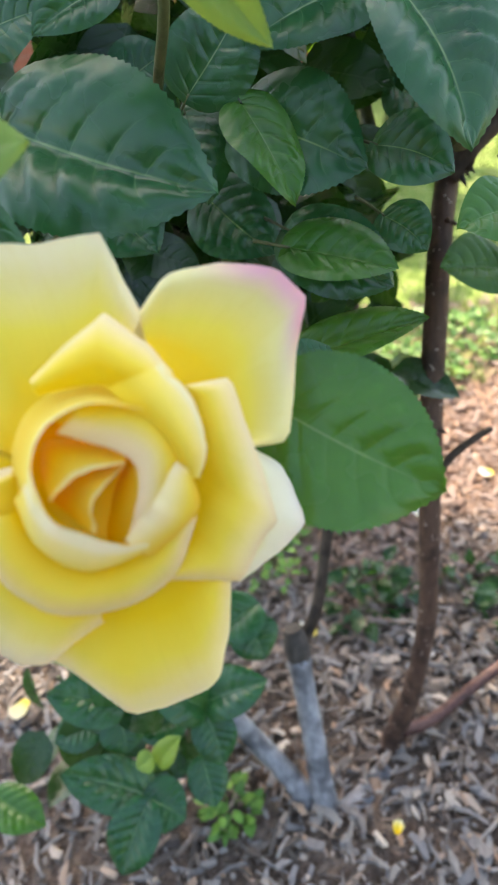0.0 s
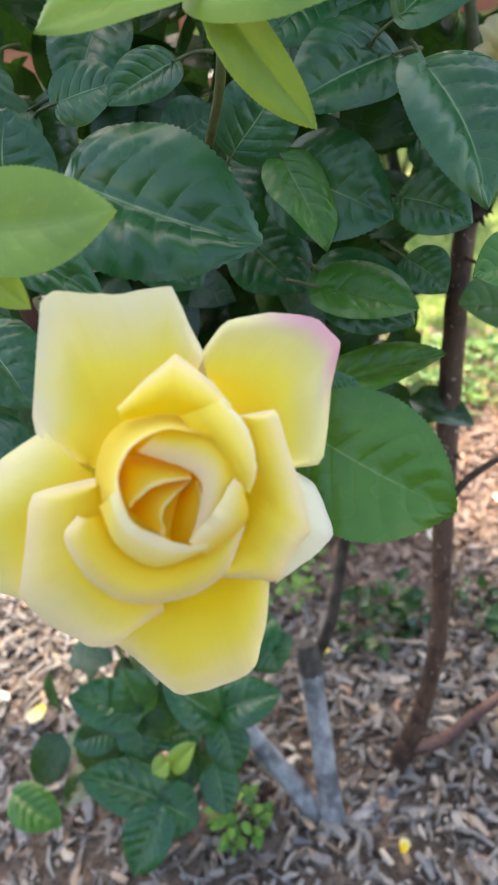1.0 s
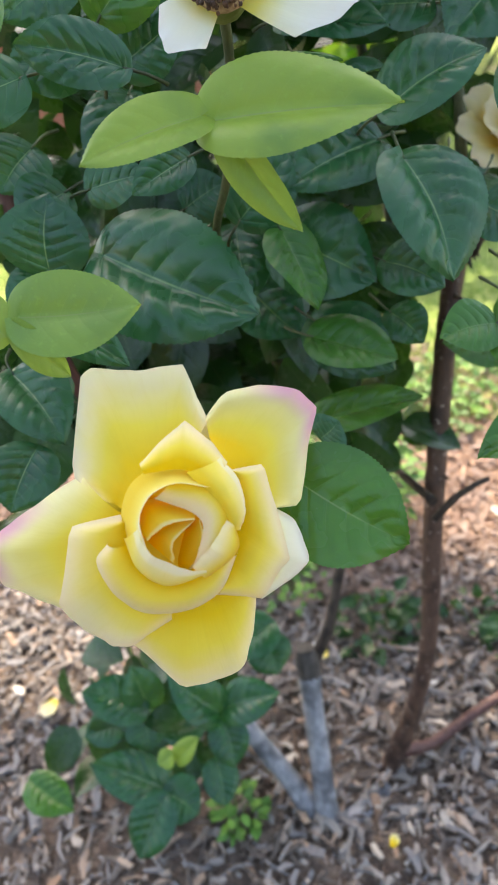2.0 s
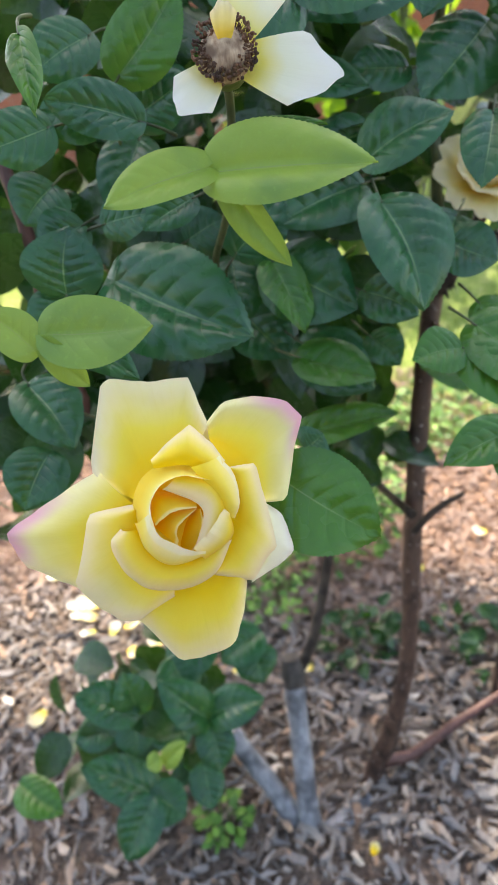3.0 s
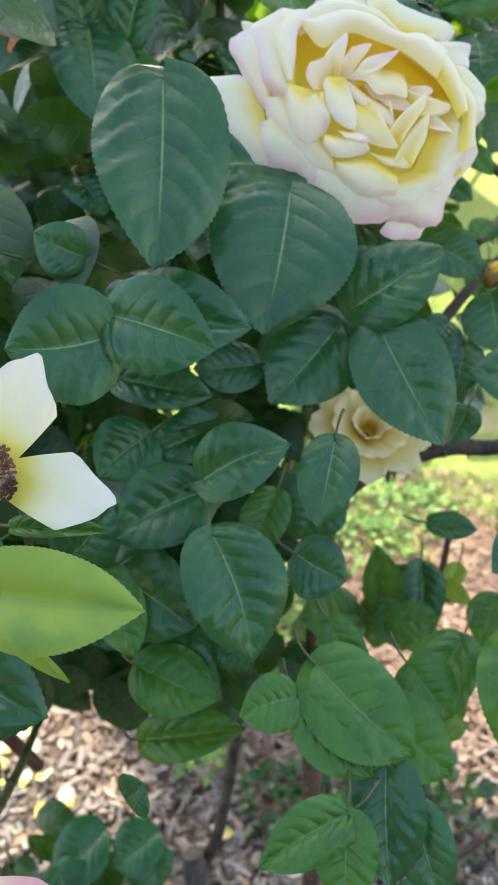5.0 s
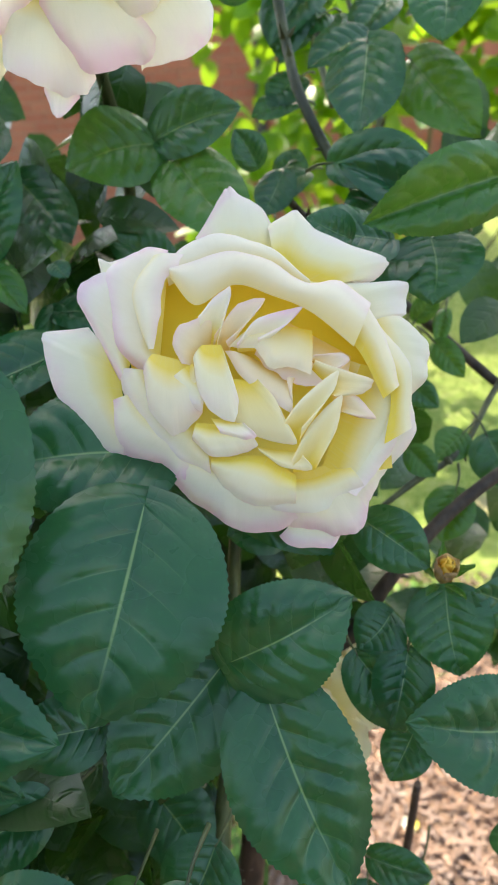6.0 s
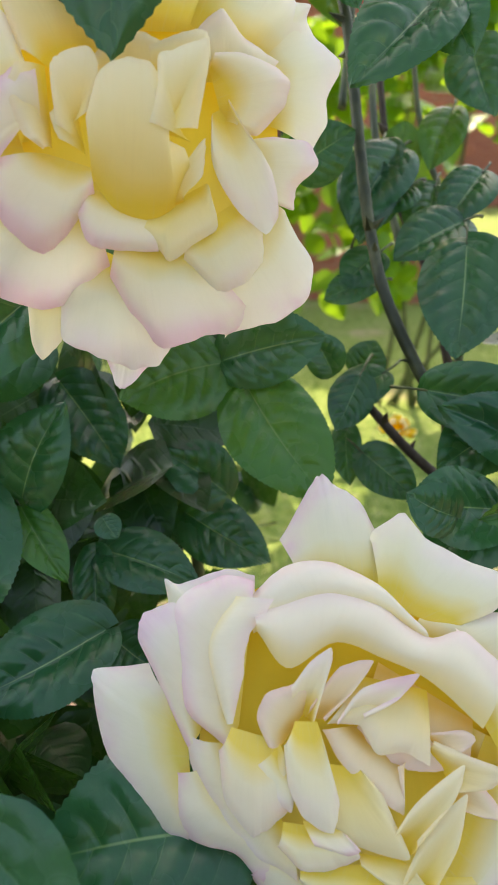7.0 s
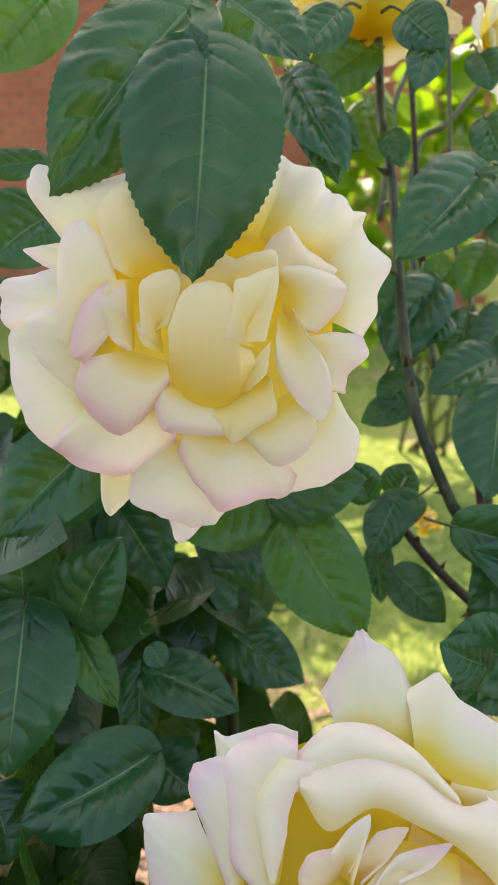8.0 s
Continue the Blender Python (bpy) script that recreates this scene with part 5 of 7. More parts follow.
def yellow_rose():
    b = Bloom((0.2664, 0.1396, 0.6263), (0.2972, -0.8311, 0.4700), (-0.0056, 0.4907, 0.8713), "open yellow rose with pink-flushed petal tips", 100)
    Y, P, C, R = M_PETAL_YELLOW, M_PETAL_YELLOW_PINK, M_PETAL_CORE, M_PETAL_RING
    b.spread([(-10.3, 9.2, 1), (22.6, 8.4, 1)], [(-2.1, 26.1, -1), (9.2, 31.0, -1), (19.8, 21.0, -1)], 1, 0, 0, Y, sharp=0.1)
    b.spread([(-10.9, -9.9, 1), (-10.1, 14.0, 1)], [(-26.5, 0.4, -2), (-29.3, 8.5, -2), (-22.0, 17.0, -2)], 1, 0, 0, Y, sharp=0.1)
    b.spread([(-13.9, 1.5, 5), (-15.9, -10.9, 5)], [(-30.1, 15.6, 0), (-43.5, 6.3, -3), (-64.7, -9.1, -6), (-56.5, -21.5, -5), (-36.4, -28.7, -2)], 5, 2, 2, P, "petal with a pinkish rim", sharp=0.7)
    b.spread([(25.5, 2.3, 3), (20.5, -17.0, 3)], [(31.1, 2.5, -3), (38.2, -3.0, -6), (43.2, -16.6, -8), (36.6, -22.9, -7), (26.0, -28.0, -4)], 4, 1, 2, M_PETAL_WHITE, "pale cream petal", sharp=0.5)
    b.spread([(-3.0, -16.7, 6), (17.2, -14.3, 6)], [(-16.1, -40.1, -1), (-0.5, -57.7, -4), (13.0, -55.6, -4), (20.2, -49.8, -3), (23.1, -36.5, 0), (24.1, -20.7, 2)], 7, 3, 2, Y, "petal with a pink-tipped point", sharp=0.6)
    b.spread([(-17.1, 6.1, 8), (2.6, 22.1, 8)], [(-24.5, 8.1, 3), (-32.5, 15.4, 2), (-29.5, 46.5, 1), (-24.3, 48.4, 1), (-12.2, 47.4, 0), (1.3, 49.0, 0), (5.2, 40.3, 1), (9.2, 31.6, 3)], -6, 7, 2, Y, "broad yellow petal with a curled pink corner", sharp=0.9)
    b.spread([(10.2, 24.9, 7), (21.3, 7.9, 7)], [(8.3, 32.3, 3), (14.4, 40.2, 2), (26.2, 42.7, 1), (38.1, 40.6, 0), (44.6, 34.5, -1), (41.6, 23.9, 1), (38.1, 4.6, 2), (28.6, 3.6, 4)], -5, 6, 4, P, "petal with a pink tip", sharp=0.75)
    b.spread([(-14.6, 2.8, 11), (-1.3, -18.2, 11)], [(-16.4, 4.1, 8), (-33.9, 0.1, 5), (-38.8, -23.8, 2), (-31.8, -33.0, 2), (-22.8, -39.7, 2), (-14.6, -37.9, 4), (-2.3, -28.7, 8)], 5, 2, 2, Y, sharp=0.7)
    b.spread([(12.9, 19.3, 12), (16.5, 2.2, 9), (12.4, -14.7, 9)], [(15.8, 17.4, 11), (25.4, 18.6, 8), (29.3, 6.1, 7), (34.3, -12.3, 4), (31.4, -15.6, 5), (25.9, -24.7, 4), (10.7, -20.9, 9)], 6, 2, 2, Y, "yellow petal with a pale worn rim", sharp=0.85)
    b.spread([(-14.4, -3.1, 14), (-2.5, -12.8, 14), (12.4, -5.8, 13)], [(-21.0, -3.2, 13), (-25.3, -8.5, 12), (-21.9, -18.1, 11), (-15.5, -23.8, 11), (-8.1, -25.9, 12), (3.1, -25.1, 12), (12.4, -19.3, 13), (17.4, -7.2, 13)], 5, 1, 3, Y, "broad yellow petal rolled outwards", sharp=0.1)
    b.spread([(-9.1, 17.6, 17), (1.4, 18.7, 17), (11.2, 14.9, 17)], [(-10.5, 20.4, 14), (-5.1, 26.3, 12), (2.2, 32.2, 10), (10.1, 26.0, 12), (14.5, 20.4, 15)], 4, 1, 2, Y, "folded yellow petal", sharp=0.9)
    b.spread([(2.8, 18.4, 20), (11.3, 9.3, 20), (14.0, 2.7, 18)], [(12.7, 22.0, 17), (18.0, 14.7, 17), (19.7, 5.8, 16), (18.2, 0.5, 15)], 4, 0, 2, R, sharp=0.1)
    b.spread([(9.9, 15.8, 9), (-3.3, 19.4, 9), (-13.4, 14.4, 9), (-17.0, 4.8, 9), (-15.6, -5.2, 9)], [(8.0, 15.0, 24), (-0.4, 16.2, 25), (-7.2, 13.1, 25), (-9.9, 5.7, 25), (-8.3, -1.2, 25)], 4, 0, 0, R, "curled petal round the heart", sharp=0.05)
    b.spread([(-16.3, -1.1, 10), (-11.5, -10.4, 10), (-2.7, -15.7, 10), (11.7, -10.5, 10)], [(-10.0, 4.4, 25), (-7.2, -2.2, 25), (0.7, -7.2, 24), (8.0, -9.0, 22)], 4, 0, 0, R, "curled petal round the heart", sharp=0.05)
    b.spread([(-1.5, 16.1, 18), (8.6, 15.1, 19), (14.9, 7.3, 19), (15.7, 0.5, 18)], [(-5.9, 11.2, 20), (3.3, 8.3, 21), (7.5, 4.3, 21), (6.8, -3.0, 20), (4.4, -9.2, 19)], 2, 0, 1, Y, sharp=0.05)
    b.spread([(16.2, 2.5, 14), (17.1, -6.0, 13), (8.1, -14.0, 13)], [(14.2, 4.8, 22), (9.8, -1.9, 23), (4.4, -8.5, 22)], 3, 0, 1, Y, sharp=0.05)
    b.spread([(-11.6, 3.3, 10), (-9.1, 8.9, 10), (5.3, 6.6, 10)], [(-8.3, -1.3, 19), (-2.8, 3.7, 20), (4.9, 5.0, 20)], 1, 0, 0, C, sharp=0.05)
    b.spread([(-10.7, -2.5, 8), (-4.6, 3.4, 8), (5.2, 3.1, 8)], [(-1.0, -8.1, 18), (-0.8, -1.6, 19), (4.9, 4.8, 20)], 1, 0, 0, C, sharp=0.05)
    b.spread([(-4.4, -11.1, 6), (-1.1, -4.1, 6), (4.4, 3.1, 8)], [(3.8, -12.2, 11), (7.4, -4.9, 13), (6.4, 3.8, 15)], 1, 0, 0, C, sharp=0.05)
    b.spread([(-14.5, 12.0, 7), (14.5, 11.0, 7)], [(-14.5, -9.0, 8), (-8.0, -13.5, 9.5), (0.2, -16.8, 9.5), (8.5, -14.5, 9.5), (15.5, -8.0, 9)], 0, 0, 0, C, sharp=0.1)
    b.spread([(-13.7, 1.9, 7), (14.3, 1.1, 7)], [(-11.0, 13.3, 7), (1.0, 16.8, 7), (12.9, 11.2, 7)], 0, 0, 0, C, sharp=0.1)
    b.stalk([(0.238, 0.20, 0.585), (0.202, 0.285, 0.52), (0.168, 0.37, 0.468), (0.175, 0.43, 0.465), (0.25, 0.48, 0.44)], [0.0030, 0.0028, 0.0028, 0.003, 0.0032, 0.0035], M_CANE_GREEN)


def pale_rose():
    b = Bloom((0.3893, 0.4547, 0.8666), (0.2312, -0.8221, 0.5202), (-0.0574, 0.5223, 0.8509), "full-blown pale cream rose with pink-edged petals", 300)
    A, AP, I, IP, D, LM, AR = M_PETAL_PALE, M_PETAL_PALE_PINK, M_PETAL_PALE_IN, M_PETAL_BLUSH_IN, M_PETAL_DEEP, M_PETAL_LEMON, M_PETAL_ARCH
    b.spread([(-50.2, -1.2, 3), (-47.4, -20.9, 3)], [(-63.6, 13.4, 0), (-80.4, 11.1, 0), (-80.9, 5.1, 0), (-74.0, -14.9, 0), (-57.1, -36.5, 0), (-47.0, -37.5, 0)], 4, 1, 1, AP, "petal with a pink tip", sharp=0.5, ruffle=1.5)
    b.spread([(-14.4, 39.3, 0), (8.8, 40.1, 0)], [(-23.7, 55.2, -9), (-15.1, 71.0, -9), (-11.6, 77.4, -9), (-8.8, 78.4, -9), (-5.0, 74.5, -9), (3.3, 70.6, -9), (9.6, 59.5, -9)], 4, 1, 1, AP, sharp=0.5, ruffle=1.5)
    b.spread([(8.4, 37.8, 3), (33.2, 29.1, 3)], [(5.9, 58.2, -3), (17.7, 66.6, -3), (25.7, 58.4, -3), (40.6, 51.7, -3), (54.5, 47.4, -3), (57.0, 44.7, -3), (48.9, 36.1, -3), (34.7, 35.3, -3)], 4, 1, 2, A, sharp=0.6, ruffle=1.5)
    b.spread([(18.0, 28.6, 3), (38.9, 12.4, 3)], [(24.7, 37.3, -2), (44.3, 35.5, -2), (63.1, 35.7, -2), (61.8, 22.5, -2), (56.9, 19.4, -2)], 4, 1, 1, A, sharp=0.6, ruffle=1.5)
    b.spread([(42.7, 20.0, 3), (48.3, -5.8, 3)], [(56.3, 24.3, -3), (67.9, 16.9, -3), (72.1, 8.4, -3), (70.6, -2.1, -3), (63.7, -11.7, -3)], 4, 1, 2, A, sharp=0.4, ruffle=1.5)
    b.spread([(-51.4, 26.4, 4), (-31.1, 30.8, 4)], [(-58.6, 32.0, 2), (-60.4, 40.5, 2), (-55.2, 39.1, 2), (-41.3, 45.0, 2), (-31.7, 43.3, 2)], 3, 0, 1, AP, sharp=0.4, ruffle=1.5)
    b.spread([(-45.9, -4.4, 6), (-39.8, 21.2, 6)], [(-49.5, -9.0, 5), (-60.5, 10.5, 5), (-67.1, 22.2, 5), (-66.8, 29.1, 5), (-59.0, 33.2, 5), (-48.0, 36.2, 5)], 4, 0, 1, AP, sharp=0.4, ruffle=1.5)
    b.spread([(18.1, -54.3, -2), (34.8, -53.9, -2)], [(17.0, -63.8, -6), (12.3, -66.9, -6), (18.9, -70.8, -6), (32.5, -70.7, -6), (37.7, -64.2, -6)], 1, 0, 1, AP, sharp=0.6, ruffle=1.5)
    b.spread([(42.1, -0.3, 5), (27.5, -39.6, 5)], [(62.0, -7.7, -1), (64.8, -15.1, -1), (65.6, -25.7, -1), (56.9, -38.0, -1), (49.4, -47.1, -1), (45.6, -55.1, -1)], 5, 2, 2, A, sharp=0.4, ruffle=1.5)
    b.spread([(34.8, -37.7, 5), (14.9, -43.4, 5)], [(48.5, -48.0, -1), (46.0, -58.6, -1), (42.8, -64.6, -1), (34.6, -66.2, -1), (25.4, -63.6, -1), (16.2, -62.7, -1)], 4, 1, 2, AP, sharp=0.3, ruffle=1.5)
    b.spread([(9.5, -43.5, 5), (-19.6, -32.1, 5)], [(19.6, -60.5, 0), (10.6, -64.5, 0), (-2.2, -65.1, 0), (-11.4, -59.8, 0), (-22.6, -53.1, 0), (-29.2, -46.8, 0)], 5, 1, 2, AP, sharp=0.2, ruffle=1.5)
    b.spread([(-19.6, -30.3, 5), (-42.0, -13.3, 5)], [(-24.5, -48.7, 2), (-33.9, -40.5, 2), (-46.7, -37.5, 2), (-52.9, -30.1, 2), (-53.6, -16.7, 2)], 5, 1, 2, AP, sharp=0.2, ruffle=1.5)
    b.spread([(-16.0, -31.3, 8), (-36.6, -5.7, 8)], [(-13.7, -45.8, 6), (-24.6, -40.9, 6), (-37.5, -30.5, 6), (-46.7, -16.8, 6), (-49.9, -4.5, 6)], 4, 1, 2, A, sharp=0.2, ruffle=1.5)
    b.spread([(-32.6, 28.6, 8), (-34.1, -0.3, 8)], [(-32.2, 42.0, 8), (-41.5, 43.7, 8), (-53.5, 36.8, 8), (-56.8, 26.1, 8), (-54.6, 12.5, 8), (-49.1, 1.1, 8), (-38.3, -7.5, 8)], 5, 1, 3, AP, "petal with a pink fold", sharp=0.2, ruffle=1.5)
    b.spread([(-47.2, 31.0, 1), (-20.0, 43.0, 2), (8.8, 42.0, 2), (53.9, 20.0, 1)], [(-45.6, -17.6, 1), (10.3, -54.3, 1), (54.4, -40.2, 1)], 0, 0, 0, D, sharp=0.1, ruffle=1.5)
    b.spread([(33.6, 2.9, 2), (42.0, -20.6, 2), (26.4, -44.0, 2)], [(54.7, -5.2, 6), (55.4, -30.0, 6), (39.9, -51.1, 6)], 2, 0, 1, A, sharp=0.1, ruffle=1.5)
    b.spread([(35.0, -37.1, 4), (16.9, -43.6, 4), (0.6, -40.5, 4)], [(43.5, -47.6, 6), (23.9, -57.3, 6), (-1.1, -54.0, 6), (-13.8, -44.6, 6)], 3, 0, 1, A, sharp=0.1, ruffle=1.5)
    b.spread([(-40.2, 37.5, 9), (-46.5, 23.6, 9), (-43.0, 11.1, 9), (-37.7, 0.6, 9)], [(-25.4, 37.6, 13), (-32.1, 26.6, 13), (-33.8, 14.1, 13), (-36.0, 1.3, 13)], 5, 0, 0, AR, "white rolled petal", sharp=0.1, ruffle=1.5)
    b.spread([(-31.5, 26.7, 10), (-12.7, 36.5, 10), (7.5, 35.3, 10), (22.3, 27.5, 10)], [(-33.8, 36.0, 8), (-24.0, 46.5, 8), (-9.2, 49.3, 8), (5.8, 43.8, 8), (20.8, 31.8, 8)], 4, 0, 2, AR, sharp=0.1, ruffle=1.5)
    b.spread([(-30.7, 28.3, 14), (-20.8, 18.0, 14), (-7.1, 26.2, 14), (7.2, 22.4, 14), (21.6, 16.6, 14), (37.6, 3.9, 14)], [(-31.6, 33.0, 11), (-21.9, 38.8, 11), (-7.4, 42.0, 11), (7.4, 37.4, 11), (21.2, 28.7, 11), (33.0, 30.9, 11), (44.9, 21.8, 11)], 5, 0, 2, AR, "broad petal rolled back over the hollow", sharp=0.15, ruffle=1.5)
    b.spread([(23.8, 19.3, 12), (39.1, 3.8, 12), (48.9, -15.1, 12)], [(32.0, 31.4, 8), (42.2, 24.5, 8), (51.3, 11.1, 8), (56.7, -8.5, 8)], 5, 0, 3, A, sharp=0.2, ruffle=1.5)
    b.spread([(39.4, 7.1, 8), (52.1, -10.4, 8), (50.1, -31.4, 8)], [(49.7, 19.2, 2), (62.3, 1.9, 2), (63.4, -23.6, 2)], 4, 0, 2, A, sharp=0.2, ruffle=1.5)
    b.spread([(8.7, 18.9, 3), (38.9, 3.1, 3)], [(1.0, 0.8, 9), (15.6, -10.3, 9), (35.5, -8.9, 9)], 2, 0, 0, IP, sharp=0.2, ruffle=1.5)
    b.spread([(-36.4, -0.0, 12), (-22.2, -3.1, 12)], [(-39.9, -6.9, 13), (-37.2, -20.5, 13), (-29.0, -30.0, 13), (-25.1, -28.9, 13), (-17.7, -21.7, 13), (-19.4, -8.1, 13)], 4, 1, 2, AP, sharp=0.4, ruffle=1.5)
    b.spread([(-23.0, -4.6, 14), (-19.3, -9.7, 14)], [(-29.2, -9.8, 15), (-25.4, -17.3, 15), (-17.7, -21.6, 15), (-17.6, -12.9, 15)], 2, 0, 1, A, sharp=0.3, ruffle=1.5)
    b.spread([(-20.4, -4.2, 10), (-12.8, 8.4, 10)], [(-25.2, -4.3, 15), (-29.0, 3.0, 15), (-27.0, 10.0, 15), (-20.1, 13.1, 15), (-15.7, 15.0, 15)], 2, 1, 1, IP, sharp=0.3, ruffle=1.5)
    b.spread([(-17.6, 6.5, 10), (-12.6, 2.2, 10)], [(-20.0, 13.2, 17), (-14.2, 20.8, 17), (-9.0, 24.6, 17), (-8.2, 21.0, 17), (-12.3, 5.3, 17)], 2, 1, 1, A, sharp=0.4, ruffle=1.5)
    b.spread([(-14.4, 2.9, 8), (-7.6, 2.2, 8)], [(-13.7, 7.4, 15), (-5.3, 19.3, 15), (4.8, 21.7, 15), (0.2, 14.2, 15), (-9.8, 4.7, 15)], 2, 1, 1, IP, sharp=0.4, ruffle=1.5)
    b.spread([(-5.3, 2.3, 8), (2.0, 3.4, 8)], [(-5.6, 3.7, 15), (1.9, 13.4, 15), (18.1, 18.3, 15), (14.3, 12.7, 15), (2.1, 6.1, 15)], 2, 1, 1, AP, sharp=0.4, ruffle=1.5)
    b.spread([(2.8, 15.1, 6), (23.3, 12.0, 6)], [(-8.7, 2.7, 15), (1.3, 3.3, 15), (6.7, -4.9, 15), (14.5, -3.5, 15), (21.9, -7.1, 15)], 2, 0, 1, I, sharp=0.5, ruffle=1.5)
    b.spread([(1.3, 0.5, 6), (17.9, -8.0, 6)], [(-9.7, 1.2, 14), (-2.8, -8.7, 14), (7.9, -17.0, 14), (15.3, -21.0, 14), (13.0, -8.0, 14)], 2, 0, 1, IP, sharp=0.4, ruffle=1.5)
    b.spread([(23.0, -0.5, 8), (24.8, -6.7, 8)], [(23.0, 1.1, 12), (32.8, 2.2, 12), (36.8, -0.6, 12), (31.1, -5.1, 12)], 1, 0, 1, IP, sharp=0.4, ruffle=1.5)
    b.spread([(22.8, -4.0, 9), (30.1, -13.4, 9)], [(23.7, -0.9, 13), (32.6, -4.1, 13), (45.4, -8.1, 13), (41.4, -13.4, 13), (30.9, -14.8, 13)], 2, 0, 1, I, sharp=0.5, ruffle=1.5)
    b.spread([(30.1, -13.4, 9), (32.8, -20.3, 9)], [(32.9, -11.7, 12), (40.0, -14.4, 12), (46.5, -22.3, 12), (40.0, -22.1, 12), (33.8, -20.2, 12)], 1, 0, 1, IP, sharp=0.5, ruffle=1.5)
    b.spread([(-7.0, -8.8, 12), (1.8, -9.4, 12)], [(-6.3, -24.3, 15), (1.1, -30.5, 15), (16.3, -32.4, 15), (12.7, -23.9, 15), (8.1, -15.6, 15), (2.8, -9.8, 15)], 3, 0, 1, LM, sharp=0.3, ruffle=1.5)
    b.spread([(-18.0, 3.2, 14), (-11.5, 3.4, 14)], [(-21.2, -2.5, 18), (-19.1, -14.1, 18), (-13.8, -22.6, 18), (-5.7, -25.3, 18), (-4.6, -17.0, 18), (-9.0, -3.8, 18)], 3, 1, 1, A, sharp=0.3, ruffle=1.5)
    b.spread([(2.5, -33.7, 10), (15.8, -35.1, 10)], [(3.0, -35.2, 14), (11.7, -40.7, 14), (22.4, -41.6, 14), (19.4, -36.4, 14)], 1, 0, 1, LM, sharp=0.3, ruffle=1.5)
    b.spread([(15.9, -42.7, 10), (23.8, -41.7, 10)], [(15.0, -38.7, 15), (21.7, -25.3, 15), (33.1, -14.4, 15), (31.4, -26.7, 15), (24.9, -39.0, 15)], 2, 0, 1, LM, sharp=0.3, ruffle=1.5)
    b.spread([(13.4, -27.3, 11), (17.7, -33.1, 11)], [(11.9, -25.1, 17), (17.8, -16.7, 17), (31.0, -5.9, 17), (29.8, -13.3, 17), (18.2, -26.9, 17)], 2, 0, 1, LM, sharp=0.3, ruffle=1.5)
    b.spread([(-14.0, -38.3, 10), (5.2, -37.0, 10), (16.8, -43.8, 10)], [(-14.2, -42.0, 9), (-9.3, -48.9, 9), (2.2, -55.3, 9), (17.1, -54.2, 9)], 4, 0, 2, A, sharp=0.3, ruffle=1.5)
    b.spread([(-19.7, -25.3, 12), (-4.8, -26.6, 12)], [(-21.2, -31.6, 14), (-14.1, -37.5, 14), (-5.5, -37.2, 14), (2.5, -33.8, 14), (1.6, -31.0, 14)], 3, 0, 1, A, sharp=0.4, ruffle=1.5)
    b.spread([(-14.5, -23.9, 14), (-4.1, -25.3, 14)], [(-11.0, -29.3, 17), (-2.4, -31.5, 17), (2.3, -30.3, 17), (-2.2, -25.9, 17)], 1, 0, 1, AP, sharp=0.4, ruffle=1.5)
    b.stalk([(0.372, 0.50, 0.80), (0.365, 0.50, 0.74), (0.37, 0.46, 0.68), (0.372, 0.41, 0.62)], [0.0035, 0.0035, 0.0035, 0.004, 0.005], M_CANE_GREEN)


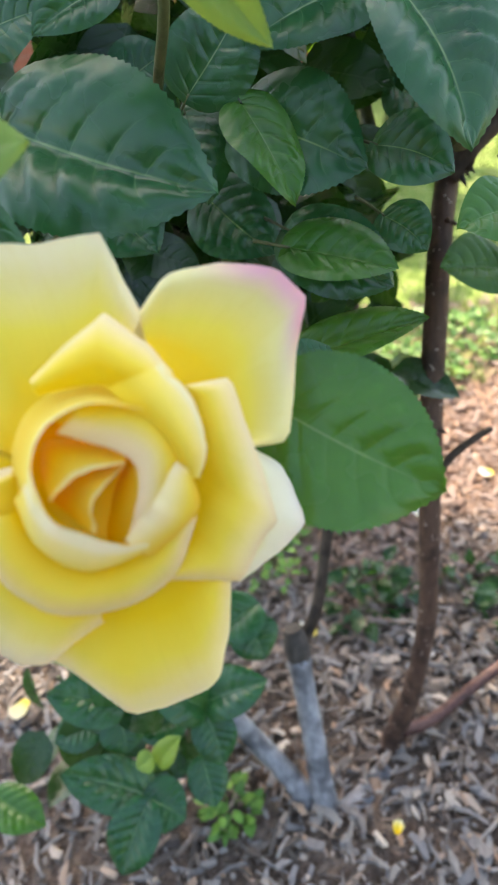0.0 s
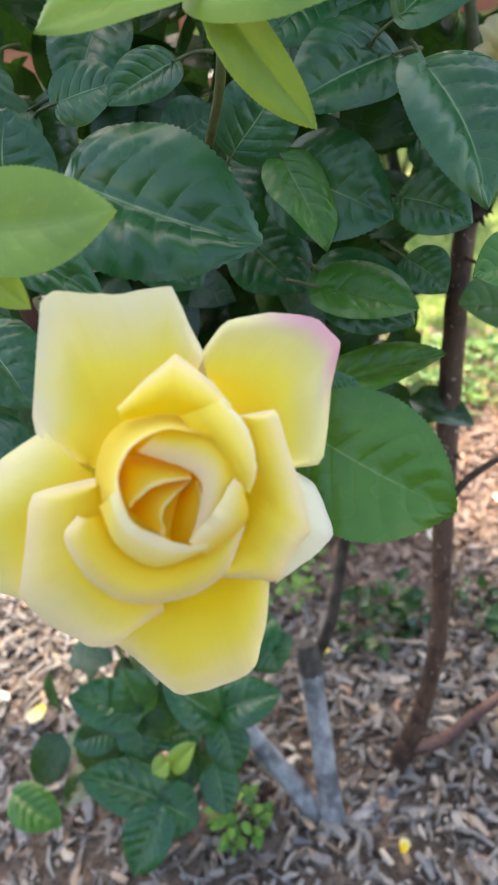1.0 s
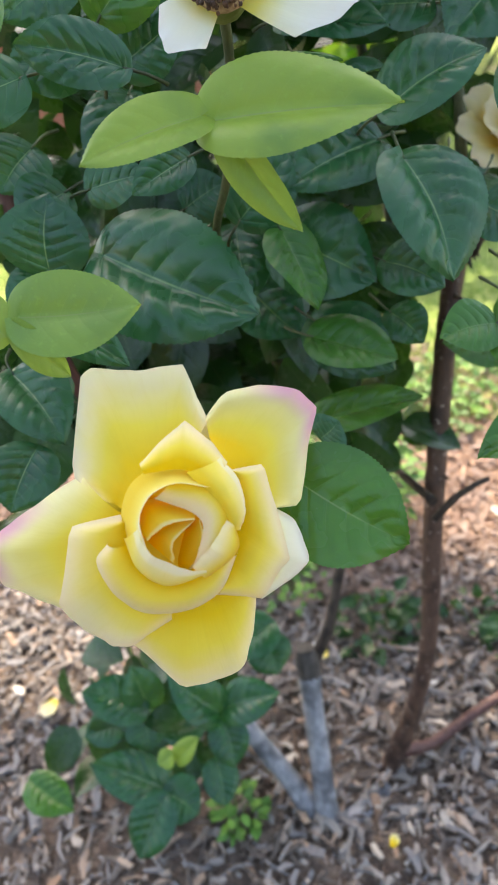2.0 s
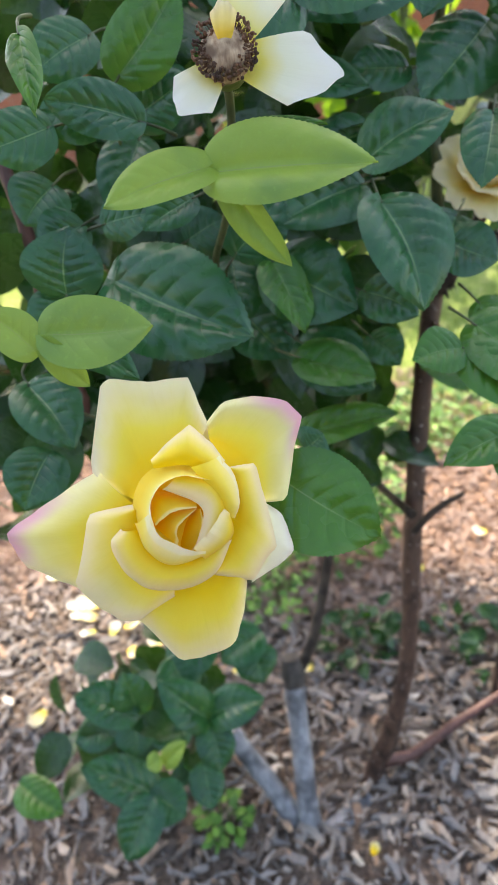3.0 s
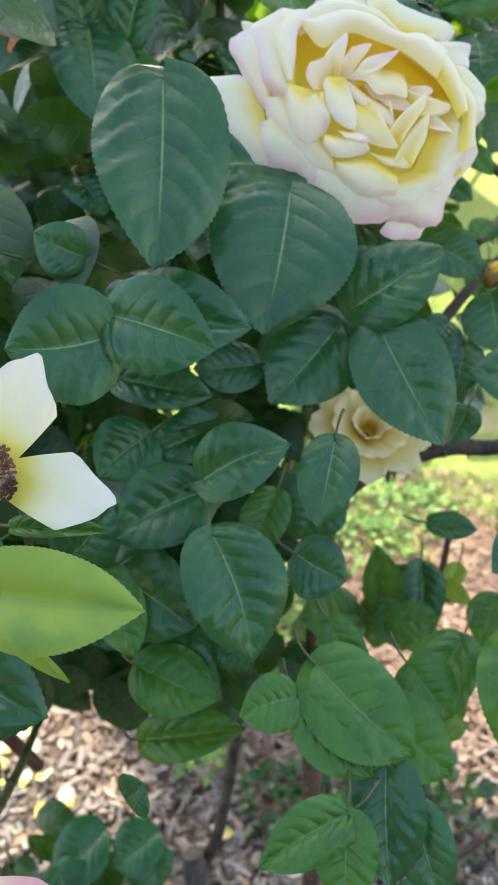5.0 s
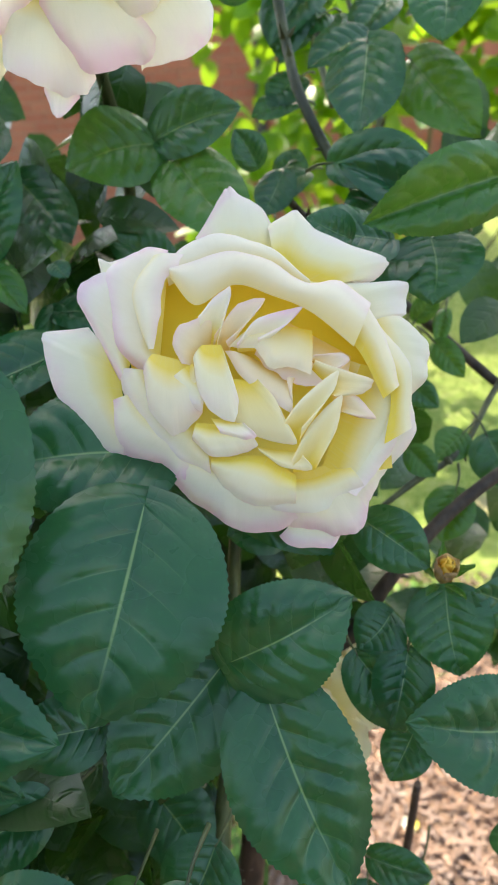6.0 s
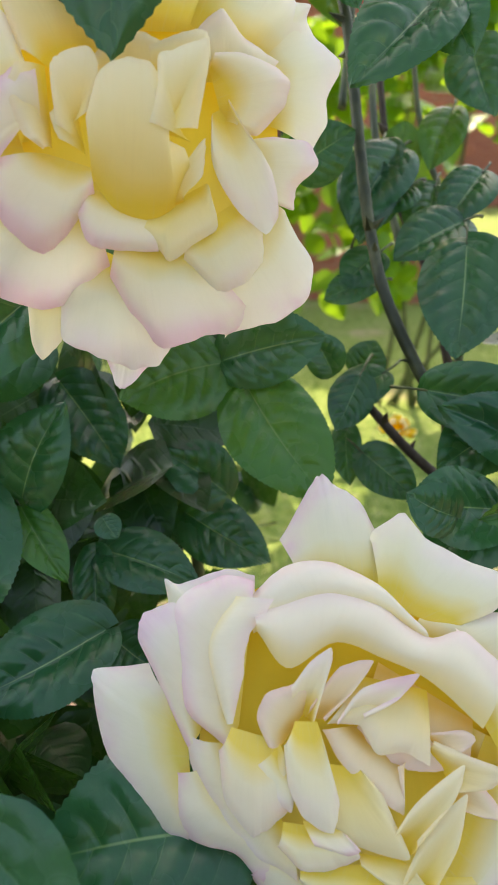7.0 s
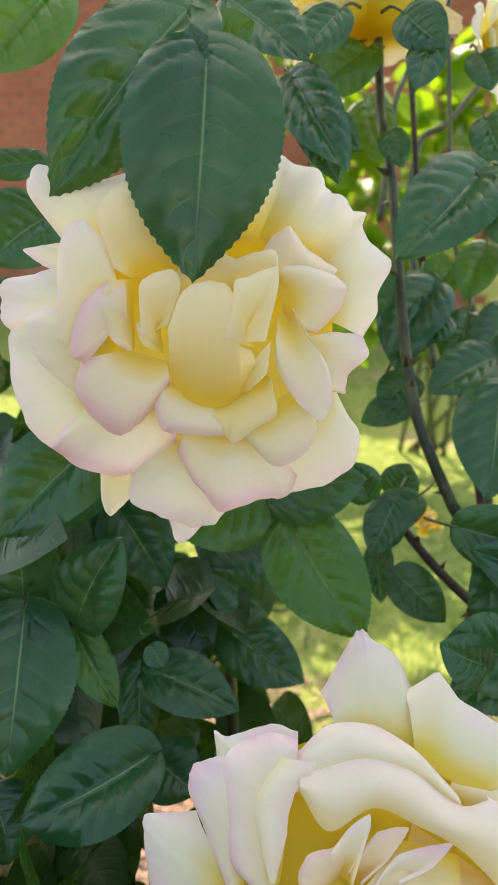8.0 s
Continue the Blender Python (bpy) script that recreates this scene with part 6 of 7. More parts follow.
def knotted_rose():
    b = Bloom((0.3073, 0.5077, 1.0297), (0.4257, -0.8819, 0.2027), (-0.0340, 0.2083, 0.9775), "full-blown cream rose with a closed yellow heart", 600)
    A, AP, I, IP, D, LM, AR = M_PETAL_PALE, M_PETAL_PALE_PINK, M_PETAL_PALE_IN, M_PETAL_BLUSH_IN, M_PETAL_DEEP, M_PETAL_LEMON, M_PETAL_ARCH
    b.spread([(-37.1, 30.8, -2), (-37.1, 22.5, -2)], [(-46.5, 32.3, -4), (-58.8, 29.4, -4), (-52.9, 24.5, -4), (-47.5, 23.0, -4)], 1, 0, 0, AP, sharp=0.5, ruffle=1.5)
    b.spread([(-36.6, 24.5, 4), (-22.2, 34.5, 4)], [(-46.0, 32.6, 0), (-56.5, 45.9, 0), (-56.4, 52.9, 0), (-52.0, 56.0, 0), (-44.1, 53.4, 0), (-29.7, 53.4, 0)], 4, 1, 2, A, sharp=0.2, ruffle=1.5)
    b.spread([(-29.4, 16.0, 3), (-29.3, -0.8, 3)], [(-46.3, 24.7, -2), (-57.2, 21.3, -2), (-66.1, 17.3, -2), (-65.5, 7.1, -2), (-60.2, -1.1, -2)], 4, 0, 1, A, sharp=0.4, ruffle=1.5)
    b.spread([(-29.3, -38.4, -2), (-21.4, -36.3, -2)], [(-33.8, -45.2, -5), (-33.3, -57.7, -5), (-30.3, -63.1, -5), (-24.3, -57.8, -5), (-21.3, -49.3, -5)], 2, 0, 1, I, sharp=0.2, ruffle=1.5)
    b.spread([(-7.1, -52.6, -1), (4.2, -52.6, -1)], [(-9.2, -63.0, -4), (-7.0, -70.6, -4), (-4.0, -73.2, -4), (4.9, -65.3, -4)], 1, 0, 0, AP, sharp=0.5, ruffle=1.5)
    b.spread([(40.8, 11.9, 4), (35.4, 34.7, 4)], [(59.5, 4.9, 0), (64.3, 14.3, 0), (64.4, 21.3, 0), (69.6, 33.0, 0), (60.3, 38.9, 0), (56.7, 44.4, 0), (58.7, 49.6, 0), (52.6, 49.5, 0)], 5, 1, 1, A, sharp=0.6, ruffle=1.5)
    b.spread([(21.4, 35.6, 4), (-20.3, 32.8, 4)], [(35.0, 61.6, 0), (22.8, 66.4, 0), (7.3, 66.8, 0), (-11.5, 63.8, 0), (-21.6, 58.5, 0), (-32.5, 53.1, 0)], 5, 1, 2, A, sharp=0.1, ruffle=1.5)
    b.spread([(39.6, 27.2, 5), (19.2, 37.2, 5)], [(57.4, 39.3, 2), (51.6, 52.8, 2), (45.0, 54.5, 2), (40.6, 60.1, 2), (29.4, 63.5, 2)], 5, 1, 2, A, sharp=0.3, ruffle=1.5)
    b.spread([(-32.9, 0.9, 5), (-27.2, -19.6, 5)], [(-58.8, 8.2, 0), (-63.9, -0.3, 0), (-63.7, -9.6, 0), (-62.5, -19.1, 0), (-57.6, -31.5, 0), (-49.2, -37.7, 0), (-38.8, -38.2, 0)], 5, 1, 2, A, sharp=0.3, ruffle=1.5)
    b.spread([(-32.7, 6.4, 8), (-26.2, -15.6, 8)], [(-50.7, 11.0, 6), (-56.9, 5.7, 6), (-53.5, -7.2, 6), (-45.5, -16.6, 6), (-36.4, -22.5, 6)], 4, 1, 2, A, sharp=0.2, ruffle=1.5)
    b.spread([(-11.8, -27.2, 4), (2.2, -33.0, 4)], [(-22.9, -42.1, 0), (-23.2, -55.5, 0), (-14.1, -61.1, 0), (-2.7, -65.5, 0), (6.6, -65.2, 0), (12.0, -58.8, 0)], 5, 1, 1, A, sharp=0.4, ruffle=1.5)
    b.spread([(23.7, -24.3, 6), (41.6, -11.8, 6)], [(30.4, -55.4, 1), (36.8, -52.6, 1), (49.7, -50.0, 1), (58.6, -43.4, 1), (61.7, -30.5, 1), (57.3, -24.2, 1), (51.4, -14.9, 1)], 6, 1, 2, AP, sharp=0.3, ruffle=1.5)
    b.spread([(-32.6, -15.8, 8), (-11.2, -15.1, 8)], [(-47.9, -31.9, 3), (-48.8, -37.2, 3), (-40.4, -43.2, 3), (-26.1, -46.8, 3), (-15.4, -42.7, 3), (-6.1, -36.3, 3)], 6, 1, 2, AP, "petal with a broad pink rim", sharp=0.2, ruffle=1.5)
    b.spread([(-4.4, -24.4, 10), (18.1, -26.9, 10)], [(-7.3, -37.0, 5), (-0.5, -49.5, 5), (8.9, -58.5, 5), (22.2, -55.4, 5), (31.6, -53.7, 5), (38.7, -46.9, 5)], 6, 1, 2, AP, sharp=0.3, ruffle=1.5)
    b.spread([(-31.3, 30.4, 3), (3.9, 40.1, 3), (46.0, 34.0, 3)], [(-31.1, -10.3, 3), (6.2, -30.1, 3), (48.5, -13.0, 3)], 0, 0, 0, D, sharp=0.1, ruffle=1.5)
    b.spread([(31.6, 3.6, 10), (36.5, -13.6, 10)], [(45.5, 6.5, 10), (55.8, 5.8, 10), (59.6, -1.1, 10), (53.0, -7.2, 10), (51.4, -14.8, 10), (46.8, -13.8, 10)], 3, 0, 1, AP, "petal with a pink tip", sharp=0.5, ruffle=1.5)
    b.spread([(22.9, 20.1, 10), (40.6, 21.1, 10)], [(17.5, 29.8, 11), (27.4, 40.7, 11), (35.2, 33.3, 11), (45.8, 27.9, 11)], 4, 0, 2, A, sharp=0.3, ruffle=1.5)
    b.spread([(23.9, 22.8, 12), (27.8, 9.1, 12)], [(25.5, 27.2, 14), (34.1, 28.4, 14), (45.0, 24.7, 14), (48.4, 21.2, 14), (46.2, 13.6, 14), (38.7, 5.8, 14), (33.4, 6.5, 14)], 4, 1, 2, A, sharp=0.3, ruffle=1.5)
    b.spread([(-37.9, -2.9, 10), (-26.3, 12.0, 10)], [(-46.9, 0.3, 11), (-46.4, 21.4, 11), (-44.6, 33.5, 11), (-39.5, 37.7, 11), (-32.2, 32.6, 11), (-28.1, 20.7, 11)], 5, 0, 3, A, "pale petal curled over at its top", sharp=0.1, ruffle=1.5)
    b.spread([(-21.9, 19.7, 12), (-7.6, 23.2, 12)], [(-28.9, 22.8, 15), (-34.4, 39.3, 15), (-28.2, 46.8, 15), (-18.8, 50.0, 15), (-11.7, 43.6, 15), (-6.3, 24.2, 15)], 4, 1, 2, I, sharp=0.2, ruffle=1.5)
    b.spread([(16.6, -23.7, 12), (30.4, -14.6, 12)], [(15.4, -31.6, 12), (26.3, -41.2, 12), (35.3, -37.7, 12), (41.1, -31.6, 12), (41.0, -22.8, 12)], 4, 1, 1, A, sharp=0.5, ruffle=1.5)
    b.spread([(-24.4, -0.6, 12), (-22.7, 12.1, 12)], [(-25.0, 18.7, 16), (-32.2, 17.7, 16), (-39.1, 9.3, 16), (-42.3, -3.1, 16), (-37.7, -7.8, 16)], 4, 1, 2, AP, sharp=0.3, ruffle=1.5)
    b.spread([(-24.4, -2.4, 10), (-11.5, -5.6, 10)], [(-38.4, -6.1, 14), (-40.5, -15.5, 14), (-34.4, -25.5, 14), (-25.9, -30.7, 14), (-19.2, -25.2, 14), (-10.5, -13.8, 14)], 5, 1, 2, AP, "petal with a pink tip", sharp=0.3, ruffle=1.5)
    b.spread([(-22.8, 20.0, 12), (-22.0, -1.4, 12)], [(-30.1, 18.5, 18), (-33.1, 11.2, 18), (-28.9, 1.0, 18), (-23.7, -2.7, 18)], 2, 0, 1, I, sharp=0.2, ruffle=1.5)
    b.spread([(-10.5, -12.0, 12), (6.3, -19.1, 12)], [(-15.6, -19.7, 17), (-13.1, -26.9, 17), (-7.6, -29.4, 17), (7.6, -29.2, 17), (5.9, -24.3, 17)], 3, 0, 1, AP, sharp=0.4, ruffle=1.5)
    b.spread([(5.6, -19.1, 13), (22.1, -9.1, 13)], [(2.9, -24.4, 17), (8.3, -29.4, 17), (10.7, -32.4, 17), (16.9, -28.1, 17), (25.7, -22.0, 17), (23.3, -11.3, 17)], 3, 0, 1, LM, sharp=0.4, ruffle=1.5)
    b.spread([(24.5, 10.8, 12), (29.6, 13.8, 12)], [(23.5, 7.7, 19), (23.7, -4.1, 19), (30.0, -15.4, 19), (39.8, -23.6, 19), (44.2, -17.5, 19), (41.8, -5.3, 19), (34.7, 3.7, 19), (28.5, 12.8, 19)], 3, 1, 1, A, "white pointed petal", sharp=0.3, ruffle=1.5)
    b.spread([(-7.5, 15.5, 13), (9.2, 16.4, 13)], [(-10.0, 22.0, 17), (-0.9, 30.3, 17), (10.9, 27.6, 17)], 2, 0, 1, I, sharp=0.3, ruffle=1.5)
    b.spread([(7.2, 18.1, 13), (22.6, 20.8, 13)], [(5.9, 25.5, 18), (15.2, 29.9, 18), (22.5, 31.2, 18), (23.6, 23.9, 18)], 2, 0, 1, LM, sharp=0.4, ruffle=1.5)
    b.spread([(7.3, -18.3, 15), (15.7, -14.8, 15)], [(15.9, -4.4, 20), (21.3, 1.7, 20), (20.8, -7.8, 20), (15.2, -13.9, 20)], 2, 0, 0, LM, sharp=0.3, ruffle=1.5)
    b.spread([(-12.6, -3.3, 15), (-14.2, 7.0, 15)], [(-19.5, -0.7, 20), (-21.6, 5.3, 20), (-18.9, 7.8, 20)], 2, 0, 0, LM, sharp=0.2, ruffle=1.5)
    b.spread([(-12.3, -1.0, 15), (-17.8, 3.3, 15)], [(-19.9, 2.7, 22), (-20.7, 16.3, 22), (-18.1, 20.3, 22), (-9.7, 22.5, 22), (-7.9, 17.4, 22), (-10.9, 6.6, 22)], 3, 0, 1, LM, sharp=0.4, ruffle=1.5)
    b.spread([(-11.0, -9.5, 14), (-4.0, -18.5, 14), (4.5, -21.2, 14), (12.5, -16.5, 14), (17.2, -7.0, 14)], [(-11.8, 4.0, 24), (-7.7, 15.3, 25), (-0.6, 19.5, 25), (6.0, 18.6, 25), (10.0, 11.6, 24), (8.8, 2.0, 22), (15.5, -1.0, 20)], 8, -2, 1, LM, "closed yellow heart petal", sharp=0.1)
    b.spread([(16.9, -0.3, 24), (6.7, 2.1, 24)], [(4.8, 2.8, 29), (7.4, 11.7, 29), (7.8, 19.3, 29), (11.9, 21.0, 29), (21.0, 25.0, 29), (20.8, 16.7, 29), (18.3, 2.0, 29)], 3, 0, 1, LM, sharp=0.4, ruffle=1.5)
    b.stalk([(0.292, 0.585, 0.95), (0.288, 0.60, 0.88), (0.30, 0.58, 0.74), (0.33, 0.50, 0.60)], [0.0035, 0.0035, 0.0035, 0.004, 0.005], M_CANE_GREEN)


def back_rose(at, out, up, label, seed, material, radius, count=14):
    """A simpler bloom that stays half hidden among the leaves."""
    b = Bloom(at, out, up, label, seed)
    r = random.Random(seed)
    for k in range(count):
        ring = k % 2
        b.petal(k * 360 / count + r.uniform(-10, 10), radius * (1.15 - 0.3 * ring), radius * 0.8, 40 + 18 * ring, 8 + 18 * ring, radius * 0.7, 0.25, 2.2, 30, 4, 1.0, lift=3 * ring, material=material)
    for k in range(5):
        b.petal(k * 137, radius * 0.62, radius * 0.6, 80, 62, radius * 0.24, 0.24, 2.2, 30, 1, 0.8, start=5, lift=4, material=M_PETAL_CORE if material is M_PETAL_YELLOW else M_PETAL_PALE_IN)
    return b


def spent_rose():
    """The faded flower: a brown seed head with dry stamens and the last three petals."""
    b = Bloom((0.2751, 0.2393, 0.7625), (0.22, -0.85, 0.45), (0.1, 0.45, 0.88), "spent rose with three white petals round a dry brown centre", 900)
    bm = bmesh.new()
    bmesh.ops.create_uvsphere(bm, u_segments=18, v_segments=10, radius=0.0100, matrix=Matrix.Translation((0, 0, 0.002)) @ Matrix.Diagonal((1.0, 1.0, 0.75, 1)))
    for f in bm.faces:
        f.smooth = True
    part("seed_head", bm, M_HIP, b.ob, "dry tan seed head")
    r = random.Random(5)
    bm = bmesh.new()
    for k in range(330):
        a, q = r.uniform(0, 6.283), 0.0055 + 0.0058 * r.random() ** 0.8
        p = Vector((math.cos(a) * q * 0.8, math.sin(a) * q * 0.8, 0.004 + 0.003 * r.random()))
        e = Vector((math.cos(a) * q * 1.08, math.sin(a) * q * 1.08, p.z + r.uniform(0.0, 0.003)))
        add_cone(bm, p, e, 0.00025, 3)
        bmesh.ops.create_icosphere(bm, subdivisions=1, radius=r.uniform(0.0004, 0.0009), matrix=Matrix.Translation(e))
    part("stamen_tuft", bm, M_STAMEN, b.ob, "ring of dry dark stamens")
    W = M_PETAL_WHITE
    b.petal(70, 42, 26, 10, 30, 60, 0.42, 1.4, 10, 2, 0.8, start=4, material=W)
    b.petal(-5, 41, 29, 8, 6, 50, 0.46, 1.2, 10, 3, 0.8, start=4, material=W)
    b.petal(236, 25, 19, 10, 5, 40, 0.36, 1.4, 15, 2, 0.8, start=3, material=W)
    b.petal(100, 13, 10, 50, 20, 8, 0.3, 1.6, 40, 2, 1.0, start=1, lift=8, material=M_PETAL_FADED, label="torn cream scrap of petal")
    b.stalk([(0.270, 0.260, 0.735), (0.262, 0.268, 0.70), (0.245, 0.30, 0.665), (0.235, 0.37, 0.61), (0.25, 0.45, 0.50)], [0.0020, 0.0018, 0.0018, 0.002, 0.0024, 0.003], M_CANE_GREEN)


def dry_bud():
    """A browned bud between two leaflets, its petals dried in."""
    b = Bloom((0.470, 0.462, 0.768), (0.05, -0.5, 0.86), (0.0, 0.86, 0.5), "small dried yellow-brown bud", 1500)
    for k in range(5):
        b.petal(k * 72, 15, 12, 80, 88, 7, 0.3, 2.0, -20, 0, 0.9, start=3, material=M_PETAL_DRY)
    for k in range(3):
        b.petal(40 + k * 120, 12, 9, 86, 95, 4, 0.3, 2.0, 20, 0, 1.0, start=1, lift=5, material=M_PETAL_DEEP)
    for k in range(5):
        b.petal(20 + k * 72, 15, 5, 55, 20, 4, 0.5, 1.4, -10, 0, 0.8, start=3, lift=-3, material=M_LEAF_MID)


yellow_rose()
pale_rose()
knotted_rose()
spent_rose()
dry_bud()
back_rose((0.435, 0.503, 0.665), (0.2, -0.80, 0.55), (0, 0.6, 0.8), "faded yellow bloom deep among the leaves", 1100, M_PETAL_FADED, 26, 10)
back_rose((0.402, 0.454, 0.669), (0.15, -0.62, 0.77), (0, 0.77, 0.62), "faded yellow rose half hidden behind leaves", 1150, M_PETAL_FADED, 36, 16)
under = back_rose((0.332, 0.705, 1.163), (-0.1, 0.1, 1.0), (0, 1, 0), "yellow rose seen from below on its stalk", 1200, M_PETAL_YELLOW, 46)
for k in range(6):
    under.petal(k * 60 + 15, 52, 44, 12, -6, 45, 0.25, 2.2, 30, 4, 1.0, material=M_PETAL_YELLOW)
back_rose((0.395, 0.735, 1.165), (0.75, -0.45, 0.1), (0, 0, 1), "white rose with drooping petals", 1300, M_PETAL_WHITE, 30, 8)
back_rose((0.402, 0.790, 0.828), (0.0, -0.5, 0.85), (0, 0.85, 0.5), "small orange-yellow rose far behind the leaves", 1600, M_PETAL_CORE, 13, 8)

# ---- the background shrub ----
def background_shrub():
    bush = thing("shrub", (0.45, 3.15, 0.0), "sunlit lime-green shrub on the lawn behind the roses", "shrub")
    inv = bush.matrix_world.inverted()
    r = random.Random(61)
    for k in range(7):
        x, y = r.uniform(-0.2, 1.5), r.uniform(2.95, 3.35)
        cane([(0.45 + r.uniform(-0.15, 0.15), 3.15, 0.0), (x * 0.6 + 0.18, y, 0.7), (x, y + 0.05, 1.6)], [0.012, 0.008, 0.003], M_CANE_GREEN, "", 0, "stem", bush, 7, 60 + k)
    spots = leaf_spots(62, 1000, ((-0.4, 1.8), (2.9, 3.4), (0.55, 1.75)), size=(0.10, 0.165), face=(0, -0.3, 0.9), loose=0.5,
                       keep=lambda p: noise.noise(p * 2.2) > -0.06)
    joined_leaves("foliage", [(inv @ m, s) for m, s in spots], M_LEAF_SUN, "", bush)


background_shrub()


# ---- low plants in the bed ----
SHOOT = thing("rose_sucker", (0.10, 0.36, 0.0), "low dark-leaved rose sucker growing from the mulch", "rose plant")
SHOOT_INV = SHOOT.matrix_world.inverted()


def low_leaf(foot, tip, face, width, kind="dark", form=0, label=""):
    form %= len(LEAVES[kind])
    ob = part("leaf", LEAVES[kind][form], None, SHOOT, label)
    ob.matrix_basis = SHOOT_INV @ leaf_matrix(foot, tip, face, width, DROOP[kind][form])
    return ob


# low leaves
low_leaf((0.179, 0.316, 0.210), (0.133, 0.319, 0.259), (0.66, -0.40, 0.64), 0.044, "dark", 1)
low_leaf((0.181, 0.319, 0.215), (0.236, 0.328, 0.238), (-0.29, -0.42, 0.86), 0.042, "dark", 3)
low_leaf((0.179, 0.312, 0.207), (0.195, 0.283, 0.179), (0.29, -0.58, 0.76), 0.038, "dark", 1)
low_leaf((0.153, 0.317, 0.186), (0.116, 0.298, 0.190), (0.22, -0.26, 0.94), 0.036, "dark", 3)
low_leaf((0.104, 0.307, 0.220), (0.052, 0.297, 0.252), (0.53, -0.26, 0.81), 0.045, "dark", 0)
low_leaf((0.107, 0.312, 0.213), (0.093, 0.325, 0.259), (0.58, -0.72, 0.38), 0.041, "dark", 3)
low_leaf((0.072, 0.310, 0.183), (0.039, 0.289, 0.182), (0.15, -0.31, 0.94), 0.039, "dark", 0)
low_leaf((0.102, 0.305, 0.205), (0.111, 0.284, 0.185), (0.33, -0.58, 0.75), 0.041, "dark", 2)
low_leaf((0.134, 0.258, 0.169), (0.070, 0.251, 0.214), (0.59, -0.23, 0.78), 0.044, "dark", 0)
low_leaf((0.133, 0.255, 0.173), (0.168, 0.245, 0.163), (0.19, -0.25, 0.95), 0.044, "dark", 2)
low_leaf((0.139, 0.244, 0.186), (0.123, 0.203, 0.156), (0.06, -0.61, 0.79), 0.042, "dark", 4)
low_leaf((0.175, 0.289, 0.174), (0.187, 0.262, 0.148), (0.28, -0.60, 0.75), 0.035, "dark", 2)
low_leaf((0.214, 0.408, 0.233), (0.178, 0.377, 0.219), (0.04, -0.43, 0.90), 0.050, "dark", 4)
low_leaf((0.161, 0.401, 0.236), (0.120, 0.364, 0.219), (0.05, -0.45, 0.89), 0.058, "dark", 1)
low_leaf((0.128, 0.365, 0.232), (0.155, 0.342, 0.208), (0.33, -0.47, 0.82), 0.051, "dark", 4)
low_leaf((0.203, 0.396, 0.220), (0.223, 0.374, 0.197), (0.28, -0.55, 0.78), 0.047, "dark", 1)
low_leaf((0.145, 0.273, 0.200), (0.167, 0.284, 0.223), (-0.38, -0.65, 0.66), 0.021, "young", 3)
low_leaf((0.140, 0.274, 0.206), (0.129, 0.265, 0.202), (0.03, -0.40, 0.92), 0.019, "young", 1)
low_leaf((-0.005, 0.248, 0.166), (0.044, 0.234, 0.153), (0.20, -0.21, 0.96), 0.037, "mid", 3)
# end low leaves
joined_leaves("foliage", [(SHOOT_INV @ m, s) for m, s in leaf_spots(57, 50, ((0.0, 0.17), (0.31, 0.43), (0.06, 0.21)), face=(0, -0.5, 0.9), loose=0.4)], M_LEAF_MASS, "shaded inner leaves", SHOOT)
cane([(0.12, 0.37, -0.01), (0.13, 0.345, 0.07), (0.15, 0.33, 0.14), (0.17, 0.33, 0.21)], [0.004, 0.0035, 0.003, 0.002], M_CANE_GREEN, "", 3, "stem", SHOOT, 8, 51)
cane([(0.10, 0.36, -0.01), (0.07, 0.34, 0.07), (0.04, 0.34, 0.14), (0.02, 0.35, 0.19)], [0.004, 0.0035, 0.003, 0.002], M_CANE_GREEN, "", 3, "stem", SHOOT, 8, 52)
cane([(0.11, 0.35, -0.01), (0.10, 0.30, 0.05), (0.08, 0.27, 0.09)], [0.004, 0.003, 0.002], M_CANE_GREEN, "", 2, "stem", SHOOT, 8, 53)


def weed(at, radius, height, count, size, material, seed, label):
    r = random.Random(seed)
    spots = []
    base = Vector((at[0], at[1], ground_height(*at)))
    for _ in range(count):
        a, q = r.uniform(0, 6.283), radius * math.sqrt(r.random())
        p = base + Vector((math.cos(a) * q, math.sin(a) * q, height * (1 - (q / radius) ** 2 * 0.6) * r.uniform(0.1, 1.0)))
        run = Vector((math.cos(a) + r.uniform(-0.8, 0.8), math.sin(a) + r.uniform(-0.8, 0.8), r.uniform(-0.3, 0.7))).normalized()
        z = Vector((r.gauss(0, 0.4), r.gauss(-0.2, 0.4), 1))
        z = (z - run * z.dot(run)).normalized()
        l = size * r.uniform(0.6, 1.25)
        spots.append((axes(run.cross(z) * l * r.uniform(0.5, 0.8), run * l, z * l, p), r.randrange(4)))
    ob = thing("weed", base, label, "weed", "weeds in the bed")
    inv = ob.matrix_world.inverted()
    joined_leaves("leaves", [(inv @ m, s) for m, s in spots], material, "", ob, nv=4)
    for k in range(max(4, count // 20)):
        m = spots[k][0].translation
        bm = tube([base + Vector((r.uniform(-0.01, 0.01), r.uniform(-0.01, 0.01), -0.005)), base.lerp(m, 0.5) + Vector((0, 0, 0.01)), m], [0.0012, 0.001, 0.0007], 5)
        bmesh.ops.transform(bm, matrix=inv, verts=bm.verts)
        part("stem", bm, M_SHOOT, ob)
    return ob


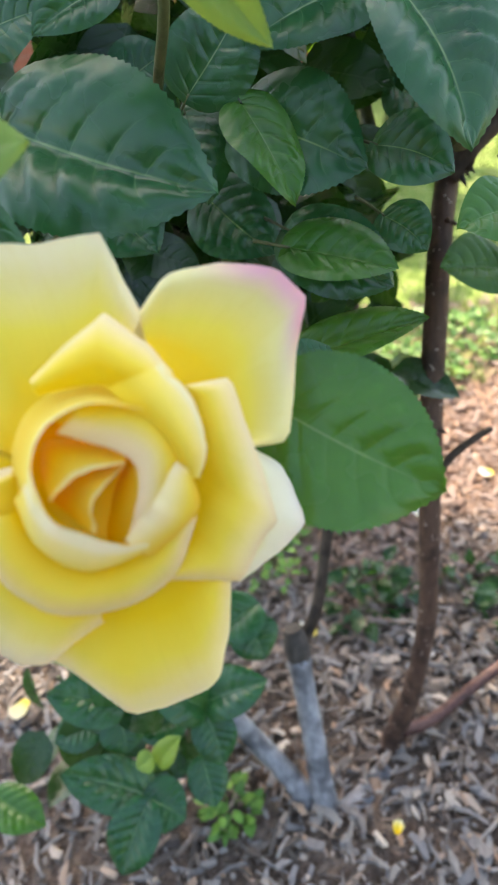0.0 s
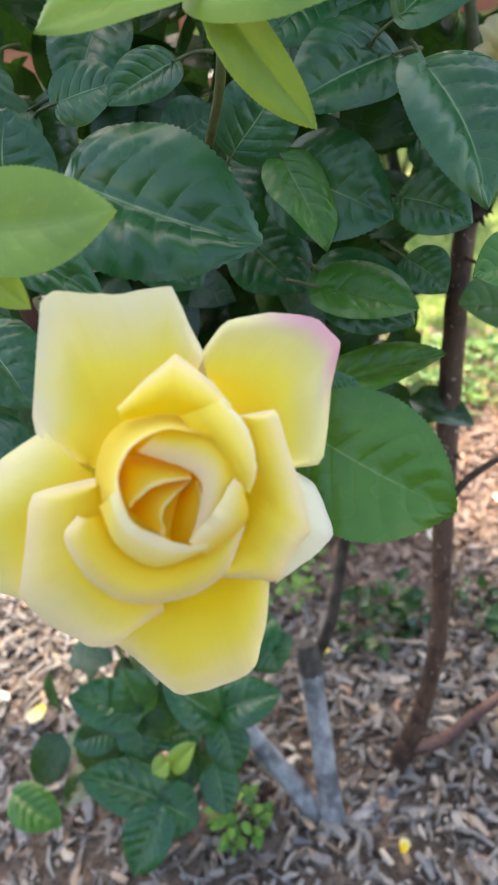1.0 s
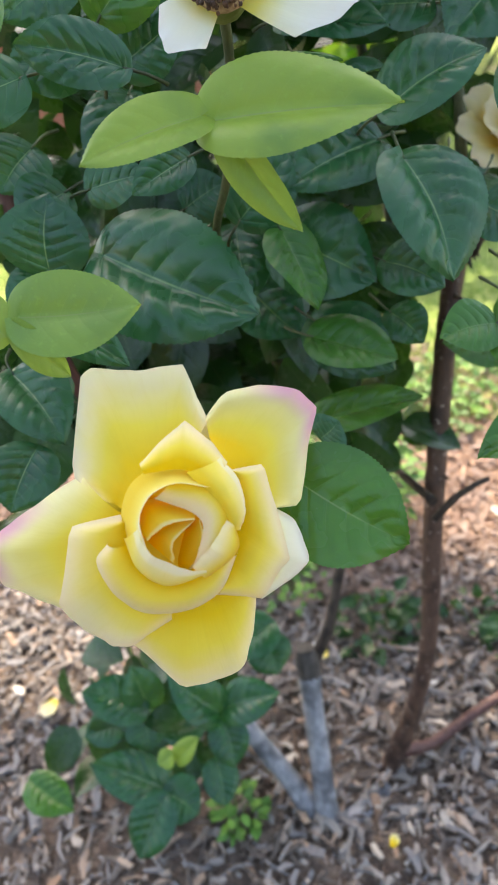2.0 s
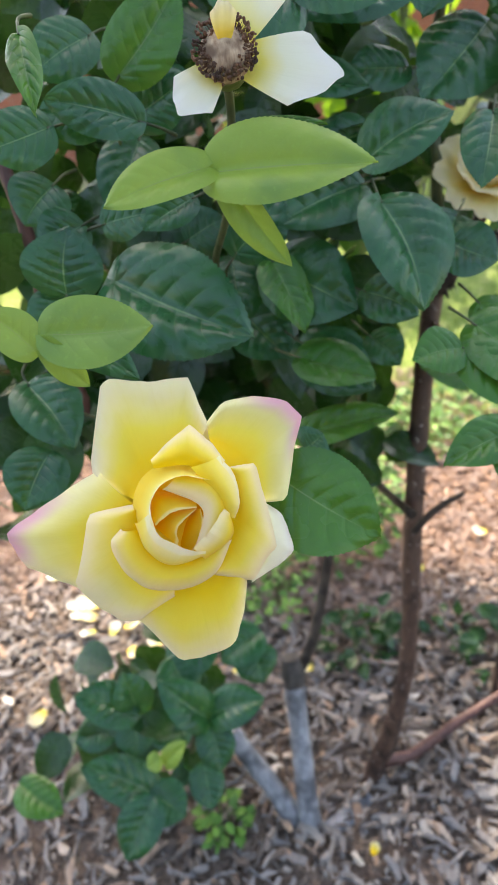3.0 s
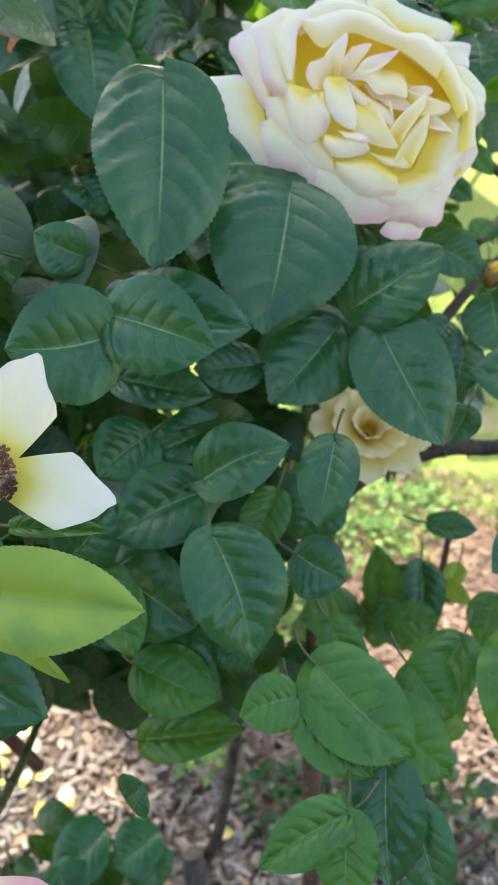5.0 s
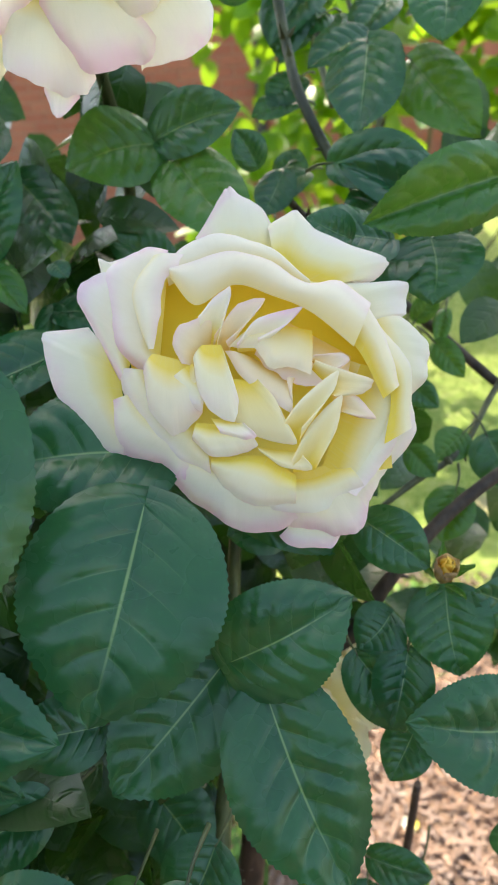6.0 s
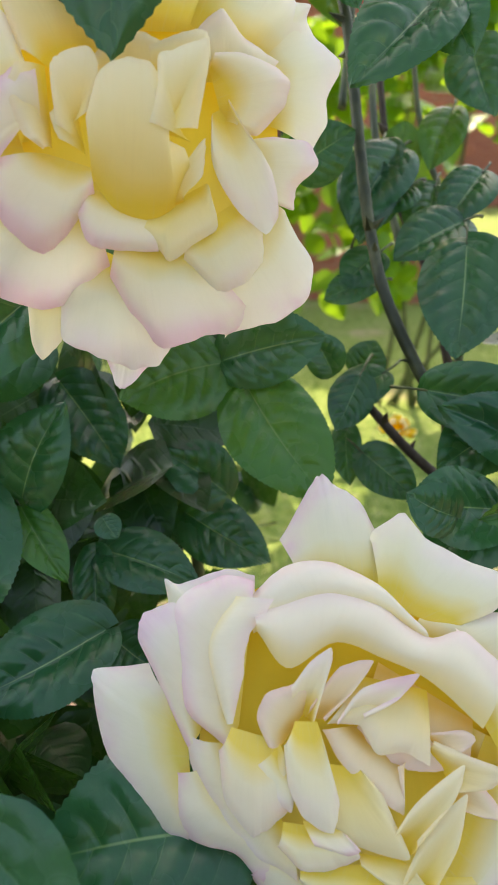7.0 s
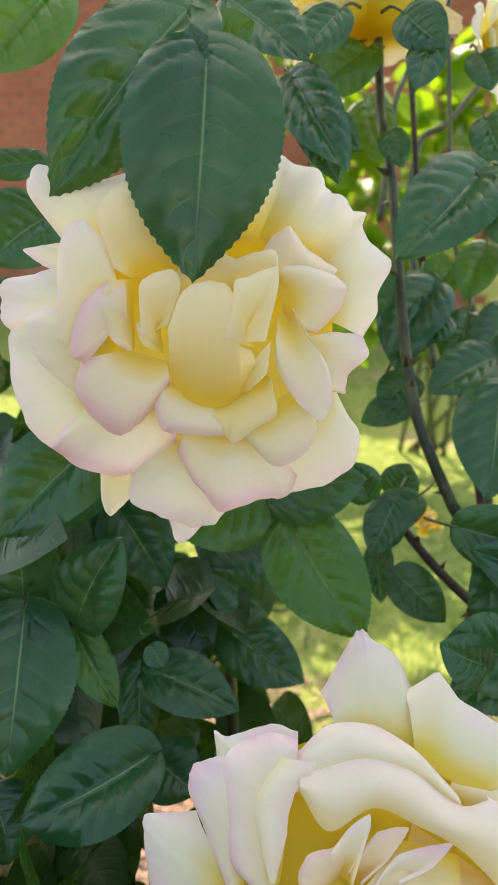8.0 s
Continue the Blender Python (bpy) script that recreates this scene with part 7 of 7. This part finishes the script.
for k, (x, y, radius, height, count, size) in enumerate((
        (0.325, 0.95, 0.07, 0.09, 100, 0.016), (0.25, 0.84, 0.12, 0.28, 620, 0.019), (0.188, 0.66, 0.06, 0.13, 140, 0.014),
        (0.143, 0.76, 0.09, 0.14, 160, 0.014), (0.42, 1.17, 0.10, 0.07, 190, 0.020), (0.51, 1.33, 0.12, 0.07, 220, 0.022), (0.173, 0.315, 0.026, 0.035, 70, 0.015), (0.33, 1.27, 0.09, 0.06, 90, 0.018))):
    weed((x, y), radius, height, count, size, M_WEED, 200 + k, "small bright green weed growing through the mulch")
for k, (x, y, radius, height, count, size) in enumerate(((0.31, 0.59, 0.045, 0.07, 34, 0.026), (0.345, 0.615, 0.04, 0.06, 30, 0.026), (0.448, 0.612, 0.04, 0.05, 24, 0.022), (0.534, 0.575, 0.06, 0.14, 40, 0.030))):
    weed((x, y), radius, height, count, size, M_LEAF_MASS, 220 + k, "dark green seedling with rounded leaves in the mulch")


# ---- fallen petals ----
def fallen_petals():
    r = random.Random(91)
    forms = [petal_mesh(r.uniform(24, 32), r.uniform(20, 27), r.uniform(-5, 12), r.uniform(15, 40), r.uniform(18, 30), 0.28, 2.0, -15, 0, 1.2, 700 + k, m, 0.0, 8, 8)
             for k, m in enumerate((M_PETAL_WHITE, M_PETAL_PALE, M_PETAL_WHITE, M_PETAL_PALE_IN))]
    for x, y in ((-0.149, 0.666), (-0.113, 0.638), (-0.099, 0.652), (-0.110, 0.609), (-0.123, 0.585), (-0.095, 0.561), (-0.081, 0.629), (-0.027, 0.535), (0.019, 0.537),
                 (-0.111, 0.419), (-0.207, 0.673), (0.140, 0.519), (0.347, 0.843), (0.415, 0.749), (0.527, 0.857), (0.253, 0.537), (-0.146, 0.583), (-0.13, 0.63), (-0.07, 0.60), (-0.10, 0.585), (-0.085, 0.645), (-0.135, 0.605), (-0.05, 0.575), (-0.12, 0.655), (-0.065, 0.555)):
        ob = part("fallen_petal", forms[r.randrange(4)], None, None)
        tagged(ob, "pale fallen rose petal lying curled on the mulch", "petal", "petals on the mulch")
        ob.matrix_world = pose(x, y, ground_height(x, y) + 0.012, r.uniform(-15, 15), r.uniform(-15, 15), r.uniform(0, 360))
    small = petal_mesh(14, 12, 0, 30, 12, 0.28, 2.0, -15, 0, 1.0, 720, M_PETAL_YELLOW, 0.0, 8, 8)
    ob = part("fallen_petal", small, None, None)
    tagged(ob, "small yellow fallen rose petal on the mulch", "petal", "petals on the mulch")
    ob.matrix_world = pose(0.342, 0.304, ground_height(0.342, 0.304) + 0.012, 0, 0, 70)


fallen_petals()

# ---- the brick wall last ----
build_wall()
